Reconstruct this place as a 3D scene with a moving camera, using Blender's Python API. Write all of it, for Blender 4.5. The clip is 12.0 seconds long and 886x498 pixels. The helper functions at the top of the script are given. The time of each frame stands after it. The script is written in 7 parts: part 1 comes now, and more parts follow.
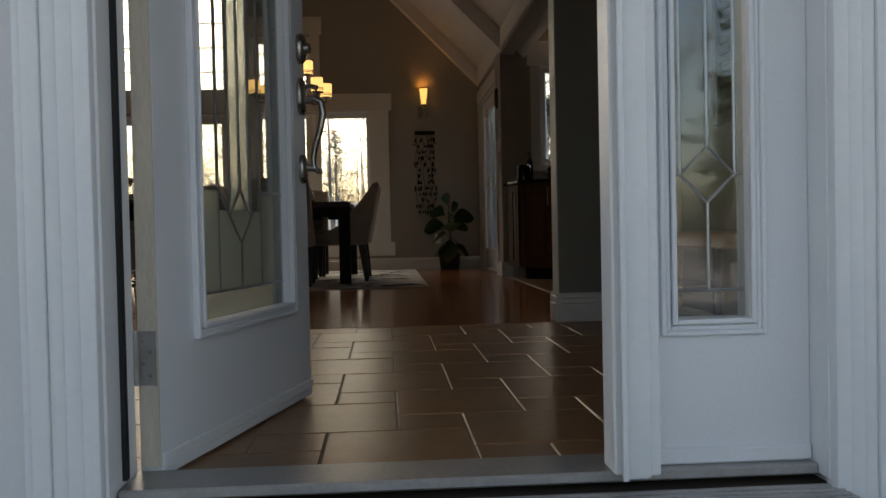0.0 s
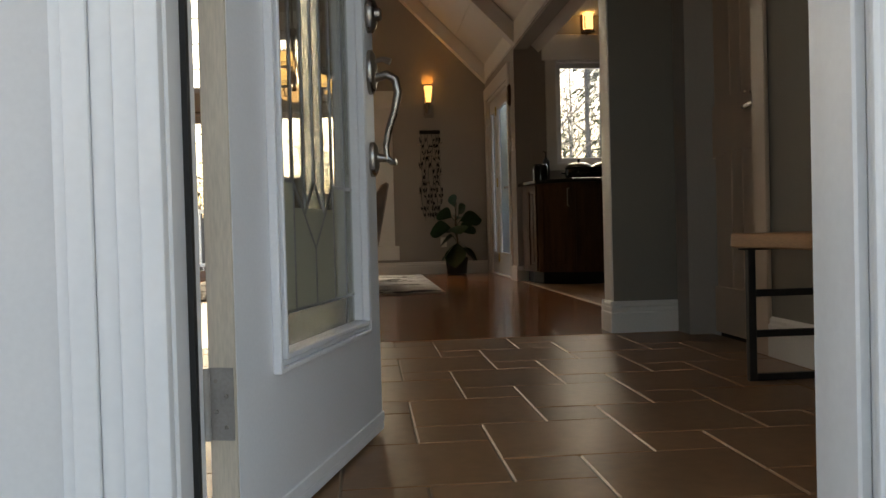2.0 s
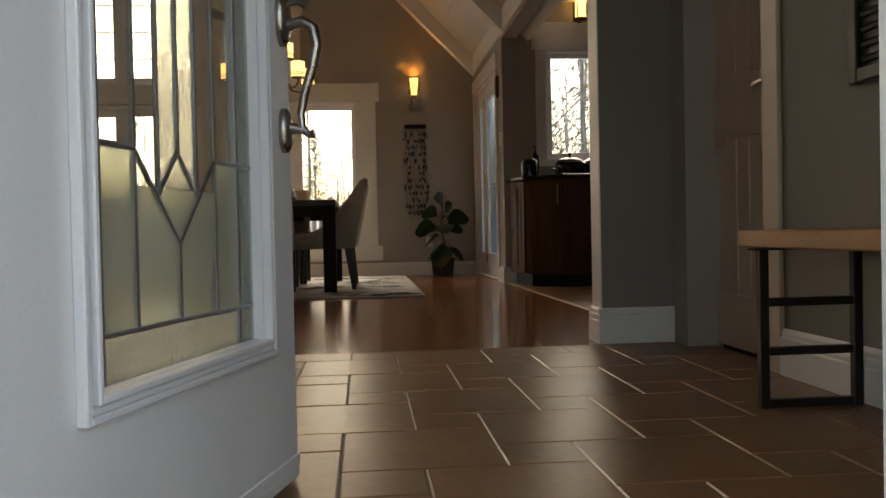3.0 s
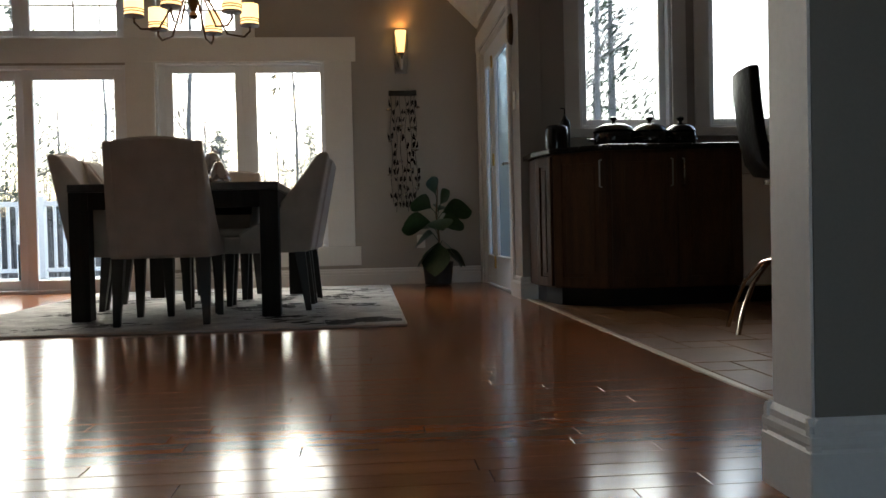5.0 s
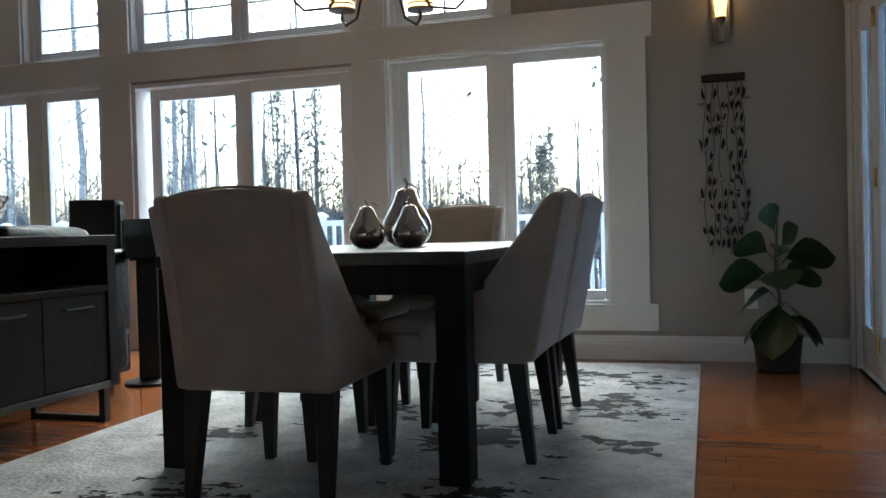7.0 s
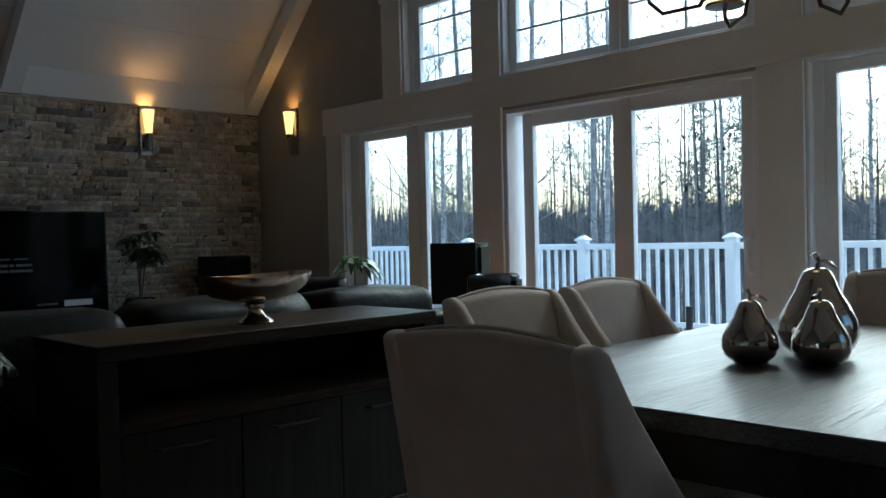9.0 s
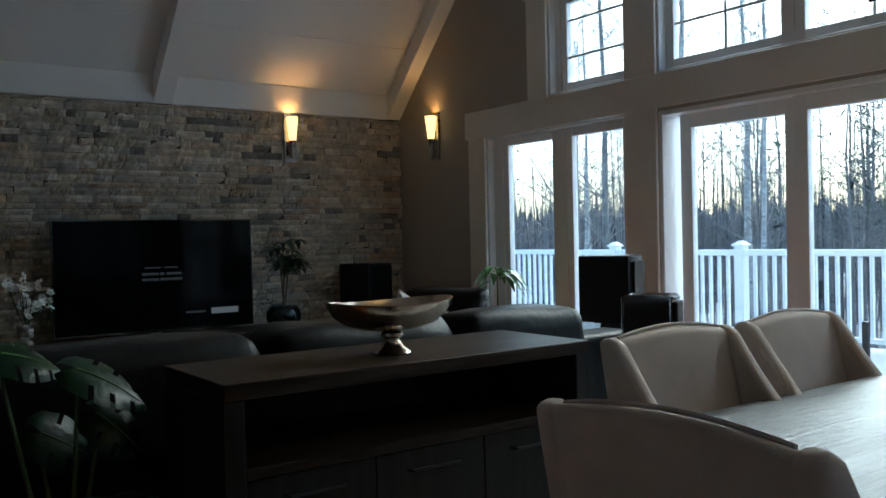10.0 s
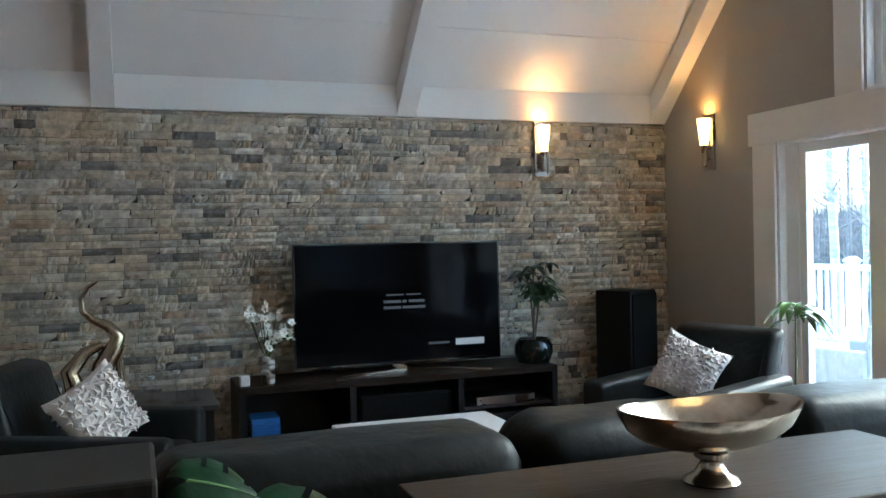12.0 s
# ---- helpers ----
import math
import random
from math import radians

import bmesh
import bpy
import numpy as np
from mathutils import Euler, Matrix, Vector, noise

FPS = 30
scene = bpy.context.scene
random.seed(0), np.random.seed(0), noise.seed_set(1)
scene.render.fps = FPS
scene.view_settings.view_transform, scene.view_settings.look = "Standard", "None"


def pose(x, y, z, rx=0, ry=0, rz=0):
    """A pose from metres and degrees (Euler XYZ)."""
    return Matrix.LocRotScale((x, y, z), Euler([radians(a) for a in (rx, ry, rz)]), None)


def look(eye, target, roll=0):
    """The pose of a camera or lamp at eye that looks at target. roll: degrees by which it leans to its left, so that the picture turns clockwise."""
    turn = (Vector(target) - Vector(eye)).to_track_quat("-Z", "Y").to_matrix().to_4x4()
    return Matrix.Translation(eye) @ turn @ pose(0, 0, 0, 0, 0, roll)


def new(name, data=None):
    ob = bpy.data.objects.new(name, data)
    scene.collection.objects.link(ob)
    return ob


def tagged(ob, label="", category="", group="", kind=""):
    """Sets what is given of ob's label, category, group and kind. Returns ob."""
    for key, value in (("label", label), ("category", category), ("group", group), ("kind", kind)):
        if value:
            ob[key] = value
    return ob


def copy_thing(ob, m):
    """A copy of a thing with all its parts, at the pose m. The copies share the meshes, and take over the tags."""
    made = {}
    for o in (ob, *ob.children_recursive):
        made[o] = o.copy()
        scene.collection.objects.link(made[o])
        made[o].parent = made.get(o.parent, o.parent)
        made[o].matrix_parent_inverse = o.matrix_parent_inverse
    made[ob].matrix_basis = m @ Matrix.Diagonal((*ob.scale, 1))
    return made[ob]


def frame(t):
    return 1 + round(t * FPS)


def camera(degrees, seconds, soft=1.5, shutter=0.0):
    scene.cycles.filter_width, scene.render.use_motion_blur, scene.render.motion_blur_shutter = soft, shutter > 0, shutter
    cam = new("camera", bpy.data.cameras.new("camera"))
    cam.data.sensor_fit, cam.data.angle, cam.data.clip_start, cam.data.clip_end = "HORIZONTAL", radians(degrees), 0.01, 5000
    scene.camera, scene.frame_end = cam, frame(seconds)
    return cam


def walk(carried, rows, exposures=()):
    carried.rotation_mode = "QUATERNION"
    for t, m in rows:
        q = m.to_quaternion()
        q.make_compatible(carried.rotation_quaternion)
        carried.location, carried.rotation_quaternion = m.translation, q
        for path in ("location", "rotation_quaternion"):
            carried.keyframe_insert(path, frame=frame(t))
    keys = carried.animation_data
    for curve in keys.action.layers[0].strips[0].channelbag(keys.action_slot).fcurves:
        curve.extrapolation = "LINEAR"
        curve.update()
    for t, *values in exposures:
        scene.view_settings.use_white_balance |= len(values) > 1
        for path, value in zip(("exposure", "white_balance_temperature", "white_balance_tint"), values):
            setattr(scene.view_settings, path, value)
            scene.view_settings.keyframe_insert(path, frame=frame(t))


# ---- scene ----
cam = camera(54.6, 12.0)
PATH = [
    (0, (-0.259, -0.886, 0.498), (-0.126, 1.109, 0.452), -1.2),
    (0.5, (-0.336, -0.828, 0.501), (-0.185, 1.166, 0.457), -1.4),
    (1, (-0.415, -0.74, 0.505), (-0.249, 1.252, 0.462), -1.7),
    (1.5, (-0.487, -0.611, 0.512), (-0.312, 1.381, 0.469), -1.9),
    (2, (-0.518, -0.441, 0.501), (-0.344, 1.551, 0.462), -1.5),
    (2.5, (-0.465, -0.253, 0.494), (-0.286, 1.739, 0.454), -1.3),
    (3, (-0.352, 0.016, 0.483), (-0.17, 2.007, 0.445), -1.2),
    (5, (-0.095, 2.2, 0.477), (0.083, 4.192, 0.433), -1.3),
    (5.5, (0.027, 2.937, 0.527), (0.062, 4.937, 0.478), -1.5),
    (6, (0.1, 3.561, 0.631), (-0.061, 5.554, 0.583), -1.5),
    (6.5, (0.142, 4.049, 0.802), (-0.207, 6.018, 0.745), -1.4),
    (7, (0.158, 4.471, 0.843), (-0.432, 6.381, 0.798), -1.5),
    (8.8, (-0.08, 5.472, 1.124), (-1.437, 6.941, 1.093), -1.4),
    (9, (-0.12, 5.531, 1.148), (-1.535, 6.945, 1.116), -1.4),
    (9.5, (-0.233, 5.631, 1.195), (-1.763, 6.919, 1.163), -1.4),
    (10, (-0.355, 5.71, 1.232), (-1.981, 6.873, 1.202), -1.3),
    (10.5, (-0.498, 5.783, 1.289), (-2.24, 6.764, 1.261), -1.2),
    (11, (-0.668, 5.849, 1.34), (-2.481, 6.694, 1.316), -1.2),
    (11.5, (-0.873, 5.92, 1.38), (-2.736, 6.646, 1.359), -1.2),
    (12, (-1.103, 5.981, 1.407), (-2.986, 6.656, 1.387), -1.2),
]
walk(cam, [(t, look(eye, target, roll)) for t, eye, target, roll in PATH],
     exposures=[(0.0, 1.15, 8000, 10), (1.5, 1.7, 8800, 12), (3.0, 2.25, 9000, 12), (5.0, 2.3, 6600, 5), (7.0, 2.55, 5550, -1), (9.0, 1.78, 5250, -6), (9.7, 2.05, 5250, -6), (10.5, 2.5, 5350, -5), (11.3, 3.4, 5350, -6), (12.0, 4.05, 5250, -5)])

# ---- world and sun ----
world = bpy.data.worlds.new("world")
scene.world = world
world.use_nodes = True
wn = world.node_tree
sky = wn.nodes.new("ShaderNodeTexSky")
sky.sky_type, sky.sun_disc = "NISHITA", False
sky.sun_elevation, sky.sun_rotation = radians(38), radians(-10)
sky.air_density, sky.dust_density, sky.ozone_density = 1.0, 3.0, 1.5
wn.links.new(sky.outputs[0], wn.nodes["Background"].inputs[0])
wn.nodes["Background"].inputs[1].default_value = 0.15

sun_data = bpy.data.lights.new("sun", "SUN")
sun_data.energy, sun_data.angle, sun_data.color = 1.4, radians(70), (1.0, 0.93, 0.84)
sun = new("sun", sun_data)
sun.matrix_world = look((-4, 26, 13.5), (-1, 9, 0))


# ---- building helpers ----
def box(bm, x0, x1, y0, y1, z0, z1, bevel=0.0, seg=1):
    """A box between two corners, with its edges rounded off."""
    vs = [bm.verts.new((x, y, z)) for x in (x0, x1) for y in (y0, y1) for z in (z0, z1)]
    fs = [bm.faces.new([vs[i] for i in f]) for f in
          ((0, 1, 3, 2), (4, 6, 7, 5), (0, 4, 5, 1), (2, 3, 7, 6), (0, 2, 6, 4), (1, 5, 7, 3))]
    if bevel > 0:
        es = list({e for f in fs for e in f.edges})
        bmesh.ops.bevel(bm, geom=es, offset=bevel, segments=seg, profile=0.5, affect="EDGES")
    return bm


def hexa(bm, bottom, top, bevel=0.0, seg=1):
    """A six-sided block from four bottom and four top corners, both anticlockwise seen from above."""
    a = [bm.verts.new(p) for p in bottom]
    b = [bm.verts.new(p) for p in top]
    fs = [bm.faces.new(a[::-1]), bm.faces.new(b)]
    fs += [bm.faces.new((a[i], a[(i + 1) % 4], b[(i + 1) % 4], b[i])) for i in range(4)]
    if bevel > 0:
        bmesh.ops.bevel(bm, geom=list({e for f in fs for e in f.edges}), offset=bevel, segments=seg, profile=0.5, affect="EDGES")
    return bm


def tube(bm, pts, radii, n=8, cap=True):
    """A round bar along a line of points, with a radius at each of them."""
    pts = [Vector(p) for p in pts]
    if not isinstance(radii, (list, tuple)):
        radii = [radii] * len(pts)
    rings = []
    side = None
    for i, p in enumerate(pts):
        d = (pts[min(i + 1, len(pts) - 1)] - pts[max(i - 1, 0)]).normalized()
        if side is None:
            side = d.orthogonal().normalized()
        side = (side - d * side.dot(d)).normalized()
        up = d.cross(side)
        rings.append([bm.verts.new(p + (side * math.cos(2 * math.pi * k / n) + up * math.sin(2 * math.pi * k / n)) * radii[i]) for k in range(n)])
    for a, b in zip(rings, rings[1:]):
        for k in range(n):
            bm.faces.new((a[k], a[(k + 1) % n], b[(k + 1) % n], b[k]))
    if cap:
        bm.faces.new(rings[0][::-1])
        bm.faces.new(rings[-1])
    return bm


def lathe(bm, profile, n=24, c=(0, 0, 0), sx=1.0, sy=1.0):
    """A turned body from (radius, height) pairs."""
    rings = []
    for r, z in profile:
        rings.append([bm.verts.new((c[0] + sx * max(r, 1e-4) * math.cos(2 * math.pi * k / n), c[1] + sy * max(r, 1e-4) * math.sin(2 * math.pi * k / n), c[2] + z)) for k in range(n)])
    for a, b in zip(rings, rings[1:]):
        for k in range(n):
            bm.faces.new((a[k], a[(k + 1) % n], b[(k + 1) % n], b[k]))
    bm.faces.new(rings[0][::-1])
    bm.faces.new(rings[-1])
    return bm


def pad(bm, c, size, e=0.35, n=14, m=8, puff=0.0):
    """A soft cushion shape: a rounded block."""
    def sg(v, p):
        return math.copysign(abs(v) ** p, v)
    rings = []
    for i in range(m + 1):
        la = -math.pi / 2 + math.pi * i / m
        ring = []
        for k in range(n):
            lo = 2 * math.pi * k / n
            x = sg(math.cos(la), e) * sg(math.cos(lo), e)
            y = sg(math.cos(la), e) * sg(math.sin(lo), e)
            z = sg(math.sin(la), e)
            q = 1 + puff * noise.noise(Vector((x * 2 + c[0], y * 2 + c[1], z * 2 + c[2])))
            ring.append(bm.verts.new((c[0] + x * size[0] / 2 * q, c[1] + y * size[1] / 2 * q, c[2] + z * size[2] / 2 * q)))
        rings.append(ring)
    for a, b in zip(rings, rings[1:]):
        for k in range(n):
            bm.faces.new((a[k], a[(k + 1) % n], b[(k + 1) % n], b[k]))
    bmesh.ops.remove_doubles(bm, verts=bm.verts, dist=1e-4)
    return bm


def mesh_of(name, bm, material, smooth=False):
    bmesh.ops.recalc_face_normals(bm, faces=bm.faces)
    me = bpy.data.meshes.new(name)
    bm.to_mesh(me)
    bm.free()
    me.materials.append(material)
    if smooth:
        for p in me.polygons:
            p.use_smooth = True
        me.set_sharp_from_angle(angle=radians(smooth if smooth > 1 else 40))
    return me


def part(name, bm, material, parent=None, label="", smooth=False):
    """One mesh object, as a part of a thing or of a part, or on its own."""
    ob = new(name, mesh_of(name, bm, material, smooth))
    if parent is not None:
        ob.parent = parent
    if label:
        ob["label"] = label
    return ob


def thing(name, label, category, at=(0, 0, 0), turn=0.0, group="", kind=""):
    ob = new(name)
    ob.empty_display_size = 0.1
    ob.matrix_world = pose(*at, 0, 0, turn)
    return tagged(ob, label, category, group, kind)


def structure(name, bm, material, label="", category="", smooth=False):
    return tagged(part(name, bm, material, None, "", smooth), label, category, "", "structure")


def B(*boxes, bevel=0.0, seg=1):
    """A new bmesh of boxes."""
    bm = bmesh.new()
    for b in boxes:
        box(bm, *b, bevel=bevel, seg=seg)
    return bm


def holed(bm, u0, u1, z0, z1, holes, put):
    """A wall of upright blocks round its openings; put(u0, u1, z0, z1) builds one block."""
    us = sorted({u0, u1, *[h[0] for h in holes], *[h[1] for h in holes]})
    for a, b in zip(us, us[1:]):
        if a < u0 or b > u1:
            continue
        mid = (a + b) / 2
        cuts = sorted((h[2], h[3]) for h in holes if h[0] < mid < h[1])
        z = z0
        for c, d in cuts:
            if c > z + 1e-6:
                put(a, b, z, c)
            z = d
        if z < z1 - 1e-6:
            put(a, b, z, z1)
    return bm


# ---- materials ----
def material(name, color, rough=0.6, metal=0.0, var=0.12, scale=6.0, fine=80.0, bump=0.05, dist=0.002, stretch=(1, 1, 1), coat=0.0,
             tone=None, island=0.0, obj=0.0, spec=0.5, sheen=0.0, emit=None, strength=0.0, rvar=0.1, world=False):
    """A surface with variation at two scales, a fine relief and a roughness of its own."""
    m = bpy.data.materials.new(name)
    m.use_nodes = True
    nt = m.node_tree
    nd, ln = nt.nodes, nt.links
    p = nd["Principled BSDF"]
    tc = nd.new("ShaderNodeTexCoord")
    mp = nd.new("ShaderNodeMapping")
    mp.inputs["Scale"].default_value = stretch
    ln.new(tc.outputs["Object"], mp.inputs["Vector"])
    if world:
        ln.new(nd.new("ShaderNodeNewGeometry").outputs["Position"], mp.inputs["Vector"])
    vec = mp.outputs["Vector"]
    if obj > 0:
        oi = nd.new("ShaderNodeObjectInfo")
        add = nd.new("ShaderNodeVectorMath")
        add.operation = "MULTIPLY_ADD"
        com = nd.new("ShaderNodeCombineXYZ")
        for k in range(3):
            ln.new(oi.outputs["Random"], com.inputs[k])
        ln.new(com.outputs[0], add.inputs[0])
        add.inputs[1].default_value = (37, 19, 53)
        ln.new(vec, add.inputs[2])
        vec = add.outputs[0]
    n1 = nd.new("ShaderNodeTexNoise")
    n1.inputs["Scale"].default_value, n1.inputs["Detail"].default_value = scale, 5
    n2 = nd.new("ShaderNodeTexNoise")
    n2.inputs["Scale"].default_value, n2.inputs["Detail"].default_value = fine, 4
    ln.new(vec, n1.inputs["Vector"])
    ln.new(vec, n2.inputs["Vector"])
    mix = nd.new("ShaderNodeMix")
    mix.data_type = "FLOAT"
    mix.inputs[0].default_value = 0.4
    ln.new(n1.outputs["Fac"], mix.inputs[2])
    ln.new(n2.outputs["Fac"], mix.inputs[3])
    fac = mix.outputs[0]
    rand = None
    if obj > 0:
        rand, amount = oi.outputs["Random"], obj
    elif island > 0:
        ge = nd.new("ShaderNodeNewGeometry")
        rand, amount = ge.outputs["Random Per Island"], island
    if rand is not None:
        sh = nd.new("ShaderNodeMath")
        sh.operation = "SUBTRACT"
        ln.new(rand, sh.inputs[0])
        sh.inputs[1].default_value = 0.5
        ad = nd.new("ShaderNodeMath")
        ad.operation = "MULTIPLY_ADD"
        ln.new(sh.outputs[0], ad.inputs[0])
        ad.inputs[1].default_value = amount
        ln.new(fac, ad.inputs[2])
        fac = ad.outputs[0]
    ramp = nd.new("ShaderNodeValToRGB")
    lo = [max(0.0, c * (1 - 2 * var)) for c in color]
    hi = [min(1.0, c * (1 + 2 * var)) for c in color]
    if tone:
        hi = list(tone)
    ramp.color_ramp.elements[0].position, ramp.color_ramp.elements[0].color = 0.25, (*lo, 1)
    ramp.color_ramp.elements[1].position, ramp.color_ramp.elements[1].color = 0.75, (*hi, 1)
    ln.new(fac, ramp.inputs[0])
    ln.new(ramp.outputs[0], p.inputs["Base Color"])
    rr = nd.new("ShaderNodeMapRange")
    rr.inputs["To Min"].default_value, rr.inputs["To Max"].default_value = max(0.02, rough - rvar), min(1.0, rough + rvar)
    ln.new(n1.outputs["Fac"], rr.inputs["Value"])
    ln.new(rr.outputs[0], p.inputs["Roughness"])
    p.inputs["Metallic"].default_value = metal
    p.inputs["Specular IOR Level"].default_value = spec
    p.inputs["Coat Weight"].default_value = coat
    p.inputs["Coat Roughness"].default_value = 0.08
    p.inputs["Sheen Weight"].default_value = sheen
    if bump > 0:
        bp = nd.new("ShaderNodeBump")
        bp.inputs["Strength"].default_value, bp.inputs["Distance"].default_value = bump, dist
        ln.new(n2.outputs["Fac"], bp.inputs["Height"])
        ln.new(bp.outputs[0], p.inputs["Normal"])
    if emit:
        p.inputs["Emission Color"].default_value = (*emit, 1)
        p.inputs["Emission Strength"].default_value = strength
    return m


def glass_material(name, tint=(0.95, 0.98, 0.98), rough=0.0, bump=0.0, scale=60.0, stretch=(1, 1, 1), milk=0.0):
    """A pane: clear, with the gloss of glass; bump gives a cast, rippled face that blurs what lies behind, milk an etched one that scatters."""
    m = bpy.data.materials.new(name)
    m.use_nodes = True
    nd, ln = m.node_tree.nodes, m.node_tree.links
    out = nd["Material Output"]
    nd.remove(nd["Principled BSDF"])
    lw = nd.new("ShaderNodeLayerWeight")
    lw.inputs["Blend"].default_value = 0.5
    pw = nd.new("ShaderNodeMath")
    pw.operation = "POWER"
    ln.new(lw.outputs["Facing"], pw.inputs[0])
    pw.inputs[1].default_value = 4.0
    fr = nd.new("ShaderNodeMapRange")
    ln.new(pw.outputs[0], fr.inputs["Value"])
    fr.inputs["To Min"].default_value, fr.inputs["To Max"].default_value = 0.09, 0.8
    gl = nd.new("ShaderNodeBsdfGlossy")
    gl.inputs["Roughness"].default_value = 0.03 + rough * 0.2
    if bump > 0 or rough > 0:
        tr = nd.new("ShaderNodeBsdfRefraction")
        tr.inputs["Roughness"].default_value, tr.inputs["IOR"].default_value = rough, 1.06
        tr.inputs["Color"].default_value = (*tint, 1)
    else:
        tr = nd.new("ShaderNodeBsdfTransparent")
        tr.inputs["Color"].default_value = (*tint, 1)
    if bump > 0:
        tc, mp = nd.new("ShaderNodeTexCoord"), nd.new("ShaderNodeMapping")
        mp.inputs["Scale"].default_value = stretch
        no = nd.new("ShaderNodeTexNoise")
        no.inputs["Scale"].default_value, no.inputs["Detail"].default_value = scale, 3
        bp = nd.new("ShaderNodeBump")
        bp.inputs["Strength"].default_value, bp.inputs["Distance"].default_value = bump, 0.01
        ln.new(tc.outputs["Object"], mp.inputs[0])
        ln.new(mp.outputs[0], no.inputs["Vector"])
        ln.new(no.outputs["Fac"], bp.inputs["Height"])
        for nn in (tr, gl):
            ln.new(bp.outputs[0], nn.inputs["Normal"])
    body = tr.outputs[0]
    if milk > 0:
        df, tl, half, blend = nd.new("ShaderNodeBsdfDiffuse"), nd.new("ShaderNodeBsdfTranslucent"), nd.new("ShaderNodeMixShader"), nd.new("ShaderNodeMixShader")
        df.inputs["Color"].default_value = tl.inputs["Color"].default_value = (*[0.82 * c for c in tint], 1)
        ln.new(df.outputs[0], half.inputs[1])
        ln.new(tl.outputs[0], half.inputs[2])
        blend.inputs[0].default_value = milk
        ln.new(body, blend.inputs[1])
        ln.new(half.outputs[0], blend.inputs[2])
        body = blend.outputs[0]
    mx = nd.new("ShaderNodeMixShader")
    ln.new(fr.outputs[0], mx.inputs[0])
    ln.new(body, mx.inputs[1])
    ln.new(gl.outputs[0], mx.inputs[2])
    ln.new(mx.outputs[0], out.inputs["Surface"])
    return m


M_wall = material("wall_paint_taupe", (0.36, 0.325, 0.285), 0.75, var=0.04, scale=1.5, fine=140, bump=0.12, dist=0.001)
M_grey = material("wall_paint_grey", (0.22, 0.20, 0.168), 0.7, var=0.04, scale=1.5, fine=140, bump=0.12, dist=0.001)
M_trim = material("trim_paint_white", (0.72, 0.70, 0.66), 0.45, var=0.04, scale=3, fine=90, bump=0.06, dist=0.001)
M_ceil = material("ceiling_paint", (0.80, 0.79, 0.77), 0.8, var=0.03, scale=1.2, fine=110, bump=0.1, dist=0.001)
M_vinyl = material("white_vinyl", (0.78, 0.79, 0.80), 0.35, var=0.03, scale=3, fine=60, bump=0.03, dist=0.001)
M_door = material("white_door_paint", (0.74, 0.75, 0.77), 0.38, var=0.04, scale=2.2, fine=150, bump=0.08, dist=0.0008)
M_rawwood = material("worn_cream_wood", (0.62, 0.54, 0.44), 0.5, var=0.12, scale=5, fine=40, bump=0.15, stretch=(8, 8, 1))
M_cdoor = material("closet_door_paint", (0.56, 0.43, 0.32), 0.45, var=0.04, scale=2, fine=90, bump=0.1, stretch=(10, 10, 1))
M_siding = material("siding_white", (0.66, 0.66, 0.66), 0.6, var=0.03, scale=2, fine=120, bump=0.06)
M_alu = material("aluminium_sill", (0.42, 0.41, 0.40), 0.4, 0.7, var=0.12, scale=8, fine=90, bump=0.08)
M_nickel = material("brushed_nickel", (0.36, 0.33, 0.30), 0.28, 1.0, var=0.1, scale=10, fine=200, bump=0.05, dist=0.0005)
M_hinge = material("dull_steel_hinge", (0.40, 0.38, 0.36), 0.5, 0.8, var=0.1, scale=20, fine=200, bump=0.05)
M_brass = material("brass_hinge", (0.62, 0.44, 0.16), 0.3, 1.0, var=0.1, scale=20, fine=200, bump=0.03)
M_came = material("lead_came", (0.42, 0.43, 0.44), 0.35, 0.9, var=0.1, scale=20, fine=120, bump=0.1)
M_camedark = material("dark_came", (0.10, 0.10, 0.10), 0.4, 0.8, var=0.1, scale=20, fine=120, bump=0.1)
M_wood = material("floor_wood_red", (0.28, 0.095, 0.030), 0.15, var=0.13, scale=2.0, fine=30, bump=0.03, dist=0.0004, stretch=(1, 9, 1), obj=0.2, rvar=0.015, spec=0.5)
M_woodfar = material("floor_wood_red_far", (0.28, 0.095, 0.030), 0.15, var=0.13, scale=2.0, fine=30, bump=0.03, dist=0.0004, stretch=(1, 9, 1), island=0.2, rvar=0.015, spec=0.5)
M_tile = material("floor_tile_brown", (0.245, 0.128, 0.062), 0.34, var=0.16, scale=2.6, fine=30, bump=0.05, dist=0.0006, obj=0.10, rvar=0.02, spec=0.27)
M_grout = material("grout_light", (0.25, 0.195, 0.145), 0.85, var=0.12, scale=10, fine=120, bump=0.2)
M_sub = material("floor_bed", (0.05, 0.03, 0.02), 0.9, var=0.1)
M_strip = material("threshold_strip", (0.62, 0.52, 0.40), 0.4, var=0.08, scale=8, fine=60, bump=0.05)
M_stone = material("split_stone", (0.49, 0.40, 0.30), 0.85, var=0.25, scale=14, fine=42, bump=1.0, dist=0.022, obj=0.46, tone=(0.74, 0.64, 0.51), world=True)
M_stonefar = material("split_stone_rest", (0.49, 0.40, 0.30), 0.85, var=0.25, scale=14, fine=42, bump=1.0, dist=0.022, island=0.46, tone=(0.74, 0.64, 0.51), world=True)


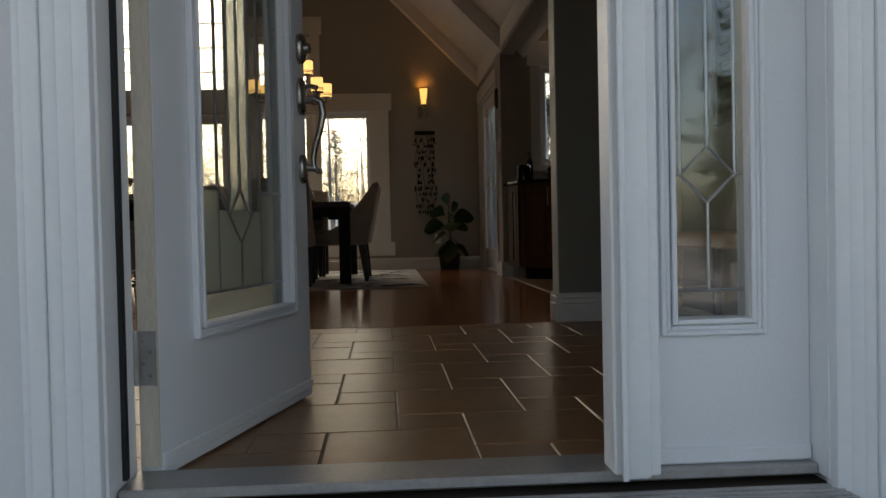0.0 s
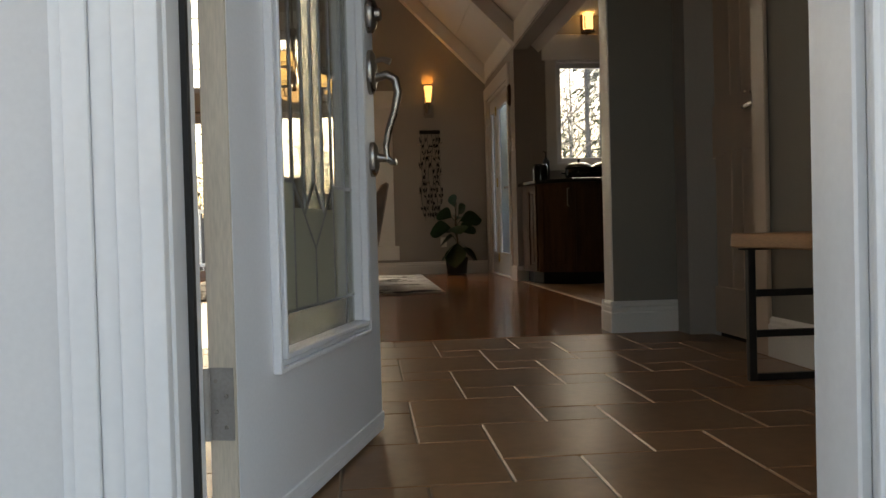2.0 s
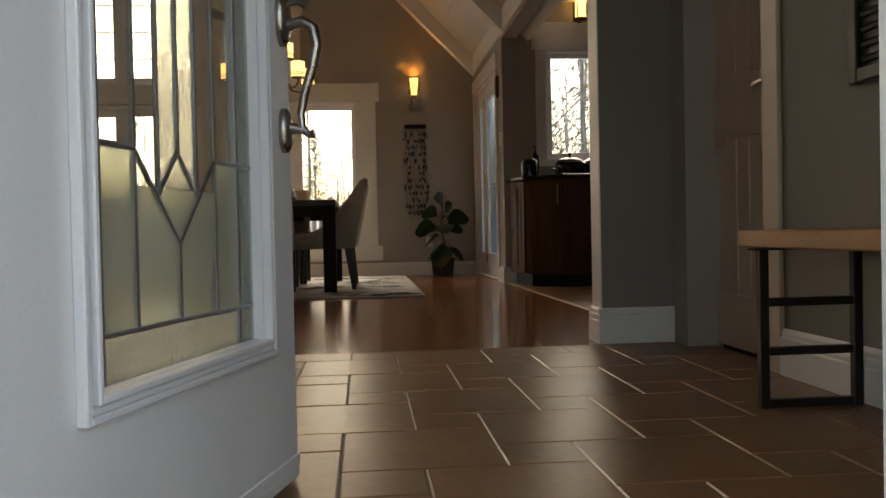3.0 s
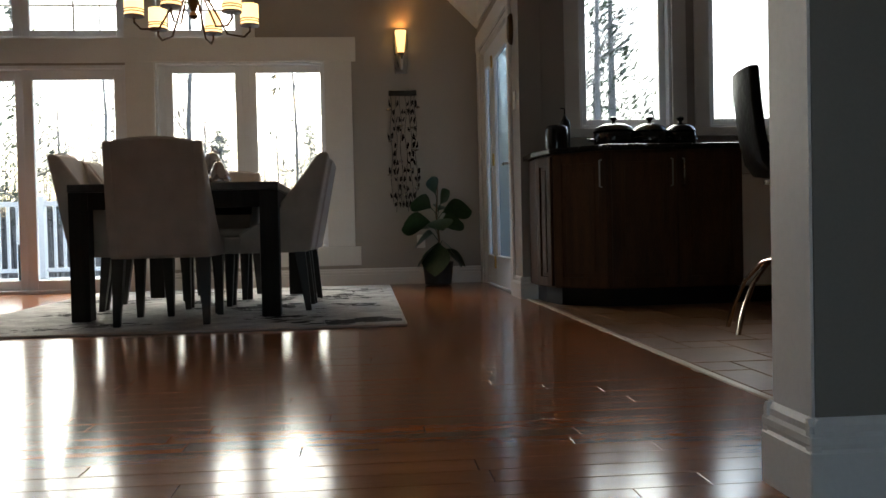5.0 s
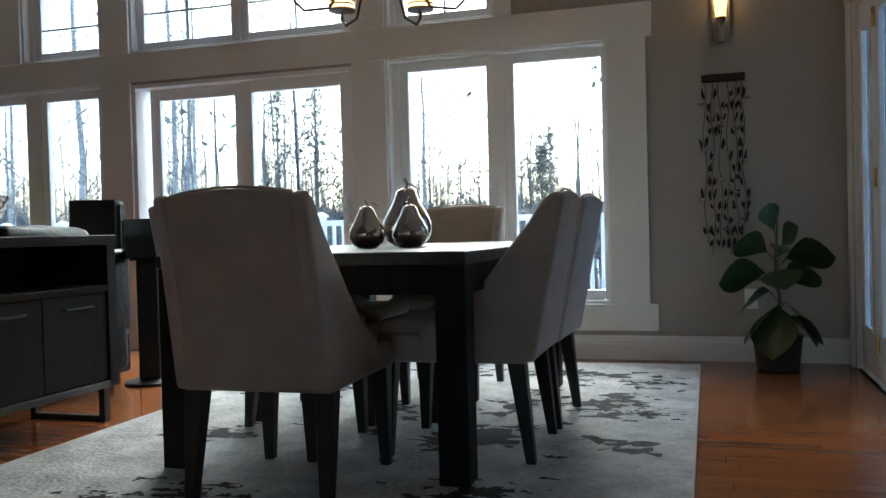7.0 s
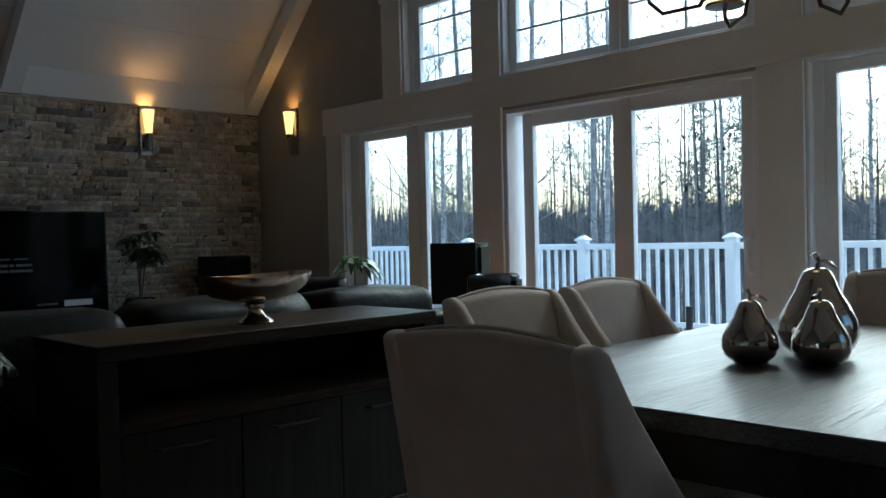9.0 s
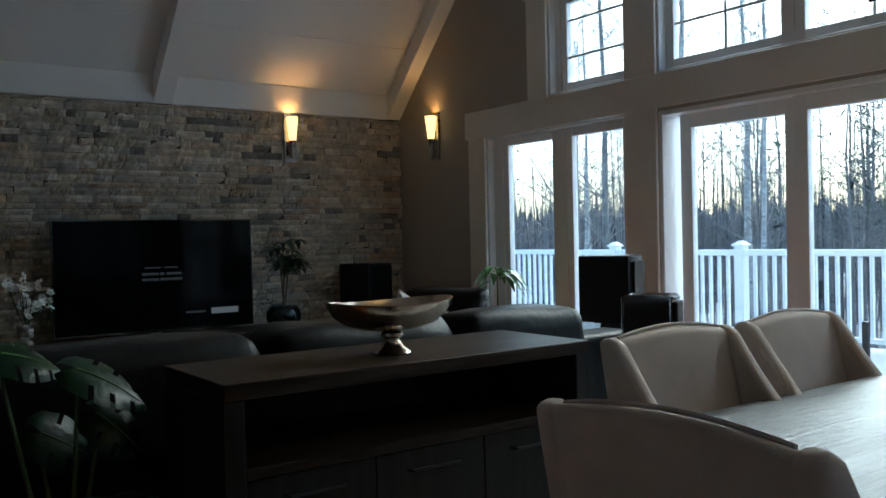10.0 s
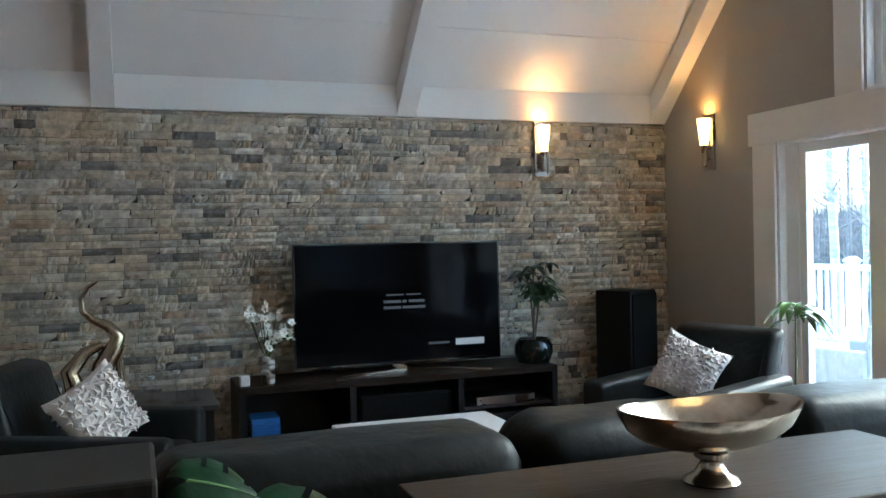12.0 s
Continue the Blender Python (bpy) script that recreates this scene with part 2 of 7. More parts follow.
def stone_tones(m, rand):
    """Sorts the stones into greys, beiges, tans and a few dark ones, with veins and pits."""
    nd, ln = m.node_tree.nodes, m.node_tree.links
    p = nd["Principled BSDF"]
    src = nd.new("ShaderNodeObjectInfo").outputs["Random"] if rand == "object" else nd.new("ShaderNodeNewGeometry").outputs["Random Per Island"]
    ramp = nd.new("ShaderNodeValToRGB")
    e = ramp.color_ramp.elements
    e[0].position, e[0].color = 0.0, (0.22, 0.20, 0.175, 1)
    e[1].position, e[1].color = 1.0, (0.76, 0.69, 0.59, 1)
    for pos, c in ((0.05, (0.27, 0.25, 0.23)), (0.09, (0.45, 0.40, 0.335)), (0.30, (0.575, 0.52, 0.435)), (0.45, (0.635, 0.53, 0.39)), (0.60, (0.53, 0.45, 0.35)), (0.75, (0.695, 0.60, 0.45)), (0.85, (0.54, 0.39, 0.26)), (0.90, (0.715, 0.65, 0.54))):
        q = e.new(pos)
        q.color = (*c, 1)
    ln.new(src, ramp.inputs[0])
    pos = nd.new("ShaderNodeNewGeometry").outputs["Position"]
    n1, n2 = nd.new("ShaderNodeTexNoise"), nd.new("ShaderNodeTexNoise")
    n1.inputs["Scale"].default_value, n1.inputs["Detail"].default_value = 9.0, 6
    n2.inputs["Scale"].default_value, n2.inputs["Detail"].default_value, n2.inputs["Roughness"].default_value = 24.0, 8, 0.68
    mr = nd.new("ShaderNodeMapRange")
    mr.inputs["From Min"].default_value, mr.inputs["From Max"].default_value = 0.3, 0.7
    mr.inputs["To Min"].default_value, mr.inputs["To Max"].default_value = 0.55, 1.3
    avg = nd.new("ShaderNodeMath")
    avg.operation = "MULTIPLY_ADD"
    avg.inputs[1].default_value = 0.5
    half = nd.new("ShaderNodeMath")
    half.operation = "MULTIPLY"
    half.inputs[1].default_value = 0.5
    for q in (n1, n2):
        ln.new(pos, q.inputs["Vector"])
    ln.new(n2.outputs["Fac"], half.inputs[0])
    ln.new(n1.outputs["Fac"], avg.inputs[0])
    ln.new(half.outputs[0], avg.inputs[2])
    ln.new(avg.outputs[0], mr.inputs["Value"])
    mul = nd.new("ShaderNodeVectorMath")
    mul.operation = "SCALE"
    ln.new(ramp.outputs[0], mul.inputs[0])
    ln.new(mr.outputs[0], mul.inputs["Scale"])
    ln.new(mul.outputs[0], p.inputs["Base Color"])
    bp = nd.new("ShaderNodeBump")
    bp.inputs["Strength"].default_value, bp.inputs["Distance"].default_value = 1.0, 0.02
    ln.new(n2.outputs["Fac"], bp.inputs["Height"])
    ln.new(bp.outputs[0], p.inputs["Normal"])


stone_tones(M_stone, "object")
stone_tones(M_stonefar, "island")
M_stonebed = material("stone_bed", (0.08, 0.07, 0.06), 0.9, var=0.2, scale=10, bump=0.4)
M_espresso = material("espresso_wood", (0.028, 0.024, 0.023), 0.33, var=0.35, scale=3, fine=40, bump=0.35, dist=0.0015, stretch=(14, 1, 14), rvar=0.08)
# Same espresso, grain upright; base darkened to put shade on sides and fronts.
M_espresso_shaded = material("espresso_wood_cross_shaded", (0.014, 0.012, 0.011), 0.55, var=0.35, scale=3, fine=40, bump=0.3, dist=0.0015, stretch=(14, 14, 1), rvar=0.08, spec=0.15)
M_oaktop = material("brushed_espresso_oak", (0.026, 0.022, 0.021), 0.36, var=0.45, scale=2.2, fine=9, bump=0.8, dist=0.004, stretch=(11, 0.8, 11), rvar=0.12)
M_leg = material("black_leg_wood", (0.012, 0.010, 0.009), 0.45, var=0.3, scale=4, fine=60, bump=0.1, stretch=(8, 8, 1))
M_linen = material("linen_upholstery", (0.45, 0.395, 0.345), 0.9, var=0.10, scale=9, fine=420, bump=0.5, dist=0.0012, sheen=0.25)
M_leather = material("dark_leather", (0.009, 0.010, 0.0105), 0.42, var=0.3, scale=5, fine=26, bump=0.4, dist=0.008, rvar=0.1, spec=0.14)
M_rug = material("rug_pile", (0.36, 0.35, 0.33), 0.95, var=0.25, scale=6, fine=60, bump=1.0, dist=0.012, tone=(0.70, 0.69, 0.66))
M_rugdark = material("rug_dark_patch", (0.016, 0.014, 0.012), 0.95, var=0.5, scale=14, fine=160, bump=0.8, dist=0.006)
M_cab = material("cherry_cabinet", (0.080, 0.038, 0.019), 0.6, var=0.3, scale=2, fine=30, bump=0.1, stretch=(9, 9, 1), spec=0.25)
M_granite = material("black_granite", (0.012, 0.012, 0.013), 0.12, var=0.6, scale=60, fine=300, bump=0.0)
M_ceramic = material("black_glazed_ceramic", (0.010, 0.011, 0.012), 0.15, var=0.3, scale=8, fine=60, bump=0.02)
M_iron = material("black_iron", (0.018, 0.016, 0.015), 0.5, 0.4, var=0.3, scale=12, fine=120, bump=0.15)
M_bronze = material("oil_bronze", (0.075, 0.042, 0.020), 0.4, 0.8, var=0.3, scale=12, fine=120, bump=0.1)
M_black = material("black_satin", (0.008, 0.008, 0.009), 0.45, var=0.3, scale=6, fine=120, bump=0.1, spec=0.25)
M_gloss = material("black_gloss", (0.008, 0.008, 0.009), 0.08, var=0.3, scale=6, fine=120, bump=0.0, coat=0.4)
M_cloth = material("speaker_cloth", (0.006, 0.006, 0.006), 0.95, var=0.4, scale=30, fine=600, bump=0.5, dist=0.001, spec=0.15)
M_screen = material("tv_screen", (0.004, 0.004, 0.005), 0.07, var=0.2, scale=3, fine=20, bump=0.0, spec=0.05, rvar=0.02)
M_silver = material("silver_plate", (0.45, 0.385, 0.315), 0.18, 1.0, var=0.15, scale=14, fine=46, bump=0.30, dist=0.003)
M_pear = material("mirror_pewter", (0.52, 0.48, 0.44), 0.07, 1.0, var=0.10, scale=8, fine=60, bump=0.06, dist=0.001)
M_goldsilver = material("antique_gilt", (0.44, 0.36, 0.26), 0.22, 1.0, var=0.2, scale=10, fine=80, bump=0.2)
M_benchwood = material("bench_top_wood", (0.36, 0.165, 0.06), 0.45, var=0.22, scale=2, fine=36, bump=0.2, stretch=(9, 1, 9))
M_leaf = material("fiddle_leaf", (0.018, 0.048, 0.016), 0.35, var=0.35, scale=6, fine=40, bump=0.25, dist=0.003)
M_leaflight = material("young_leaf", (0.07, 0.13, 0.03), 0.4, var=0.35, scale=6, fine=40, bump=0.2)
M_monstera = material("monstera_leaf", (0.005, 0.017, 0.007), 0.36, spec=0.13, var=0.4, scale=9, fine=30, bump=0.5, dist=0.006)
M_console = material("console_wood", (0.022, 0.015, 0.011), 0.42, var=0.5, scale=2.5, fine=14, bump=0.6, dist=0.002, stretch=(12, 0.8, 12), rvar=0.12, spec=0.10)
M_cornleaf = material("corn_leaf", (0.05, 0.125, 0.022), 0.4, var=0.35, scale=6, fine=40, bump=0.2)
M_stem = material("plant_stem", (0.12, 0.085, 0.05), 0.7, var=0.25, scale=10, fine=60, bump=0.3)
M_greenstem = material("green_stem", (0.06, 0.10, 0.03), 0.6, var=0.25, scale=10, fine=60, bump=0.1)
M_soil = material("soil", (0.03, 0.022, 0.016), 0.95, var=0.4, scale=30, fine=160, bump=0.8, dist=0.01)
M_pot = material("dark_pot", (0.018, 0.018, 0.019), 0.45, var=0.2, scale=6, fine=80, bump=0.1)
M_potgloss = material("green_black_glaze", (0.008, 0.014, 0.013), 0.12, var=0.3, scale=6, fine=80, bump=0.03)
M_pillow = material("ruffled_pillow", (0.58, 0.53, 0.50), 0.8, var=0.1, scale=12, fine=200, bump=0.3)
M_petal = material("white_petal", (0.86, 0.86, 0.82), 0.6, var=0.08, scale=20, fine=80, bump=0.1)
M_pebble = material("white_pebble", (0.66, 0.64, 0.61), 0.5, var=0.12, scale=20, fine=80, bump=0.1)
M_blue = material("blue_book", (0.02, 0.10, 0.28), 0.5, var=0.2, scale=20)
M_paper = material("white_paper", (0.72, 0.71, 0.68), 0.7, var=0.06, scale=20)
M_whitewood = material("white_coffee_table", (0.62, 0.62, 0.61), 0.4, var=0.06, scale=3, fine=40, bump=0.05)
M_plate = material("white_plastic", (0.74, 0.72, 0.68), 0.4, var=0.04, scale=12)
M_shade = material("alabaster_glass_shade", (0.85, 0.66, 0.36), 0.4, var=0.1, scale=8, fine=40, bump=0.02, emit=(1.0, 0.56, 0.17), strength=0.6)
M_shade2 = material("amber_glass_shade", (0.90, 0.70, 0.40), 0.4, var=0.1, scale=8, fine=40, bump=0.02, emit=(1.0, 0.62, 0.24), strength=0.6)
M_deck = material("deck_board", (0.30, 0.32, 0.35), 0.7, var=0.15, scale=3, fine=40, bump=0.2, stretch=(1, 10, 1), island=0.3)
M_rail = material("white_rail", (0.80, 0.82, 0.84), 0.4, var=0.03, scale=4)
M_wicker = material("grey_wicker", (0.20, 0.22, 0.24), 0.7, var=0.25, scale=30, fine=140, bump=0.8, dist=0.006)
M_snow = material("snowy_ground", (0.20, 0.18, 0.16), 0.9, var=0.4, scale=0.5, fine=5, bump=0.6, dist=0.05, tone=(0.60, 0.61, 0.64))
M_bark = material("grey_bark", (0.20, 0.19, 0.18), 0.9, var=0.35, scale=3, fine=30, bump=0.7, dist=0.02, stretch=(3, 3, 1))
M_birch = material("pale_birch_bark", (0.42, 0.41, 0.39), 0.85, var=0.4, scale=3, fine=14, bump=0.5, dist=0.01, stretch=(1, 1, 4))
M_needle = material("needles", (0.055, 0.075, 0.045), 0.9, var=0.4, scale=3, fine=20, bump=0.4, island=0.5)
M_farwood = material("far_wood", (0.15, 0.14, 0.135), 0.95, var=0.35, scale=2, fine=10, bump=0.0, island=0.5)
M_concrete = material("porch_concrete", (0.36, 0.35, 0.34), 0.85, var=0.15, scale=3, fine=80, bump=0.4)
M_rubber = material("black_rubber", (0.012, 0.012, 0.012), 0.7, var=0.2, scale=20)
M_glass = glass_material("clear_pane", (0.96, 0.985, 0.985))
M_thinglass = glass_material("thin_clear_glass", (0.97, 0.98, 0.98))
M_frost = glass_material("frosted_leaded_glass", (0.80, 0.83, 0.72), rough=0.30, milk=0.55)
M_water = glass_material("waterglass_leaded", (0.88, 0.89, 0.84), rough=0.03, milk=0.10)
M_ripple = glass_material("rippled_leaded_glass", (0.80, 0.81, 0.74), rough=0.06, bump=1.0, scale=110, stretch=(1, 1, 0.55), milk=0.30)
M_sheer = glass_material("sheer_backed_pane", (0.50, 0.60, 0.68), rough=0.45)
M_clearlead = glass_material("bevelled_leaded_glass", (0.90, 0.92, 0.90), rough=0.0)

# ---- plan (metres) ----
WIN_Y = 9.94        # inner face of the window wall
EAST_X = 0.95       # wall with the garden doors, and the line of the kitchen opening
STONE_X = -6.90     # face of the stone wall
RIDGE_X = -2.975
EAVE_Z = 2.49       # ceiling at the eaves; it climbs at 45 degrees
FOYER_Y = 3.545     # tiles end, boards begin
KIT_Y = 7.90        # inner face of the kitchen's window wall


def gable(bm):
    """Trim what stands above the 45 degree roof slopes."""
    for x, s in ((STONE_X, -1), (EAST_X, 1)):
        geom = bm.verts[:] + bm.edges[:] + bm.faces[:]
        r = bmesh.ops.bisect_plane(bm, geom=geom, plane_co=(x, 0, EAVE_Z + 0.06), plane_no=(s, 0, 1), clear_outer=True)
        edges = [e for e in r["geom_cut"] if isinstance(e, bmesh.types.BMEdge)]
        bmesh.ops.contextual_create(bm, geom=edges)
    return bm


# ---- floors ----
structure("ground", B((-220, 220, -220, 320, -3.4, -3.0)), M_snow, "wide ground of patchy snow and brown grass", "ground")
structure("floor_bed", B((-7.2, 4.3, 0.72, 10.16, -0.30, -0.016)), M_sub, "dark bed under the floors", "floor")
structure("foundation", B((-7.2, 4.4, 0.78, 10.14, -3.0, -0.302)), M_concrete, "grey concrete foundation under the house", "foundation")
# Unseen roof slab, added only to hold sky light off the front door.
structure("porch_light_block", B((-3.0, 3.0, -2.3, 0.715, 2.85, 3.0)), M_siding, "unseen white slab added above the front door to cut sky light", "porch roof")
structure("porch_slab", B((-3.0, 3.0, -3.4, 0.69, -3.0, -0.06)), M_concrete, "grey concrete porch slab before the front door", "porch")

# ---- window wall ----
WOPEN = [(-1.90, -0.43, 0.35, 2.0), (-3.93, -2.15, 0.0, 1.98), (-5.65, -4.19, 0.35, 2.0)]
UOPEN = [(-1.90, -1.14, 2.215, 2.94), (-3.93, -2.15, 2.215, 3.75), (-4.92, -4.19, 2.215, 2.94)]
bm = bmesh.new()
holed(bm, STONE_X - 0.25, EAST_X + 0.15, -0.02, 6.7, WOPEN + UOPEN, lambda a, b, c, d: box(bm, a, b, WIN_Y, WIN_Y + 0.20, c, d))
structure("wall_north", gable(bm), M_wall, "tall taupe painted gable wall with big windows", "wall")

# white trim boards round all the openings
bm = bmesh.new()
for b in ((-5.90, -0.15, 2.0, 2.214), (-5.86, -5.65, 0.35, 1.999), (-4.189, -3.931, 0.0, 1.999), (-2.149, -1.901, 0.0, 1.999), (-0.429, -0.19, 0.35, 1.999),
          (-5.90, -4.19, 0.18, 0.349), (-1.90, -0.14, 0.18, 0.349)):
    box(bm, b[0], b[1], WIN_Y - 0.022, WIN_Y - 0.0005, b[2], b[3], 0.003)
for b in ((-1.139, -1.03, 2.2145, 2.95), (-2.149, -1.901, 2.2145, 3.74), (-4.189, -3.931, 2.2145, 3.74), (-5.13, -4.921, 2.2145, 2.95),
          (-1.90, -1.0, 2.951, 3.17), (-5.16, -4.19, 2.951, 3.17), (-4.19, -1.90, 3.751, 3.95)):
    box(bm, b[0], b[1], WIN_Y - 0.022, WIN_Y - 0.0005, b[2], b[3], 0.003)
structure("trim_windows", bm, M_trim, "wide off-white flat trim boards round the windows", "trim")


def sash(bm, x0, x1, z0, z1, y, w, d=0.045):
    box(bm, x0, x0 + w, y, y + d, z0, z1, 0.003)
    box(bm, x1 - w, x1, y, y + d, z0, z1, 0.003)
    box(bm, x0 + w, x1 - w, y, y + d, z0, z0 + w, 0.003)
    box(bm, x0 + w, x1 - w, y, y + d, z1 - w, z1, 0.003)


def pane_part(parent, x0, x1, z0, z1, y):
    p = part("pane", B((x0, x1, y, y + 0.006, z0, z1)), M_glass, parent)
    p.visible_shadow = False
    return p


def window(name, op, panes, label, muntins=None, sill=True, fw=0.05):
    """Frame lining in the wall's depth, sashes and panes."""
    x0, x1, z0, z1 = op
    w = tagged(new(name), label, "window", "", "structure")
    bm = bmesh.new()
    sash(bm, x0, x1, z0, z1, WIN_Y + 0.0, 0.018, 0.19)
    part("window_frame", bm, M_vinyl, w)
    for a, b in panes:
        bm = bmesh.new()
        sash(bm, a - fw, b + fw, z0 + 0.02, z1 - 0.02, WIN_Y + 0.06, fw + 0.012, 0.05)
        part("sash", bm, M_vinyl, w)
        pane_part(w, a, b, z0 + 0.05, z1 - 0.05, WIN_Y + 0.085)
    edges = [x0 + 0.018] + [e for a, b in panes for e in (a - fw, b + fw)] + [x1 - 0.018]
    bm = bmesh.new()
    for a, b in zip(edges[0::2], edges[1::2]):
        if b - a > 0.004:
            box(bm, a + 0.0005, b - 0.0005, WIN_Y + 0.055, WIN_Y + 0.12, z0 + 0.018, z1 - 0.018)
    part("mullion", bm, M_vinyl, w)
    if muntins:
        for a, b in panes:
            bm = bmesh.new()
            nx, nz = muntins
            for i in range(1, nx):
                x = a + (b - a) * i / nx
                box(bm, x - 0.008, x + 0.008, WIN_Y + 0.075, WIN_Y + 0.084, z0 + 0.06, z1 - 0.06)
            k = 1
            while z0 + k * nz < z1 - 0.1:
                box(bm, a, b, WIN_Y + 0.076, WIN_Y + 0.0835, z0 + k * nz - 0.008, z0 + k * nz + 0.008)
                k += 1
            part("muntin_grid", bm, M_vinyl, w)
    return w


window("window_1", WOPEN[2], [(-5.47, -4.95), (-4.77, -4.27)], "white double casement window beside the stone wall")
window("window_2", WOPEN[0], [(-1.78, -1.21), (-1.05, -0.46)], "white double casement window behind the dining table")
window("window_3", UOPEN[2], [(-4.80, -4.25)], "small white upper window with muntin bars", (1, 0.26))
window("window_4", UOPEN[1], [(-3.86, -3.10), (-2.98, -2.22)], "tall white upper window with muntin bars", (2, 0.30))
window("window_5", UOPEN[0], [(-1.80, -1.20)], "small white upper window with muntin bars", (2, 0.26))

# sliding door
sd = tagged(new("door_2"), "white sliding glass patio door, closed", "sliding door", "", "structure")
bm = bmesh.new()
sash(bm, -3.93, -2.15, 0.0, 1.98, WIN_Y, 0.03, 0.19)
part("door_frame", bm, M_vinyl, sd)
for a, b, y in ((-3.76, -3.07, 0.10), (-2.98, -2.25, 0.045)):
    bm = bmesh.new()
    sash(bm, a - 0.085 if a < -3.5 else a - 0.06, b + 0.03 if a < -3.5 else b + 0.07, 0.03, 1.95, WIN_Y + y, 0.085, 0.05)
    part("sliding_panel", bm, M_vinyl, sd)
    pane_part(sd, a, b, 0.11, 1.87, WIN_Y + y + 0.02)
bm = bmesh.new()
tube(bm, [(-2.215, WIN_Y + 0.045, 0.90), (-2.215, WIN_Y + 0.0, 0.92), (-2.215, WIN_Y - 0.01, 1.0), (-2.215, WIN_Y + 0.0, 1.08), (-2.215, WIN_Y + 0.045, 1.10)], 0.014, 8)
part("pull_handle", bm, M_vinyl, sd, "white moulded pull handle", 40)

# ---- ceilings and beams ----
bm = bmesh.new()
hexa(bm, [(STONE_X - 0.25, FOYER_Y - 0.1, EAVE_Z - 0.25), (RIDGE_X, FOYER_Y - 0.1, EAVE_Z + 3.925), (RIDGE_X, WIN_Y + 0.4, EAVE_Z + 3.925), (STONE_X - 0.25, WIN_Y + 0.4, EAVE_Z - 0.25)],
     [(STONE_X - 0.25, FOYER_Y - 0.1, EAVE_Z - 0.1), (RIDGE_X, FOYER_Y - 0.1, EAVE_Z + 4.075), (RIDGE_X, WIN_Y + 0.4, EAVE_Z + 4.075), (STONE_X - 0.25, WIN_Y + 0.4, EAVE_Z - 0.1)])
hexa(bm, [(RIDGE_X, FOYER_Y - 0.1, EAVE_Z + 3.925), (EAST_X + 0.25, FOYER_Y - 0.1, EAVE_Z - 0.25), (EAST_X + 0.25, WIN_Y + 0.4, EAVE_Z - 0.25), (RIDGE_X, WIN_Y + 0.4, EAVE_Z + 3.925)],
     [(RIDGE_X, FOYER_Y - 0.1, EAVE_Z + 4.075), (EAST_X + 0.25, FOYER_Y - 0.1, EAVE_Z - 0.1), (EAST_X + 0.25, WIN_Y + 0.4, EAVE_Z - 0.1), (RIDGE_X, WIN_Y + 0.4, EAVE_Z + 4.075)])
# shallow panel joints of the board lining
for k in range(1, 12):
    for s in (-1, 1):
        x = RIDGE_X + s * (3.9 - k * 0.33)
        z = EAVE_Z + 3.925 - abs(x - RIDGE_X)
        box(bm, x - 0.004, x + 0.004, FOYER_Y, WIN_Y, z - 0.007, z - 0.001)
structure("ceiling", bm, M_ceil, "white vaulted ceiling with board joints", "ceiling")

bm = bmesh.new()
for y0, y1 in ((9.80, 9.938), (7.73, 7.87), (5.745, 5.875), (3.75, 3.88)):
    for s in (-1, 1):
        e = STONE_X + 0.005 if s < 0 else EAST_X - 0.005
        pts = [(e, EAVE_Z - 0.205), (RIDGE_X, EAVE_Z + 3.72), (RIDGE_X, EAVE_Z + 3.92), (e, EAVE_Z - 0.005)]
        a = [bm.verts.new((p[0], y0, p[1])) for p in pts]
        b = [bm.verts.new((p[0], y1, p[1])) for p in pts]
        bm.faces.new(a), bm.faces.new(b[::-1])
        for i in range(4):
            bm.faces.new((a[i], b[i], b[(i + 1) % 4], a[(i + 1) % 4]))
structure("ceiling_beam", bm, M_ceil, "white boxed rafters under the vaulted ceiling", "beam")
structure("ridge_beam", B((RIDGE_X - 0.1, RIDGE_X + 0.1, FOYER_Y, WIN_Y, EAVE_Z + 3.55, EAVE_Z + 3.86)), M_ceil, "white ridge beam", "beam")
ys = [(FOYER_Y, 5.744), (5.876, 7.729), (7.871, 9.799)]
structure("trim_west", B(*[(STONE_X - 0.06, STONE_X + 0.022, a, b, 2.283, 2.50) for a, b in ys], bevel=0.003), M_ceil, "white fascia board above the stone wall", "trim")
structure("trim_east", B(*[(EAST_X - 0.02, EAST_X + 0.06, a, b, 2.30, 2.50) for a, b in ys], bevel=0.003), M_ceil, "white fascia board at the eaves", "trim")

# ---- west wall (behind the stone), south wall ----
structure("wall_west", B((STONE_X - 0.25, STONE_X - 0.02, FOYER_Y - 0.15, WIN_Y, -0.02, 2.62)), M_stonebed, "wall behind the stone cladding", "wall")
bm = bmesh.new()
holed(bm, STONE_X - 0.25, EAST_X + 0.15, -0.02, 6.7, [(-1.75, 0.95, -0.02, 2.55)], lambda a, b, c, d: box(bm, a, b, FOYER_Y - 0.15, FOYER_Y - 0.005, c, d))
structure("wall_south", gable(bm), M_wall, "taupe painted wall above and beside the hall opening", "wall")

# ---- east wall with garden doors, kitchen ----
DOOR_G = (8.27, 9.80, 0.0, 2.06)
bm = bmesh.new()
holed(bm, KIT_Y, WIN_Y, -0.02, 2.56, [DOOR_G], lambda a, b, c, d: box(bm, EAST_X, EAST_X + 0.15, a, b, c, d))
structure("wall_east", bm, M_wall, "taupe painted wall with glazed garden doors", "wall")
structure("wall_header", B((EAST_X, EAST_X + 0.14, FOYER_Y - 0.1, KIT_Y - 0.001, 2.27, 2.56)), M_wall, "header above the kitchen opening", "wall")
KOPEN = [(1.36, 2.0, 1.14, 2.16), (2.26, 2.95, 1.14, 2.16)]
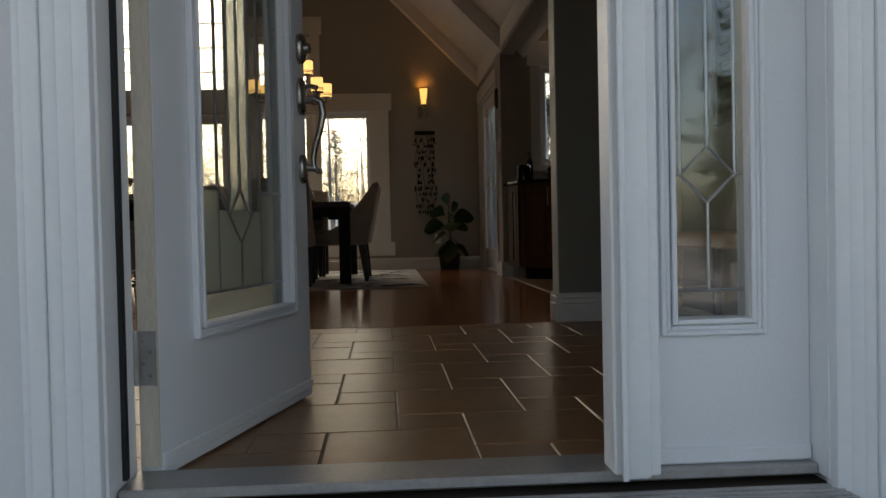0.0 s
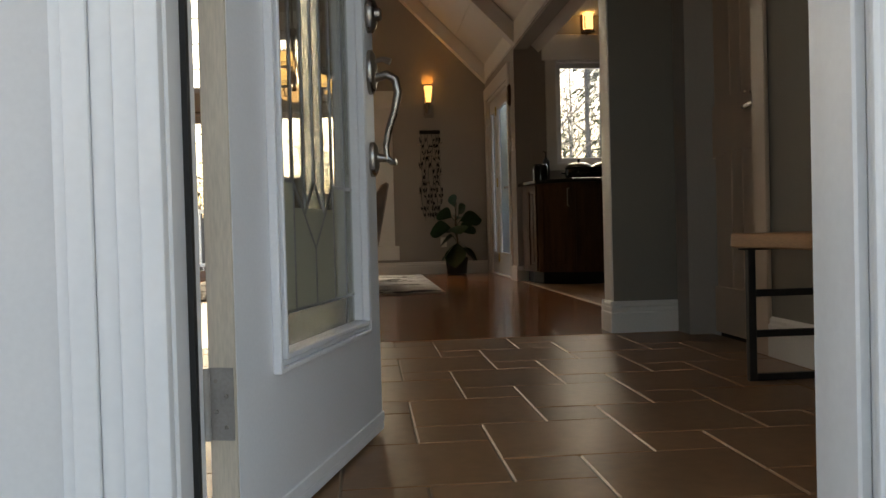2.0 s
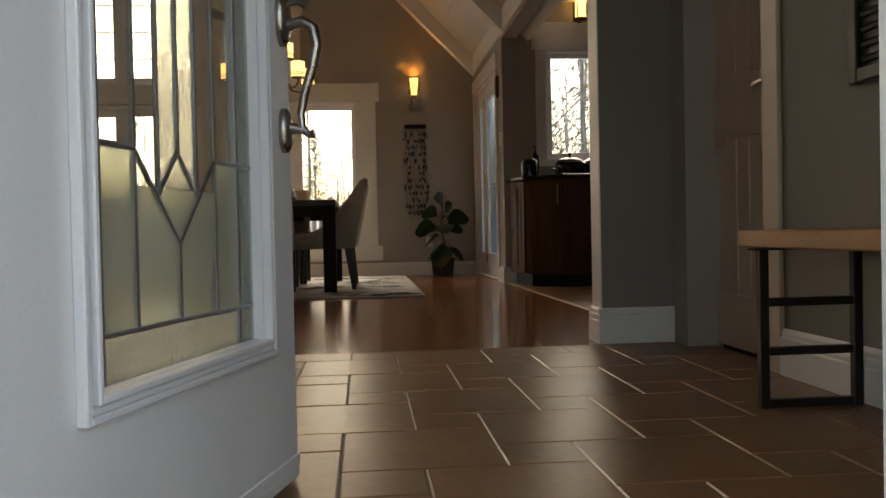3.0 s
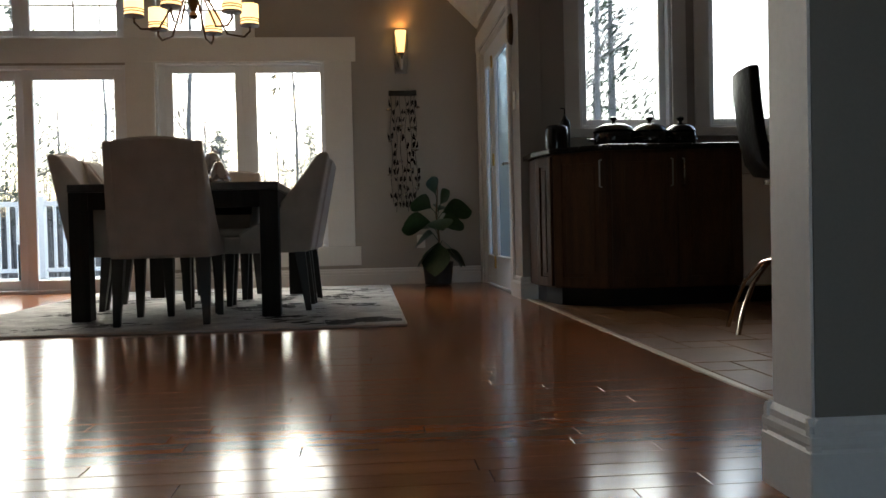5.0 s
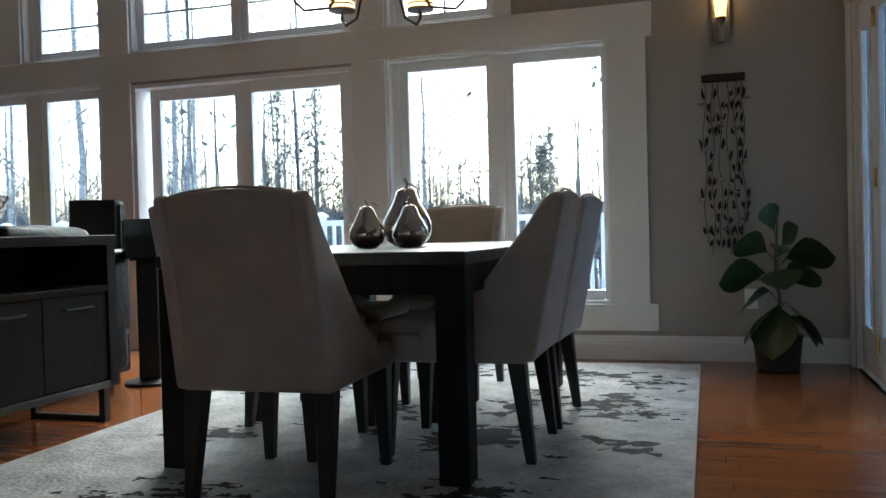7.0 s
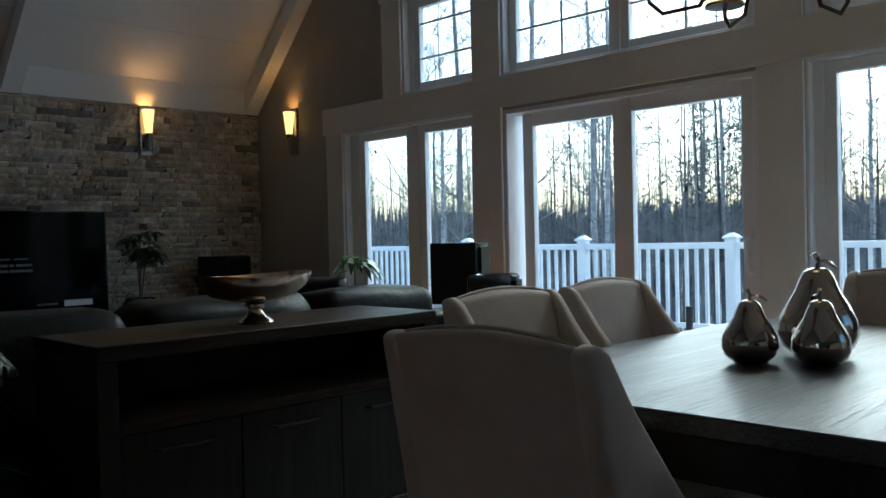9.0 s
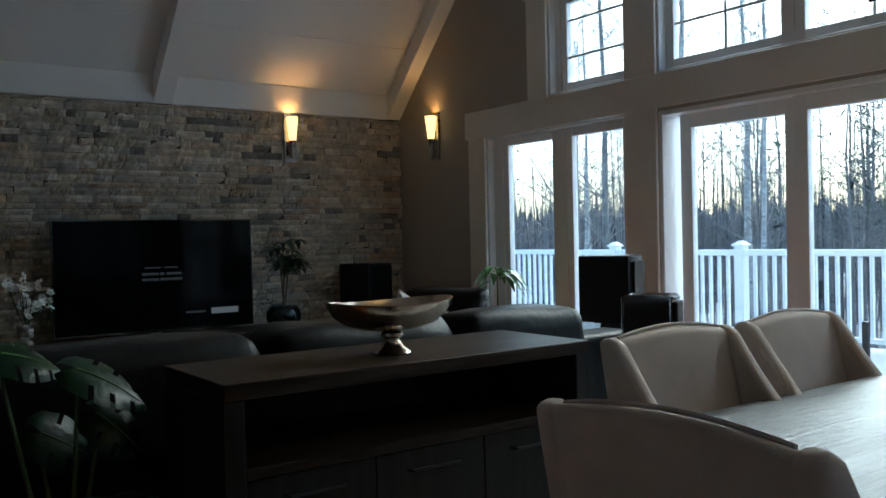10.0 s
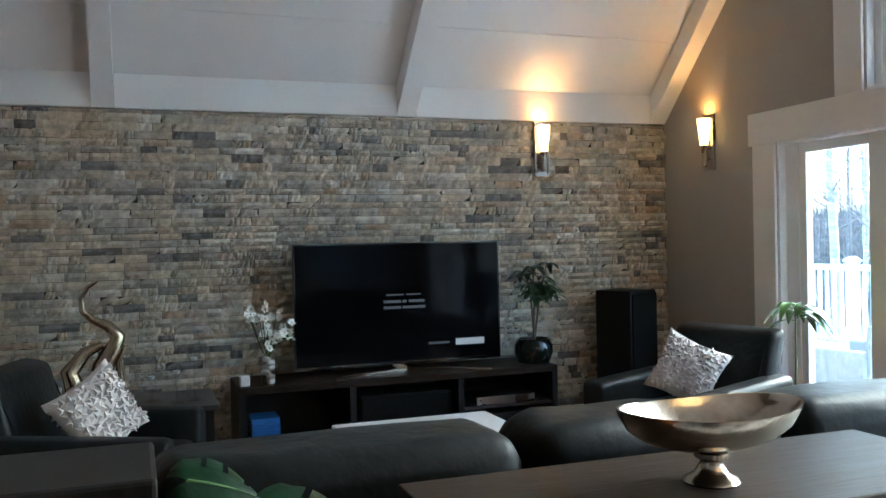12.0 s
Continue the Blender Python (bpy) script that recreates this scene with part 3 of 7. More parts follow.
bm = bmesh.new()
holed(bm, EAST_X + 0.151, 4.3, -0.02, 2.6, KOPEN, lambda a, b, c, d: box(bm, a, b, KIT_Y, KIT_Y + 0.18, c, d))
structure("wall_kitchen_north", bm, M_wall, "taupe kitchen wall with two windows", "wall")
structure("wall_kitchen_east", B((4.15, 4.3, FOYER_Y - 0.1, KIT_Y, -0.02, 2.6)), M_wall, "plain kitchen wall", "wall")
structure("ceiling_kitchen", B((EAST_X + 0.141, 4.4, FOYER_Y - 0.25, KIT_Y + 0.35, 2.602, 2.75)), M_ceil, "flat white kitchen ceiling", "ceiling")
bm = bmesh.new()
for a, b, c, d in KOPEN:
    for q in ((a - 0.10, a, c - 0.0, d + 0.0), (b, b + 0.10, c - 0.0, d + 0.0), (a - 0.13, b + 0.13, d, d + 0.25), (a - 0.13, b + 0.13, c - 0.06, c)):
        box(bm, q[0], q[1], KIT_Y - 0.022, KIT_Y - 0.001, q[2], q[3], 0.003)
structure("trim_kitchen", bm, M_trim, "off-white trim round the kitchen windows", "trim")
for i, (a, b, c, d) in enumerate(KOPEN):
    w = tagged(new(f"window_{6 + i}"), "white casement window above the kitchen counter", "window", "", "structure")
    bm = bmesh.new()
    sash(bm, a, b, c, d, KIT_Y, 0.02, 0.17)
    part("window_frame", bm, M_vinyl, w)
    bm = bmesh.new()
    sash(bm, a + 0.02, b - 0.02, c + 0.02, d - 0.02, KIT_Y + 0.06, 0.045, 0.05)
    part("sash", bm, M_vinyl, w)
    pane_part(w, a + 0.06, b - 0.06, c + 0.06, d - 0.06, KIT_Y + 0.085)

# garden doors: a pair of glazed leaves
gd = tagged(new("door_3"), "white glazed double garden door with brass hinges, closed", "glass door", "", "structure")
bm = bmesh.new()
y0, y1 = DOOR_G[0], DOOR_G[1]
for a, b, c, d in ((y0, y0 + 0.035, 0, 2.06), (y1 - 0.035, y1, 0, 2.06), (y0 + 0.036, y1 - 0.036, 2.02, 2.06)):
    box(bm, EAST_X + 0.001, EAST_X + 0.149, a, b, c, d, 0.003)
part("door_frame", bm, M_trim, gd)
for a, b in ((y0 + 0.037, 9.27), (9.275, y1 - 0.037)):
    leaf = bmesh.new()
    s = 0.115
    for q in ((a, a + s, 0.015, 2.018), (b - s, b, 0.015, 2.018), (a + s, b - s, 0.015, 0.24), (a + s, b - s, 1.88, 2.018)):
        box(leaf, EAST_X + 0.03, EAST_X + 0.075, q[0], q[1], q[2], q[3], 0.002)
    lf = part("door_leaf", leaf, M_vinyl, gd)
    p = part("pane", B((EAST_X + 0.048, EAST_X + 0.054, a + s - 0.005, b - s + 0.005, 0.235, 1.885)), M_sheer, lf)
    p.visible_shadow = False
    mould = bmesh.new()
    for q in ((a + s, a + s + 0.02, 0.24, 1.88), (b - s - 0.02, b - s, 0.24, 1.88), (a + s + 0.02, b - s - 0.02, 0.24, 0.26), (a + s + 0.02, b - s - 0.02, 1.86, 1.88)):
        box(mould, EAST_X + 0.02, EAST_X + 0.0475, q[0], q[1], q[2], q[3], 0.004)
    part("glazing_bead", mould, M_vinyl, lf)
for z in (0.20, 1.05, 1.86):
    part("hinge", B((EAST_X + 0.016, EAST_X + 0.0295, 9.255, 9.29, z - 0.05, z + 0.05), bevel=0.003), M_brass, gd, "brass hinge")
bm = bmesh.new()
tube(bm, [(EAST_X + 0.03, 8.36, 0.95), (EAST_X - 0.03, 8.36, 0.95), (EAST_X - 0.035, 8.40, 0.95), (EAST_X - 0.035, 8.48, 0.945)], [0.012, 0.01, 0.01, 0.008], 8)
lathe(bm, [(0.028, 0), (0.028, 0.008), (0.014, 0.02)], 16, (0, 0, 0))
for v in bm.verts[-48:]:
    v.co = Vector((EAST_X + 0.029 - v.co.z, 8.36 + v.co.x, 0.95 + v.co.y))
part("door_handle", bm, M_nickel, gd, "nickel lever handle", 40)
part("deadbolt", B((EAST_X + 0.012, EAST_X + 0.0295, 8.335, 8.385, 1.10, 1.15), bevel=0.01, seg=2), M_brass, gd, "brass deadbolt")
structure("trim_garden_door", B((EAST_X - 0.02, EAST_X - 0.0005, y0 - 0.085, y0, 0, 2.06), (EAST_X - 0.02, EAST_X - 0.0005, y1, y1 + 0.085, 0, 2.06),
                                (EAST_X - 0.024, EAST_X - 0.0005, y0 - 0.10, y1 + 0.10, 2.061, 2.20), bevel=0.003), M_trim, "off-white casing round the garden doors", "trim")


# ---- baseboards ----
def baseboard(bm, p, q, n, h=0.15):
    """A moulded board from p to q; n points into the room."""
    p, q, n = Vector((*p, 0)), Vector((*q, 0)), Vector((*n, 0))
    prof = [(0, 0), (0.020, 0), (0.020, h * 0.62), (0.016, h * 0.66), (0.019, h * 0.72), (0.019, h * 0.80), (0.012, h * 0.84), (0.013, h * 0.92), (0.006, h), (0, h)]
    a = [bm.verts.new(p + n * u + Vector((0, 0, z))) for u, z in prof]
    b = [bm.verts.new(q + n * u + Vector((0, 0, z))) for u, z in prof]
    bm.faces.new(a), bm.faces.new(b[::-1])
    for i in range(len(prof)):
        j = (i + 1) % len(prof)
        bm.faces.new((a[i], b[i], b[j], a[j]))


bm = bmesh.new()
for p, q, n in (((-1.86, WIN_Y), (EAST_X, WIN_Y), (0, -1)), ((STONE_X, WIN_Y), (-4.19, WIN_Y), (0, -1)), ((EAST_X, KIT_Y - 0.018), (EAST_X, 8.185), (-1, 0)),
                ((EAST_X - 0.018, KIT_Y), (1.10, KIT_Y), (0, -1)),
                ((0.645 - 0.018, 3.565), (0.955, 3.565), (0, -1)), ((0.645, 3.565 - 0.018), (0.645, 3.705 + 0.018), (-1, 0)), ((0.645 - 0.018, 3.705), (1.24, 3.705), (0, 1)),
                ((1.0, 0.9), (1.0, 2.68), (-1, 0)), ((-1.75, 0.9), (-1.75, FOYER_Y), (1, 0)), ((STONE_X, FOYER_Y), (-1.75, FOYER_Y), (0, 1))):
    baseboard(bm, p, q, n)
structure("baseboard", bm, M_trim, "off-white moulded baseboard", "baseboard")

# ---- hall ----
structure("wall_stub", B((0.645, 1.24, 3.565, 3.705, -0.02, 2.6)), M_grey, "dark grey stub wall between hall and kitchen", "wall")
structure("corner_bead", B((0.639, 0.6445, 3.567, 3.703, 0.15, 2.55)), M_trim, "pale painted end of the stub wall", "trim")
structure("wall_kitchen_south", B((1.241, 4.3, 3.565, 3.705, -0.02, 2.6)), M_wall, "plain kitchen wall", "wall")
structure("wall_hall_east", B((1.0, 1.15, 0.88, 2.75, -0.02, 2.6), (1.0, 1.15, 2.751, 3.564, 2.06, 2.6), (1.24, 1.3, 0.88, 3.564, -0.02, 2.6)), M_grey, "grey painted hall wall", "wall")
structure("wall_hall_west", B((-1.90, -1.75, 0.88, FOYER_Y - 0.151, -0.02, 2.6)), M_wall, "taupe painted hall wall", "wall")
structure("ceiling_hall", B((-1.9, 1.3, 0.72, FOYER_Y - 0.006, 2.601, 2.75)), M_ceil, "flat white hall ceiling", "ceiling")

# closet door
cd = tagged(new("door_4"), "cream panelled closet door with nickel lever, closed", "door", "", "structure")
bm = bmesh.new()
X0 = 1.075
ya, yb = 2.80, 3.54
for q in ((ya, ya + 0.10, 0.012, 2.03), (yb - 0.10, yb, 0.012, 2.03), (ya + 0.10, yb - 0.10, 0.012, 0.22), (ya + 0.10, yb - 0.10, 1.90, 2.03)):
    box(bm, X0, X0 + 0.035, *q, 0.002)
box(bm, X0 + 0.013, X0 + 0.03, ya + 0.08, yb - 0.08, 0.2, 1.92)
# arched lock rail
n = 10
for k in range(n):
    u0, u1 = ya + 0.10 + (yb - ya - 0.2) * k / n, ya + 0.10 + (yb - ya - 0.2) * (k + 1) / n
    z = 0.05 * math.sin(math.pi * (k + 0.5) / n)
    box(bm, X0, X0 + 0.0345, u0, u1, 0.80 + z * 0.6, 1.02 + z, 0)
for u in (ya + 0.21, ya + 0.32, ya + 0.43):
    box(bm, X0 + 0.008, X0 + 0.014, u - 0.012, u + 0.012, 0.22, 0.82)
    box(bm, X0 + 0.008, X0 + 0.014, u - 0.012, u + 0.012, 1.04, 1.90)
part("door_leaf", bm, M_cdoor, cd)
bm = bmesh.new()
tube(bm, [(X0, 2.86, 0.985), (X0 - 0.045, 2.86, 0.985), (X0 - 0.05, 2.90, 0.985), (X0 - 0.05, 2.96, 0.98)], [0.014, 0.010, 0.010, 0.008], 8)
tube(bm, [(X0, 2.86, 0.985), (X0 - 0.01, 2.86, 0.985)], 0.028, 14)
part("door_handle", bm, M_nickel, cd, "nickel lever handle", 40)
structure("trim_closet", B((0.957, 1.07, 3.544, 3.5645, 0, 2.06), (0.982, 0.9995, 2.68, 2.79, 0, 2.06), (0.982, 0.9995, 2.68, 3.543, 2.061, 2.16), bevel=0.004), M_cdoor, "cream casing round the closet door", "trim")

# framed dark picture on the hall wall
pic = thing("picture_frame", "black framed ribbed dark panel on the grey hall wall", "picture frame", (0.998, 1.95, 0.86))
bm = bmesh.new()
for q in ((-0.30, -0.26, 0, 0.9), (0.26, 0.30, 0, 0.9), (-0.26, 0.26, 0, 0.04), (-0.26, 0.26, 0.86, 0.90)):
    box(bm, -0.03, -0.001, q[0], q[1], q[2], q[3], 0.004)
part("frame", bm, M_black, pic)
bm = B((-0.012, -0.002, -0.26, 0.26, 0.04, 0.86))
for k in range(20):
    tube(bm, [(-0.014, -0.25, 0.06 + k * 0.04), (-0.014, 0.25, 0.06 + k * 0.04)], 0.010, 6)
part("ribbed_panel", bm, M_iron, pic)["kind"] = "stuff"

# ---- front wall, door set ----
bm = bmesh.new()
holed(bm, -3.2, 2.2, -0.3, 3.1, [(-0.80, 0.60, -0.02, 2.14)], lambda a, b, c, d: box(bm, a, b, 0.72, 0.879, c, d))
structure("wall_front", bm, M_siding, "off-white front wall of the house", "wall")


def moulding(bm, x, s, z0, z1, y=0.72):
    """Stepped outer casing; s is the side on which its inner edge lies."""
    for a, b, d in ((0.0, 0.030, 0.045), (0.030, 0.062, 0.036), (0.062, 0.092, 0.028), (0.092, 0.125, 0.034), (0.125, 0.145, 0.018)):
        u, v = x - s * a, x - s * b
        box(bm, min(u, v), max(u, v), y - d, y - 0.0005, z0, z1, 0.005, 2)


bm = bmesh.new()
moulding(bm, -0.775, 1, -0.05, 2.16)
moulding(bm, 0.585, -1, -0.05, 2.16)
structure("trim_front", bm, M_vinyl, "white stepped casing round the front door", "trim", 30)
bm = B((-0.80, -0.7705, 0.70, 0.878, 0, 2.10), (0.583, 0.599, 0.70, 0.878, 0, 2.10), (-0.77, 0.5825, 0.70, 0.878, 2.08, 2.13), bevel=0.003)
box(bm, 0.190, 0.255, 0.705, 0.878, 0.02, 2.079, 0.004)
box(bm, 0.168, 0.1895, 0.715, 0.80, 0.02, 2.079, 0.004)
box(bm, 0.178, 0.232, 0.685, 0.7045, 0.02, 2.079, 0.008, 2)
box(bm, 0.172, 0.184, 0.672, 0.6845, 0.02, 2.079, 0.004, 2)
structure("door_frame_front", bm, M_vinyl, "white frame and mullion of the front entrance", "door frame", 30)
structure("weatherstrip", B((-0.7702, -0.762, 0.78, 0.80, 0.03, 2.07)), M_rubber, "dark rubber weatherstrip", "trim")
bm = B((-0.769, 0.5825, 0.74, 0.879, 0.0, 0.022), bevel=0.004)
for k in range(7):
    box(bm, -0.769, 0.60, 0.54 + k * 0.026, 0.556 + k * 0.026, -0.025, -0.008, 0.003)
box(bm, -0.80, 0.62, 0.53, 0.7395, -0.06, -0.022)
structure("threshold", bm, M_alu, "ribbed aluminium door threshold", "threshold")


def leaded(parent, w, z0, z1, lines, zones, y, flip=False):
    """Leaded glazing: panes by zone, and metal came along the lines (u, z)."""
    for (a, b, c, d), mt in zones:
        p = part("pane", B((a * w, b * w, y - 0.003, y + 0.003, c, d)), mt, parent)
        p.visible_shadow = False
    for pts in lines:
        bm = bmesh.new()
        tube(bm, [(u * w, y, z) for u, z in pts], 0.0042, 6)
        part("came", bm, M_came, parent, "", 40)


# sidelight
sl = tagged(new("sidelight"), "white sidelight panel with a leaded glass strip", "sidelight", "", "structure")
sl.matrix_world = pose(0.256, 0.775, 0.0)
bm = bmesh.new()
holed(bm, 0.0, 0.326, 0.022, 2.079, [(0.055, 0.205, 0.31, 1.86)], lambda a, b, c, d: box(bm, a, b, 0.0, 0.045, c, d))
part("panel", bm, M_door, sl)


def bead(parent, x0, x1, z0, z1, y, w=0.034, out=0.014, mt=M_door):
    """A stepped glazing frame round a light, proud of the face at y."""
    bm = bmesh.new()
    for o, d in ((0.0, out), (0.012, out * 0.55), (0.022, out * 0.85)):
        e = 0.010
        a0, a1, c0, c1 = x0 - o - e, x1 + o + e, z0 - o - e, z1 + o + e
        box(bm, a0, a0 + e, y - d, y, c0, c1, 0.002)
        box(bm, a1 - e, a1, y - d, y, c0, c1, 0.002)
        box(bm, a0 + e, a1 - e, y - d, y, c0, c0 + e, 0.002)
        box(bm, a0 + e, a1 - e, y - d, y, c1 - e, c1, 0.002)
    return part("glazing_frame", bm, mt, parent)


bead(sl, 0.055, 0.205, 0.31, 1.86, 0.0)
bead(sl, 0.055, 0.205, 0.31, 1.86, 0.060)
g = part("leaded_light", B((0.056, 0.2045, 0.0205, 0.0215, 0.311, 1.859)), M_clearlead, sl)
g.visible_shadow = False
for pts in ([(0.058, 0.365), (0.203, 0.365)], [(0.130, 0.365), (0.130, 0.541)], [(0.130, 0.541), (0.074, 0.597), (0.130, 0.653), (0.186, 0.597), (0.130, 0.541)],
            [(0.058, 0.597), (0.074, 0.597)], [(0.186, 0.597), (0.203, 0.597)], [(0.074, 0.597), (0.074, 1.58)], [(0.186, 0.597), (0.186, 1.58)], [(0.130, 0.653), (0.130, 1.52)]):
    bm = bmesh.new()
    tube(bm, [(u, 0.021, z) for u, z in pts], 0.0035, 6)
    part("came", bm, M_came, g, "", 40)
part("bevel_strip", B((0.001, 0.325, -0.012, -0.0002, 0.023, 0.055), bevel=0.004), M_door, sl)

# front door, standing open
DW = 0.885
fd = tagged(new("door_1"), "white front door with leaded glass, standing open", "door", "", "structure")
fd.matrix_world = pose(-0.765, 0.885, 0.0, 0, 0, 75) @ Matrix.Translation((0, -0.044, 0))
GX0, GX1, GZ0, GZ1 = 0.185, 0.725, 0.30, 1.88
bm = bmesh.new()
holed(bm, 0.006, DW, 0.03, 2.07, [(GX0, GX1, GZ0, GZ1)], lambda a, b, c, d: box(bm, a, b, 0.0, 0.044, c, d))
leaf = part("door_leaf", bm, M_door, fd)
part("edge_strip", B((0.0, 0.0055, 0.001, 0.043, 0.03, 2.07)), M_rawwood, fd, "worn cream-coloured wooden hinge edge")
part("bottom_sweep", B((0.006, DW, -0.004, 0.048, 0.008, 0.0295), (0.006, DW, -0.006, -0.0005, 0.03, 0.055), bevel=0.002), M_vinyl, fd)
bead(fd, GX0, GX1, GZ0, GZ1, 0.0, out=0.018)
b2 = bead(fd, GX0, GX1, GZ0, GZ1, 0.062, out=0.018)
gw, gx = GX1 - GX0, GX0


def gpane(name, a, b, c, d, mt):
    p = part(name, B((gx + a * gw, gx + b * gw, 0.019, 0.025, c, d)), mt, fd)
    p.visible_shadow = False
    return p


zb, zm = 0.362, 0.605
gpane("pane_rippled", 0.0, 0.11, GZ0, GZ1, M_ripple)
gpane("pane_rippled", 0.89, 1.0, GZ0, GZ1, M_ripple)
gpane("pane_rippled", 0.11, 0.89, GZ0, zb, M_ripple)
gpane("pane_frosted", 0.11, 0.89, zb, zm - 0.05, M_frost)
gpane("pane_frosted", 0.11, 0.27, zm - 0.05, zm, M_frost)
gpane("pane_frosted", 0.73, 0.89, zm - 0.05, zm, M_frost)
gpane("pane_waterglass", 0.11, 0.27, zm, GZ1, M_water)
gpane("pane_waterglass", 0.73, 0.89, zm, GZ1, M_water)
gpane("pane_waterglass", 0.27, 0.39, zm - 0.05, GZ1, M_water)
gpane("pane_waterglass", 0.61, 0.73, zm - 0.05, GZ1, M_water)
gpane("pane_rippled", 0.39, 0.61, zm - 0.05, GZ1, M_ripple)
lines = [[(0.11, GZ0), (0.11, GZ1)], [(0.89, GZ0), (0.89, GZ1)], [(0.0, zb), (1.0, zb)], [(0.0, zm), (0.27, zm)], [(0.73, zm), (1.0, zm)],
         [(0.27, zm), (0.5, 0.475)], [(0.73, zm), (0.5, 0.475)], [(0.39, 0.545), (0.5, 0.61), (0.61, 0.545)], [(0.27, zb), (0.27, zm)], [(0.27, zm), (0.27, GZ1)],
         [(0.73, zb), (0.73, zm)], [(0.73, zm), (0.73, GZ1)], [(0.5, zb), (0.5, 0.475)], [(0.39, 0.545), (0.39, GZ1)], [(0.61, 0.545), (0.61, GZ1)], [(0.5, 0.61), (0.5, 1.6)]]
for pts in lines:
    bm = bmesh.new()
    tube(bm, [(gx + u * gw, 0.022, z) for u, z in pts], 0.0048, 6)
    part("came", bm, M_came, fd, "", 40)
for z in (0.25, 1.05, 1.82):
    bm = B((-0.004, -0.0005, 0.003, 0.041, z - 0.055, z + 0.055))
    tube(bm, [(-0.008, 0.044, z - 0.055), (-0.008, 0.044, z + 0.055)], 0.006, 8)
    h = part("hinge", bm, M_hinge, fd, "dull steel hinge plate")
    for dz in (-0.035, -0.012, 0.012, 0.035):
        bm = bmesh.new()
        tube(bm, [(-0.004, 0.014 if dz in (-0.035, 0.012) else 0.030, z + dz), (-0.0055, 0.014 if dz in (-0.035, 0.012) else 0.030, z + dz)], 0.0035, 8)
        part("screw", bm, M_nickel, h)


def oval_plate(bm, x, z, rx, rz, y0, y1):
    lathe(bm, [(1.0, 0), (1.0, 0.5), (0.82, 0.85), (0.6, 1.0)], 20)
    for v in bm.verts[-80:]:
        v.co = Vector((x + v.co.x * rx, y0 + (y1 - y0) * v.co.z, z + v.co.y * rz))


hx = 0.845
for side, yf in ((-1, 0.0), (1, 0.044)):
    bm = bmesh.new()
    oval_plate(bm, hx, 1.04, 0.028, 0.045, yf, yf + side * 0.022)
    tube(bm, [(hx, yf + side * 0.018, 1.04), (hx, yf + side * 0.034, 1.04)], [0.018, 0.015], 14)
    part("deadbolt", bm, M_nickel, fd, "brushed nickel deadbolt", 40)
bm = bmesh.new()
oval_plate(bm, hx, 0.90, 0.028, 0.055, 0.0, -0.018)
oval_plate(bm, hx, 0.685, 0.023, 0.043, 0.0, -0.018)
pts = [(hx, -0.015, 0.885), (hx, -0.045, 0.892), (hx, -0.066, 0.878), (hx, -0.072, 0.845), (hx, -0.062, 0.80), (hx, -0.046, 0.755), (hx, -0.038, 0.715), (hx, -0.040, 0.690), (hx, -0.052, 0.676), (hx, -0.064, 0.678)]
tube(bm, pts, [0.011, 0.011, 0.011, 0.011, 0.010, 0.009, 0.008, 0.008, 0.008, 0.009], 10)
tube(bm, [(hx, -0.014, 0.69), (hx, -0.045, 0.684)], [0.012, 0.008], 10)
tube(bm, [(hx, -0.014, 0.925), (hx, -0.035, 0.93), (hx, -0.055, 0.922)], [0.006, 0.006, 0.009], 8)
part("grip_handle", bm, M_nickel, fd, "brushed nickel S-shaped grip handle with thumb latch", 40)
bm = bmesh.new()
oval_plate(bm, hx, 0.90, 0.028, 0.055, 0.044, 0.060)
tube(bm, [(hx, 0.055, 0.90), (hx, 0.095, 0.90), (hx - 0.03, 0.10, 0.90), (hx - 0.10, 0.098, 0.895)], [0.011, 0.009, 0.009, 0.008], 10)
part("lever_handle", bm, M_nickel, fd, "brushed nickel inside lever", 40)

# ---- dining set ----
RUGZ = 0.012
rug = thing("area_rug", "cream and grey rug with dark splashed pattern under the dining table", "rug", (-1.135, 8.11, 0.001))
bm = bmesh.new()
box(bm, -1.235, 1.235, -1.605, 1.605, 0.0, RUGZ - 0.002, 0.004, 2)
part("woven_body", bm, M_rug, rug)
random.seed(5)
patch = bmesh.new()


def blot(cx, cy, r):
    """Ragged dark splashes woven into the pile."""
    for _ in range(46):
        a, d = random.uniform(0, 6.28), abs(random.gauss(0, 0.55)) * r
        x, y, s = cx + math.cos(a) * d * 1.7, cy + math.sin(a) * d * 1.1, r * random.uniform(0.03, 0.20)
        if abs(x) > 1.19 or abs(y) > 1.56:
            continue
        n = 14
        f = random.uniform(0, 100)
        top = []
        for k in range(n):
            t = 2 * math.pi * k / n
            q = s * (0.75 + 1.5 * noise.noise(Vector((math.cos(t) * 1.7 + f, math.sin(t) * 1.7, f))))
            top.append((max(-1.22, min(1.22, x + math.cos(t) * q * 1.5)), max(-1.59, min(1.59, y + math.sin(t) * q)), RUGZ - 0.0019 + random.uniform(0.0004, 0.0016)))
        patch.faces.new([patch.verts.new(p) for p in top])


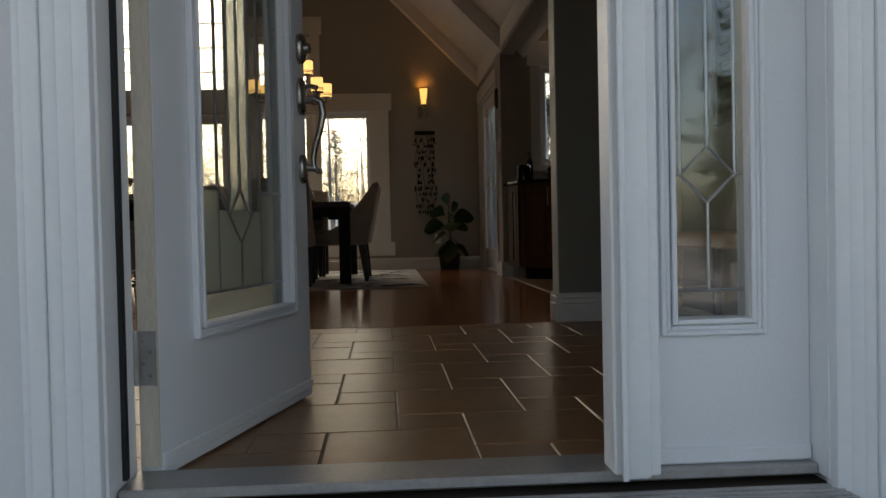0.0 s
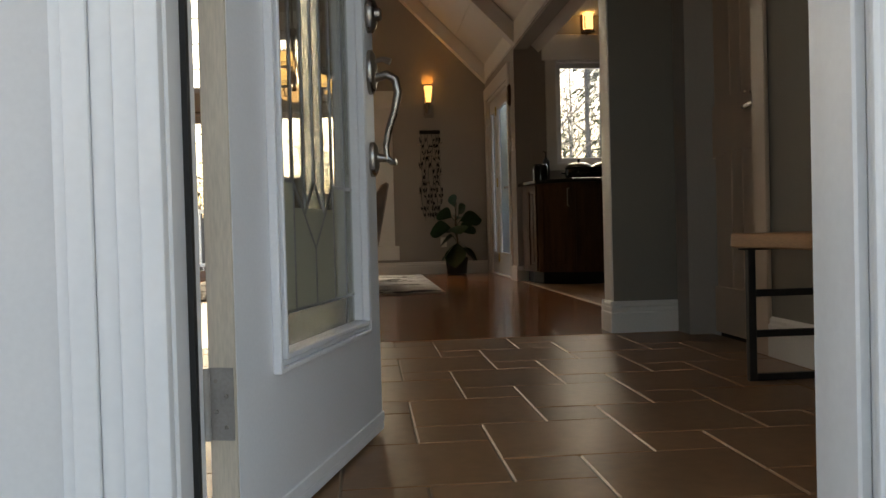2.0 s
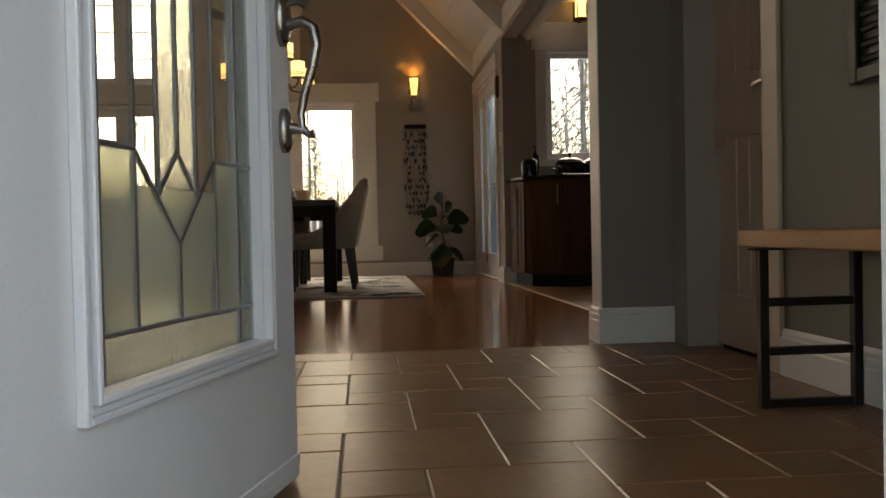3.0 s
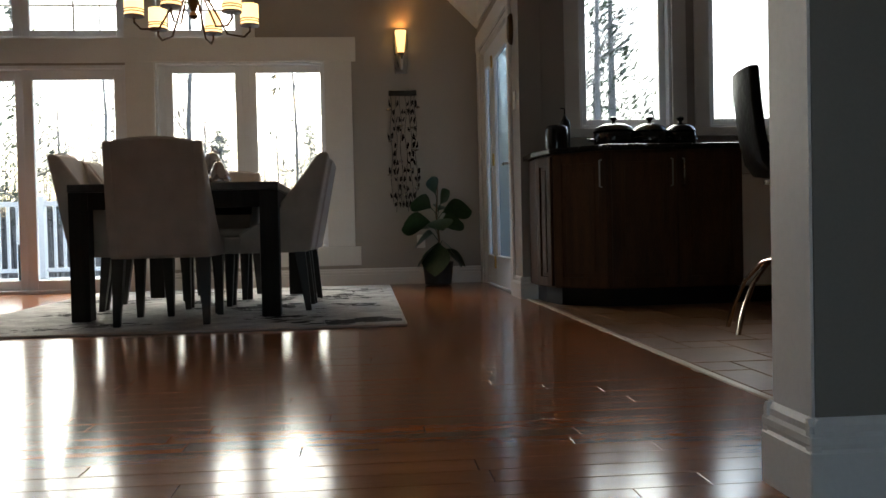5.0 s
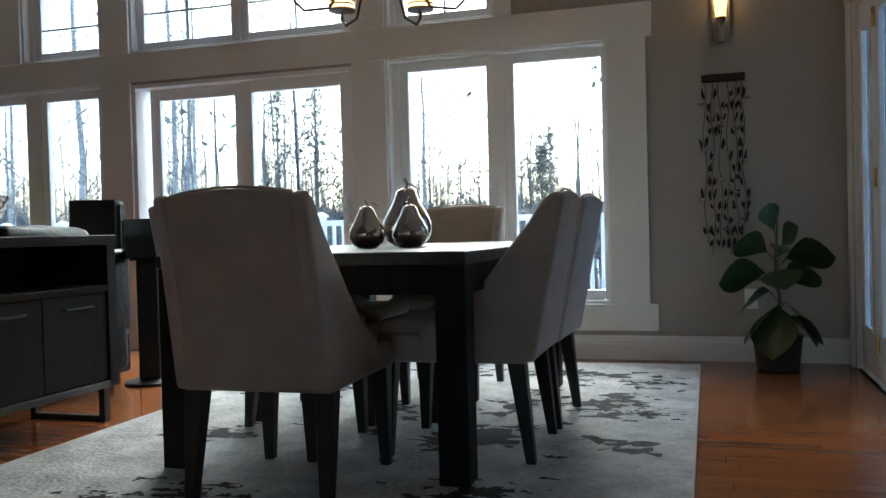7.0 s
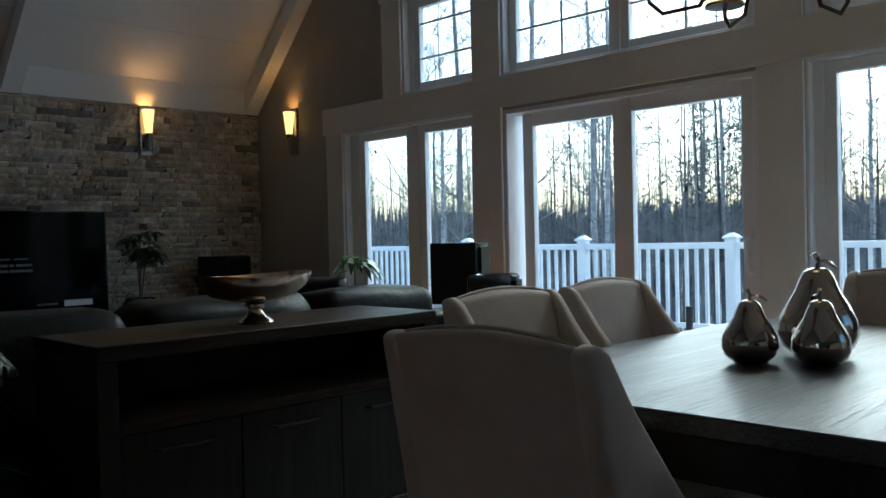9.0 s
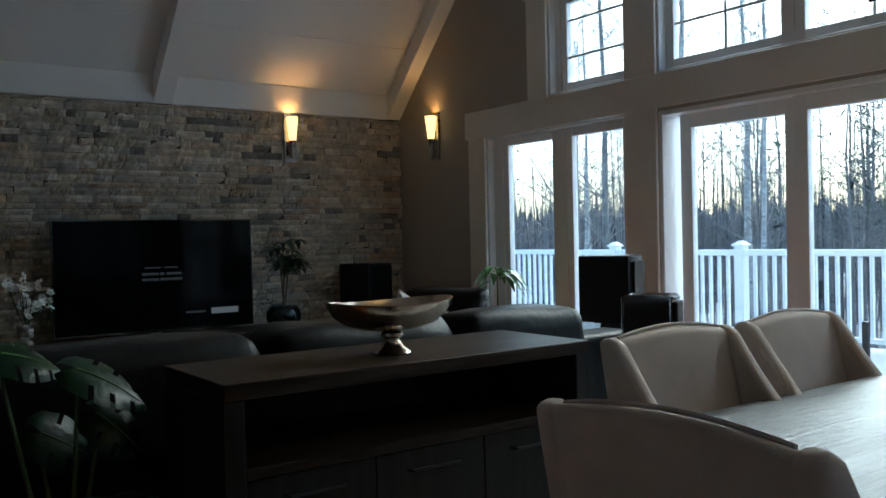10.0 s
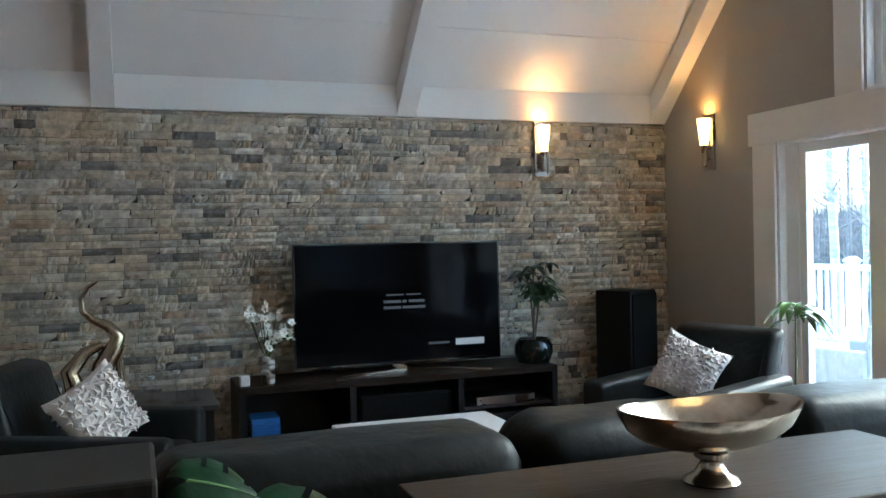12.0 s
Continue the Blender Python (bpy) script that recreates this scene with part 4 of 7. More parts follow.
for cx, cy, r in ((0.95, -1.38, 0.26), (0.62, -1.05, 0.14), (0.45, -0.35, 0.26), (0.75, 0.35, 0.22), (1.0, 0.95, 0.14), (0.55, 1.2, 0.2), (-0.35, -1.2, 0.10), (-0.7, -0.5, 0.14), (0.1, 0.2, 0.2),
                  (-0.9, 0.6, 0.2), (-0.2, 1.2, 0.2), (1.05, 0.2, 0.10), (-0.6, -1.35, 0.08)):
    blot(cx, cy, r * 1.35)
part("splash_pattern", patch, M_rugdark, rug, "dark brown splashed pattern")["kind"] = "stuff"
bm = bmesh.new()
for a, b, c, d in ((-1.238, 1.238, -1.609, -1.600), (-1.238, 1.238, 1.600, 1.609), (-1.239, -1.230, -1.60, 1.60), (1.230, 1.239, -1.60, 1.60)):
    box(bm, a, b, c, d, 0.0, RUGZ, 0.003)
part("binding", bm, M_linen, rug)

table = thing("dining_table", "dark espresso wooden dining table with square legs on the rug", "dining table", (-1.157, 8.03, RUGZ))
bm = B((-0.575, 0.575, -0.93, 0.93, 0.717, 0.762), bevel=0.004)
part("tabletop", bm, M_oaktop, table, "grained espresso tabletop")
bm = bmesh.new()
for a, b, c, d in ((-0.47, 0.47, -0.915, -0.885), (-0.47, 0.47, 0.885, 0.915), (-0.56, -0.53, -0.82, 0.82), (0.53, 0.56, -0.82, 0.82)):
    box(bm, a, b, c, d, 0.62, 0.7165, 0.002)
part("apron", bm, M_espresso_shaded, table)
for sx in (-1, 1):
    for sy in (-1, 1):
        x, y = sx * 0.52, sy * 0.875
        part("leg", B((x - 0.052, x + 0.052, y - 0.052, y + 0.052, 0.0, 0.7165), bevel=0.004), M_espresso_shaded, table)


def dining_chair():
    ch = thing("dining_chair", "beige linen parsons chair with sloping sides and black legs", "dining chair", (0, 0, 0), 0, "chairs round the table")
    bm = bmesh.new()
    n = 8
    # back slab, slightly crowned
    rows = []
    for i in range(7):
        f = i / 6
        z = 0.36 + 0.588 * f
        yb = -0.320 - 0.115 * f
        row = []
        for k in range(n + 1):
            u = -1 + 2 * k / n
            crown = 0.020 * (1 - u * u) * f ** 3
            row.append((u * (0.242 - 0.012 * f), yb, z + crown))
        rows.append(row)
    fr = [[bm.verts.new(p) for p in r] for r in rows]
    bk = [[bm.verts.new((p[0], p[1] + 0.080 - 0.03 * (i / 6), p[2] - 0.010 * (i == 6))) for p in r] for i, r in enumerate(rows)]
    for i in range(6):
        for k in range(n):
            bm.faces.new((fr[i][k], fr[i][k + 1], fr[i + 1][k + 1], fr[i + 1][k]))
            bm.faces.new((bk[i][k], bk[i + 1][k], bk[i + 1][k + 1], bk[i][k + 1]))
        bm.faces.new((fr[i][0], fr[i + 1][0], bk[i + 1][0], bk[i][0]))
        bm.faces.new((fr[i][n], bk[i][n], bk[i + 1][n], fr[i + 1][n]))
    for k in range(n):
        bm.faces.new((fr[6][k], fr[6][k + 1], bk[6][k + 1], bk[6][k]))
        bm.faces.new((fr[0][k], bk[0][k], bk[0][k + 1], fr[0][k + 1]))
    bmesh.ops.recalc_face_normals(bm, faces=bm.faces)
    sharp = [e for e in bm.edges if len(e.link_faces) == 2 and e.calc_face_angle(0) > 0.9]
    bmesh.ops.bevel(bm, geom=sharp, offset=0.016, segments=3, profile=0.5, affect="EDGES")
    part("backrest", bm, M_linen, ch, "", 50)
    for s in (-1, 1):
        bm = bmesh.new()
        prof = [(-0.440, 0.945), (-0.405, 0.956), (-0.368, 0.936), (-0.300, 0.84), (-0.15, 0.65), (-0.04, 0.545), (0.05, 0.495), (0.10, 0.47), (0.10, 0.36), (-0.322, 0.36)]
        xin, xout = s * 0.200, s * 0.258
        a = [bm.verts.new((xin, y, z)) for y, z in prof]
        b = [bm.verts.new((xout - s * 0.014 * (z > 0.8), y, z)) for y, z in prof]
        bm.faces.new(a), bm.faces.new(b[::-1])
        for i in range(len(prof)):
            j = (i + 1) % len(prof)
            bm.faces.new((a[i], b[i], b[j], a[j]))
        bmesh.ops.recalc_face_normals(bm, faces=bm.faces)
        bmesh.ops.bevel(bm, geom=bm.edges[:], offset=0.015, segments=3, profile=0.5, affect="EDGES")
        part("side_wing", bm, M_linen, ch, "", 50)
    bm = B((-0.255, 0.255, -0.30, 0.275, 0.352, 0.452), bevel=0.014, seg=2)
    part("seat_frame", bm, M_linen, ch, "", 50)
    bm = B((-0.198, 0.198, -0.25, 0.28, 0.440, 0.502), bevel=0.024, seg=3)
    part("seat_cushion", bm, M_linen, ch, "", 50)
    for s in (-1, 1):
        part("welt", tube(bmesh.new(), [(s * 0.203, -0.26, 0.52), (s * 0.203, -0.318, 0.75), (s * 0.200, -0.362, 0.915)], 0.004, 6), M_linen, ch, "", 40)
    seam = [(u * 0.198, -0.432 + 0.004 * abs(u), 0.952 + 0.020 * (1 - u * u)) for u in (-1, -0.75, -0.5, -0.25, 0, 0.25, 0.5, 0.75, 1)]
    part("welt", tube(bmesh.new(), [(p[0], p[1] + 0.018, p[2] - 0.002) for p in seam], 0.0045, 6), M_linen, ch, "", 40)
    for sx in (-1, 1):
        for y0, y1 in ((0.225, 0.235), (-0.255, -0.300)):
            bm = bmesh.new()
            t, b = 0.031, 0.017
            x0, x1 = sx * 0.218, sx * 0.227
            hexa(bm, [(x1 - b, y1 - b, 0), (x1 + b, y1 - b, 0), (x1 + b, y1 + b, 0), (x1 - b, y1 + b, 0)], [(x0 - t, y0 - t, 0.357), (x0 + t, y0 - t, 0.357), (x0 + t, y0 + t, 0.357), (x0 - t, y0 + t, 0.357)], 0.002)
            part("leg", bm, M_leg, ch)
    return ch


chair = dining_chair()
chair.matrix_world = pose(-1.172, 7.075, RUGZ, 0, 0, 1.8)
for x, y, a in ((-0.750, 7.65, 90.5), (-0.738, 8.20, 88.5), (-1.462, 7.53, -91), (-1.470, 8.10, -89), (-1.16, 8.70, 180)):
    copy_thing(chair, pose(x, y, RUGZ, 0, 0, a))


def pear(at, s, turn=0):
    p = thing("pear_ornament", "mirrored pewter pear ornament standing on the dining table", "ornament", at, turn, "three pear ornaments")
    bm = bmesh.new()
    prof = [(0.02, 0.0), (0.045, 0.004), (0.068, 0.025), (0.078, 0.055), (0.075, 0.088), (0.060, 0.122), (0.044, 0.152), (0.035, 0.178), (0.028, 0.196), (0.016, 0.206), (0.004, 0.207)]
    lathe(bm, [(r * s * 1.14, z * s) for r, z in prof], 32)
    part("body", bm, M_pear, p, "", 60)
    bm = bmesh.new()
    tube(bm, [(0, 0, 0.203 * s), (0.003 * s, 0, 0.222 * s), (-0.006 * s, 0.003, 0.240 * s)], [0.006 * s, 0.005 * s, 0.007 * s], 8)
    part("stalk", bm, M_nickel, p, "", 40)
    bm = bmesh.new()
    n = 6
    up = [bm.verts.new(((0.002 + 0.055 * k / n) * s, 0.012 * s * math.sin(math.pi * k / n), (0.217 + 0.008 * math.sin(3.1 * k / n) - 0.018 * k / n) * s)) for k in range(n + 1)]
    mid = [bm.verts.new(((0.002 + 0.055 * k / n) * s, 0, (0.221 + 0.012 * math.sin(3.1 * k / n) - 0.018 * k / n) * s)) for k in range(n + 1)]
    dn = [bm.verts.new(((0.002 + 0.055 * k / n) * s, -0.012 * s * math.sin(math.pi * k / n), (0.217 + 0.008 * math.sin(3.1 * k / n) - 0.018 * k / n) * s)) for k in range(n + 1)]
    for k in range(n):
        for a, b in ((up, mid), (mid, dn), (dn, up)):
            bm.faces.new((a[k], a[k + 1], b[k + 1], b[k]))
    part("metal_leaf", bm, M_nickel, p, "", 40)
    return p


TT = RUGZ + 0.762
pear((-1.20, 7.80, TT), 0.85, 20)
pear((-1.03, 7.86, TT), 0.86, 140)
pear((-1.10, 8.02, TT), 1.24, 60)


# ---- chandelier ----
def lamp_point(parent, at, watts, color=(1.0, 0.56, 0.24), size=0.03):
    d = bpy.data.lights.new("bulb", "POINT")
    d.energy, d.color, d.shadow_soft_size = watts, color, size
    o = new("bulb", d)
    o.location = at
    o.parent = parent
    return o


chd = thing("chandelier", "bronze chandelier with two tiers of glowing amber glass cylinders", "chandelier", (-1.19, 8.0, 1.80))
bm = bmesh.new()
tube(bm, [(0, 0, 0.70), (0, 0, 2.83)], 0.008, 8)
lathe(bm, [(0.055, 0.0), (0.055, 0.03)], 16, (0, 0, 2.80))
part("rod", bm, M_bronze, chd, "", 40)
bm = bmesh.new()
lathe(bm, [(0.012, 0.10), (0.032, 0.12), (0.015, 0.15), (0.030, 0.19), (0.036, 0.25), (0.020, 0.28), (0.018, 0.64), (0.05, 0.65), (0.055, 0.67), (0.045, 0.70), (0.012, 0.71)], 16)
for k in range(6):
    a = k * math.pi / 3
    tube(bm, [(0.040 * math.cos(a), 0.040 * math.sin(a), 0.67), (0.032 * math.cos(a), 0.032 * math.sin(a), 0.45), (0.045 * math.cos(a), 0.045 * math.sin(a), 0.30)], 0.005, 6)
part("column", bm, M_bronze, chd, "", 40)


def chandelier_arm(a, r, zc):
    bm = bmesh.new()
    c, s = math.cos(a), math.sin(a)
    pts = [(0.035, 0.40), (0.06, 0.30), (0.12, 0.20), (0.22, zc - 0.06), (r - 0.04, zc - 0.07), (r, zc - 0.03), (r, zc)] if r > 0.25 else [(0.03, 0.30), (0.06, 0.22), (r - 0.03, zc - 0.06), (r, zc - 0.03), (r, zc)]
    tube(bm, [(q * c, q * s, z) for q, z in pts], 0.007, 8)
    arm = part("arm", bm, M_bronze, chd, "", 40)
    bm = bmesh.new()
    lathe(bm, [(0.02, 0), (0.064, 0.006), (0.064, 0.014), (0.03, 0.016)], 18, (r * c, r * s, zc))
    for dz in (0.030, 0.046):
        lathe(bm, [(0.0625, 0.0), (0.0645, 0.001), (0.0645, 0.006), (0.0625, 0.007)], 18, (r * c, r * s, zc + dz))
    part("gallery", bm, M_bronze, arm, "", 40)
    bm = bmesh.new()
    lathe(bm, [(0.05, 0.015), (0.060, 0.016), (0.060, 0.15), (0.056, 0.15), (0.056, 0.03), (0.05, 0.028)], 20, (r * c, r * s, zc))
    part("glass_shade", bm, M_shade2, arm, "glowing amber glass cylinder", 40)


for k in range(6):
    chandelier_arm(k * math.pi / 3 + 0.35, 0.37, 0.08)
for k in range(3):
    chandelier_arm(k * 2 * math.pi / 3 + 0.2, 0.17, 0.30)
lamp_point(chd, (0, 0, 0.20), 0.7, (1.0, 0.60, 0.28), 0.2)


# ---- wall sconces ----
def sconce(at, turn):
    s = thing("wall_sconce", "lit wall sconce with a tapered alabaster glass and steel back plate", "wall sconce", at, turn, "wall sconces")
    bm = bmesh.new()
    for x in (-0.058, 0.046):
        box(bm, x, x + 0.012, 0.0, 0.022, -0.20, 0.20, 0.002)
    box(bm, -0.046, 0.046, 0.0, 0.006, -0.20, 0.20)
    box(bm, -0.046, 0.046, 0.0065, 0.02, -0.20, -0.18)
    part("back_plate", bm, M_nickel, s)
    bm = bmesh.new()
    lathe(bm, [(0.018, -0.17), (0.021, -0.165), (0.024, -0.04), (0.030, -0.035), (0.030, -0.025), (0.02, -0.02)], 16, (0, 0.052, 0))
    box(bm, -0.012, 0.012, 0.006, 0.045, -0.06, -0.04)
    part("cup", bm, M_nickel, s, "", 40)
    bm = bmesh.new()
    lathe(bm, [(0.022, -0.022), (0.028, -0.02), (0.050, 0.17), (0.046, 0.17), (0.024, -0.01), (0.02, -0.01)], 20, (0, 0.054, 0))
    part("glass_shade", bm, M_shade, s, "glowing alabaster glass shade", 40)
    lamp_point(s, (0, 0.054, 0.09), 0.62, (1.0, 0.50, 0.18), 0.03)
    return s


sconce((0.255, WIN_Y - 0.001, 2.09), 180)
sconce((-6.33, WIN_Y - 0.001, 2.08), 180)
sconce((STONE_X + 0.022, 8.84, 2.07), -90)

# lantern on the kitchen wall
kl = thing("wall_lantern", "bronze wall lantern with an amber glass above the kitchen window", "wall lantern", (1.68, KIT_Y - 0.001, 2.50), 180)
bm = B((-0.05, 0.05, 0.0, 0.015, -0.12, 0.12), (-0.01, 0.01, 0.015, 0.07, -0.10, -0.08), bevel=0.003)
lathe(bm, [(0.03, -0.09), (0.065, -0.085), (0.065, -0.07), (0.03, -0.065)], 16, (0, 0.09, 0))
for k in range(4):
    a = k * math.pi / 2 + 0.78
    box(bm, 0.06 * math.cos(a) - 0.004, 0.06 * math.cos(a) + 0.004, 0.09 + 0.06 * math.sin(a) - 0.004, 0.09 + 0.06 * math.sin(a) + 0.004, -0.07, 0.06)
part("frame", bm, M_bronze, kl, "", 40)
bm = bmesh.new()
lathe(bm, [(0.045, -0.06), (0.05, -0.055), (0.05, 0.09), (0.045, 0.09), (0.045, -0.045)], 18, (0, 0.09, 0))
part("glass_shade", bm, M_shade2, kl, "glowing amber glass", 40)
lamp_point(kl, (0, 0.09, 0.12), 0.5, (1.0, 0.52, 0.2), 0.04)

# ---- metal wall art ----
art = thing("wall_art", "dark metal wall hanging of leafy vines with candle cups", "wall art", (0.262, WIN_Y - 0.02, 1.715))
bm = B((-0.125, 0.125, -0.012, 0.018, -0.025, 0.02), bevel=0.004)
part("top_bar", bm, M_iron, art)
random.seed(3)
for k in range(6):
    x = -0.11 + k * 0.044
    bm = bmesh.new()
    pts = [(x + 0.010 * math.sin(i * 1.1 + k * 2), 0.0 + 0.004 * math.sin(i + k), -0.02 - i * 0.075) for i in range(14 + k % 2)]
    tube(bm, pts, 0.0022, 5)
    part("vine", bm, M_iron, art, "", 40)
    bm = bmesh.new()
    for i in range(1, 14):
        for s in (-1, 1):
            if random.random() < 0.45:
                px, py, pz = pts[i]
                q = bmesh.ops.create_icosphere(bm, subdivisions=1, radius=1.0)
                for v in q["verts"]:
                    u = Vector((v.co.x * 0.008, v.co.y * 0.003, v.co.z * 0.018))
                    u.rotate(Euler((0, s * 0.6, 0)))
                    v.co = u + Vector((px + s * 0.016, py, pz + random.uniform(-0.03, 0.03)))
    part("metal_leaves", bm, M_iron, art)["kind"] = "stuff"
for k, (x, z) in enumerate(((-0.13, -0.16), (0.13, -0.14), (-0.02, -0.30), (0.08, -0.32), (-0.12, -0.44), (0.11, -0.52), (-0.03, -0.62), (0.06, -0.70), (-0.13, -0.74), (0.11, -0.86), (0.0, -0.92))):
    bm = bmesh.new()
    lathe(bm, [(0.018, 0.0), (0.020, 0.002), (0.020, 0.012), (0.017, 0.012), (0.017, 0.004)], 12, (x, -0.02, z))
    tube(bm, [(x, 0, z), (x, -0.012, z)], 0.003, 5)
    part("candle_cup", bm, M_silver, art, "silvery candle cup", 40)


def plate(at, turn, w, h, label, name):
    p = thing(name, label, name.replace("_", " "), at, turn)
    part("cover", B((-w / 2, w / 2, -0.006, 0.0, -h / 2, h / 2), bevel=0.002), M_plate, p)
    for dz in (-0.025, 0.025):
        part("socket" if "outlet" in name else "rocker", B((-0.015, 0.015, -0.009, -0.0062, dz - 0.014, dz + 0.014), bevel=0.002), M_plate, p)


plate((0.40, WIN_Y - 0.0005, 0.38), 0, 0.075, 0.12, "white wall outlet behind the potted plant", "wall_outlet")
plate((EAST_X - 0.0005, 8.07, 1.36), 90 + 180, 0.09, 0.125, "white light switch beside the garden doors", "light_switch")
ck = thing("wall_clock", "small dark oval wall piece beside the garden doors", "wall clock", (EAST_X - 0.002, 8.12, 1.86))
bm = bmesh.new()
lathe(bm, [(1, 0), (1, 0.5), (0.8, 1)], 20)
for v in bm.verts:
    v.co = Vector((-v.co.z * 0.03, v.co.x * 0.05, v.co.y * 0.11))
part("body", bm, M_bronze, ck, "", 40)


# ---- plants ----
def leaf(bm, base, direction, length, width, droop=0.3, curl=0.25, n=6, shape=0.55, roll=0.0):
    """One leaf blade with a folded midrib; direction is where its tip points."""
    d = Vector(direction).normalized()
    side = d.cross(Vector((0, 0, 1)))
    side = side.normalized() if side.length > 1e-3 else Vector((1, 0, 0))
    side.rotate(Matrix.Rotation(roll, 3, d))
    up = side.cross(d)
    rows = []
    for i in range(n + 1):
        t = i / n
        w = width * 0.5 * (math.sin(math.pi * min(1, t ** shape)) ** 0.8 if 0 < t < 1 else 0.02)
        c = Vector(base) + d * length * t + Vector((0, 0, -1)) * droop * length * t * t
        rows.append([bm.verts.new(c + side * w * u + up * curl * w * abs(u)) for u in (-1, -0.5, 0, 0.5, 1)])
    for a, b in zip(rows, rows[1:]):
        for k in range(4):
            bm.faces.new((a[k], a[k + 1], b[k + 1], b[k]))


fig = thing("fiddle_leaf_fig", "potted fiddle-leaf fig with broad dark leaves on the wooden floor", "potted plant", (0.525, 9.66, 0))
bm = bmesh.new()
lathe(bm, [(0.09, 0.0), (0.115, 0.01), (0.132, 0.17), (0.138, 0.20), (0.122, 0.205), (0.115, 0.17)], 24)
part("pot", bm, M_pot, fig, "dark planter", 40)
part("soil", lathe(bmesh.new(), [(0.115, 0.165), (0.02, 0.175)], 16), M_soil, fig)
bm = bmesh.new()
trunk = [(0, 0, 0.16), (0.015, 0.0, 0.40), (-0.005, 0.01, 0.60), (0.01, 0.0, 0.85)]
tube(bm, trunk, [0.011, 0.010, 0.008, 0.005], 8)
part("stem", bm, M_stem, fig, "", 40)
for x, y, z, dx, dy, dz, L, W, roll in (
        (-0.01, -0.02, 0.84, -0.15, -0.25, 1.0, 0.20, 0.17, 1.4), (-0.05, -0.02, 0.72, -0.75, -0.30, 0.45, 0.20, 0.17, 1.1), (0.03, -0.03, 0.75, 0.35, -0.45, 0.75, 0.19, 0.17, 1.2),
        (0.05, 0.00, 0.68, 1.0, -0.25, 0.30, 0.25, 0.20, -1.0), (-0.06, 0.00, 0.60, -1.0, -0.20, 0.02, 0.24, 0.20, 1.1), (0.00, -0.04, 0.62, 0.10, -0.75, -0.15, 0.20, 0.20, 0.2),
        (0.03, -0.02, 0.56, 0.85, -0.45, 0.35, 0.21, 0.19, -0.9), (-0.04, -0.04, 0.50, -0.65, -0.55, -0.25, 0.23, 0.21, 0.7), (0.00, -0.05, 0.42, -0.15, -0.55, -0.75, 0.25, 0.23, 0.1),
        (0.04, -0.04, 0.44, 0.55, -0.50, -0.65, 0.24, 0.21, -0.4), (-0.03, -0.05, 0.38, -0.60, -0.40, -0.45, 0.20, 0.19, 0.5), (0.05, -0.03, 0.36, 0.75, -0.30, -0.40, 0.20, 0.18, -0.6), (-0.02, 0.03, 0.55, -0.5, 0.8, 0.2, 0.22, 0.19, 0.2), (0.02, 0.03, 0.70, 0.4, 0.8, 0.4, 0.20, 0.18, 0.2)):
    bm = bmesh.new()
    z -= 0.05
    tube(bm, [(0.005, 0, z - 0.06), (x, y, z)], 0.003, 5)
    leaf(bm, (x, y, z), (dx, dy, dz), L * 1.08, W * 1.12, 0.26, 0.14, 9, 1.30, roll)
    part("leaf", bm, M_leaf, fig, "", 60)

# ---- kitchen ----
cab = thing("corner_cabinet", "dark cherry base cabinet with panelled doors and an angled corner", "cabinet", (1.0, 7.88, 0))
CT = 0.922


def prism(bm, pts, z0, z1, bevel=0.0):
    """An upright block over a plan, anticlockwise from above."""
    lo, hi = [bm.verts.new((x, y, z0)) for x, y in pts], [bm.verts.new((x, y, z1)) for x, y in pts]
    bm.faces.new(lo[::-1]), bm.faces.new(hi)
    n = len(pts)
    for i in range(n):
        bm.faces.new((lo[i], lo[(i + 1) % n], hi[(i + 1) % n], hi[i]))
    if bevel:
        bmesh.ops.bevel(bm, geom=bm.edges[:], offset=bevel, segments=2, profile=0.5, affect="EDGES")
    return bm


part("body", prism(bmesh.new(), [(0.0, -0.001), (0.0, -0.30), (0.05, -0.53), (0.33, -0.76), (1.13, -0.76), (1.13, -0.001)], 0.11, CT - 0.002), M_cab, cab)
part("toe_kick", prism(bmesh.new(), [(0.05, -0.002), (0.05, -0.28), (0.10, -0.49), (0.36, -0.70), (1.13, -0.70), (1.13, -0.002)], 0.0, 0.109), M_black, cab)


def panel_door(parent, a, b, z0, z1, mt, handle=0):
    """A framed door on the face from a to b in plan; handle is the end that carries the bar."""
    a, b = Vector((*a, 0)), Vector((*b, 0))
    u = (b - a).normalized()
    w, s = (b - a).length, 0.055
    m = Matrix.Translation(a) @ Matrix.Rotation(math.atan2(u.y, u.x), 4, "Z")
    bm = bmesh.new()
    for q in ((0, s, z0, z1), (w - s, w, z0, z1), (s, w - s, z0, z0 + s), (s, w - s, z1 - s, z1)):
        box(bm, q[0], q[1], -0.02, -0.001, q[2], q[3], 0.002)
    box(bm, s, w - s, -0.010, -0.001, z0 + s, z1 - s)
    bm.transform(m)
    d = part("door", bm, mt, parent)
    bm = B((s + 0.022, w - s - 0.022, -0.017, -0.0101, z0 + s + 0.022, z1 - s - 0.022), bevel=0.005)
    bm.transform(m)
    part("raised_panel", bm, mt, d)
    if handle:
        x = 0.032 if handle < 0 else w - 0.032
        bm = tube(bmesh.new(), [(x, -0.02, z1 - 0.20), (x, -0.048, z1 - 0.195), (x, -0.048, z1 - 0.045), (x, -0.02, z1 - 0.04)], 0.005, 6)
        bm.transform(m)
        part("handle", bm, M_nickel, d, "slim nickel bar handle", 40)


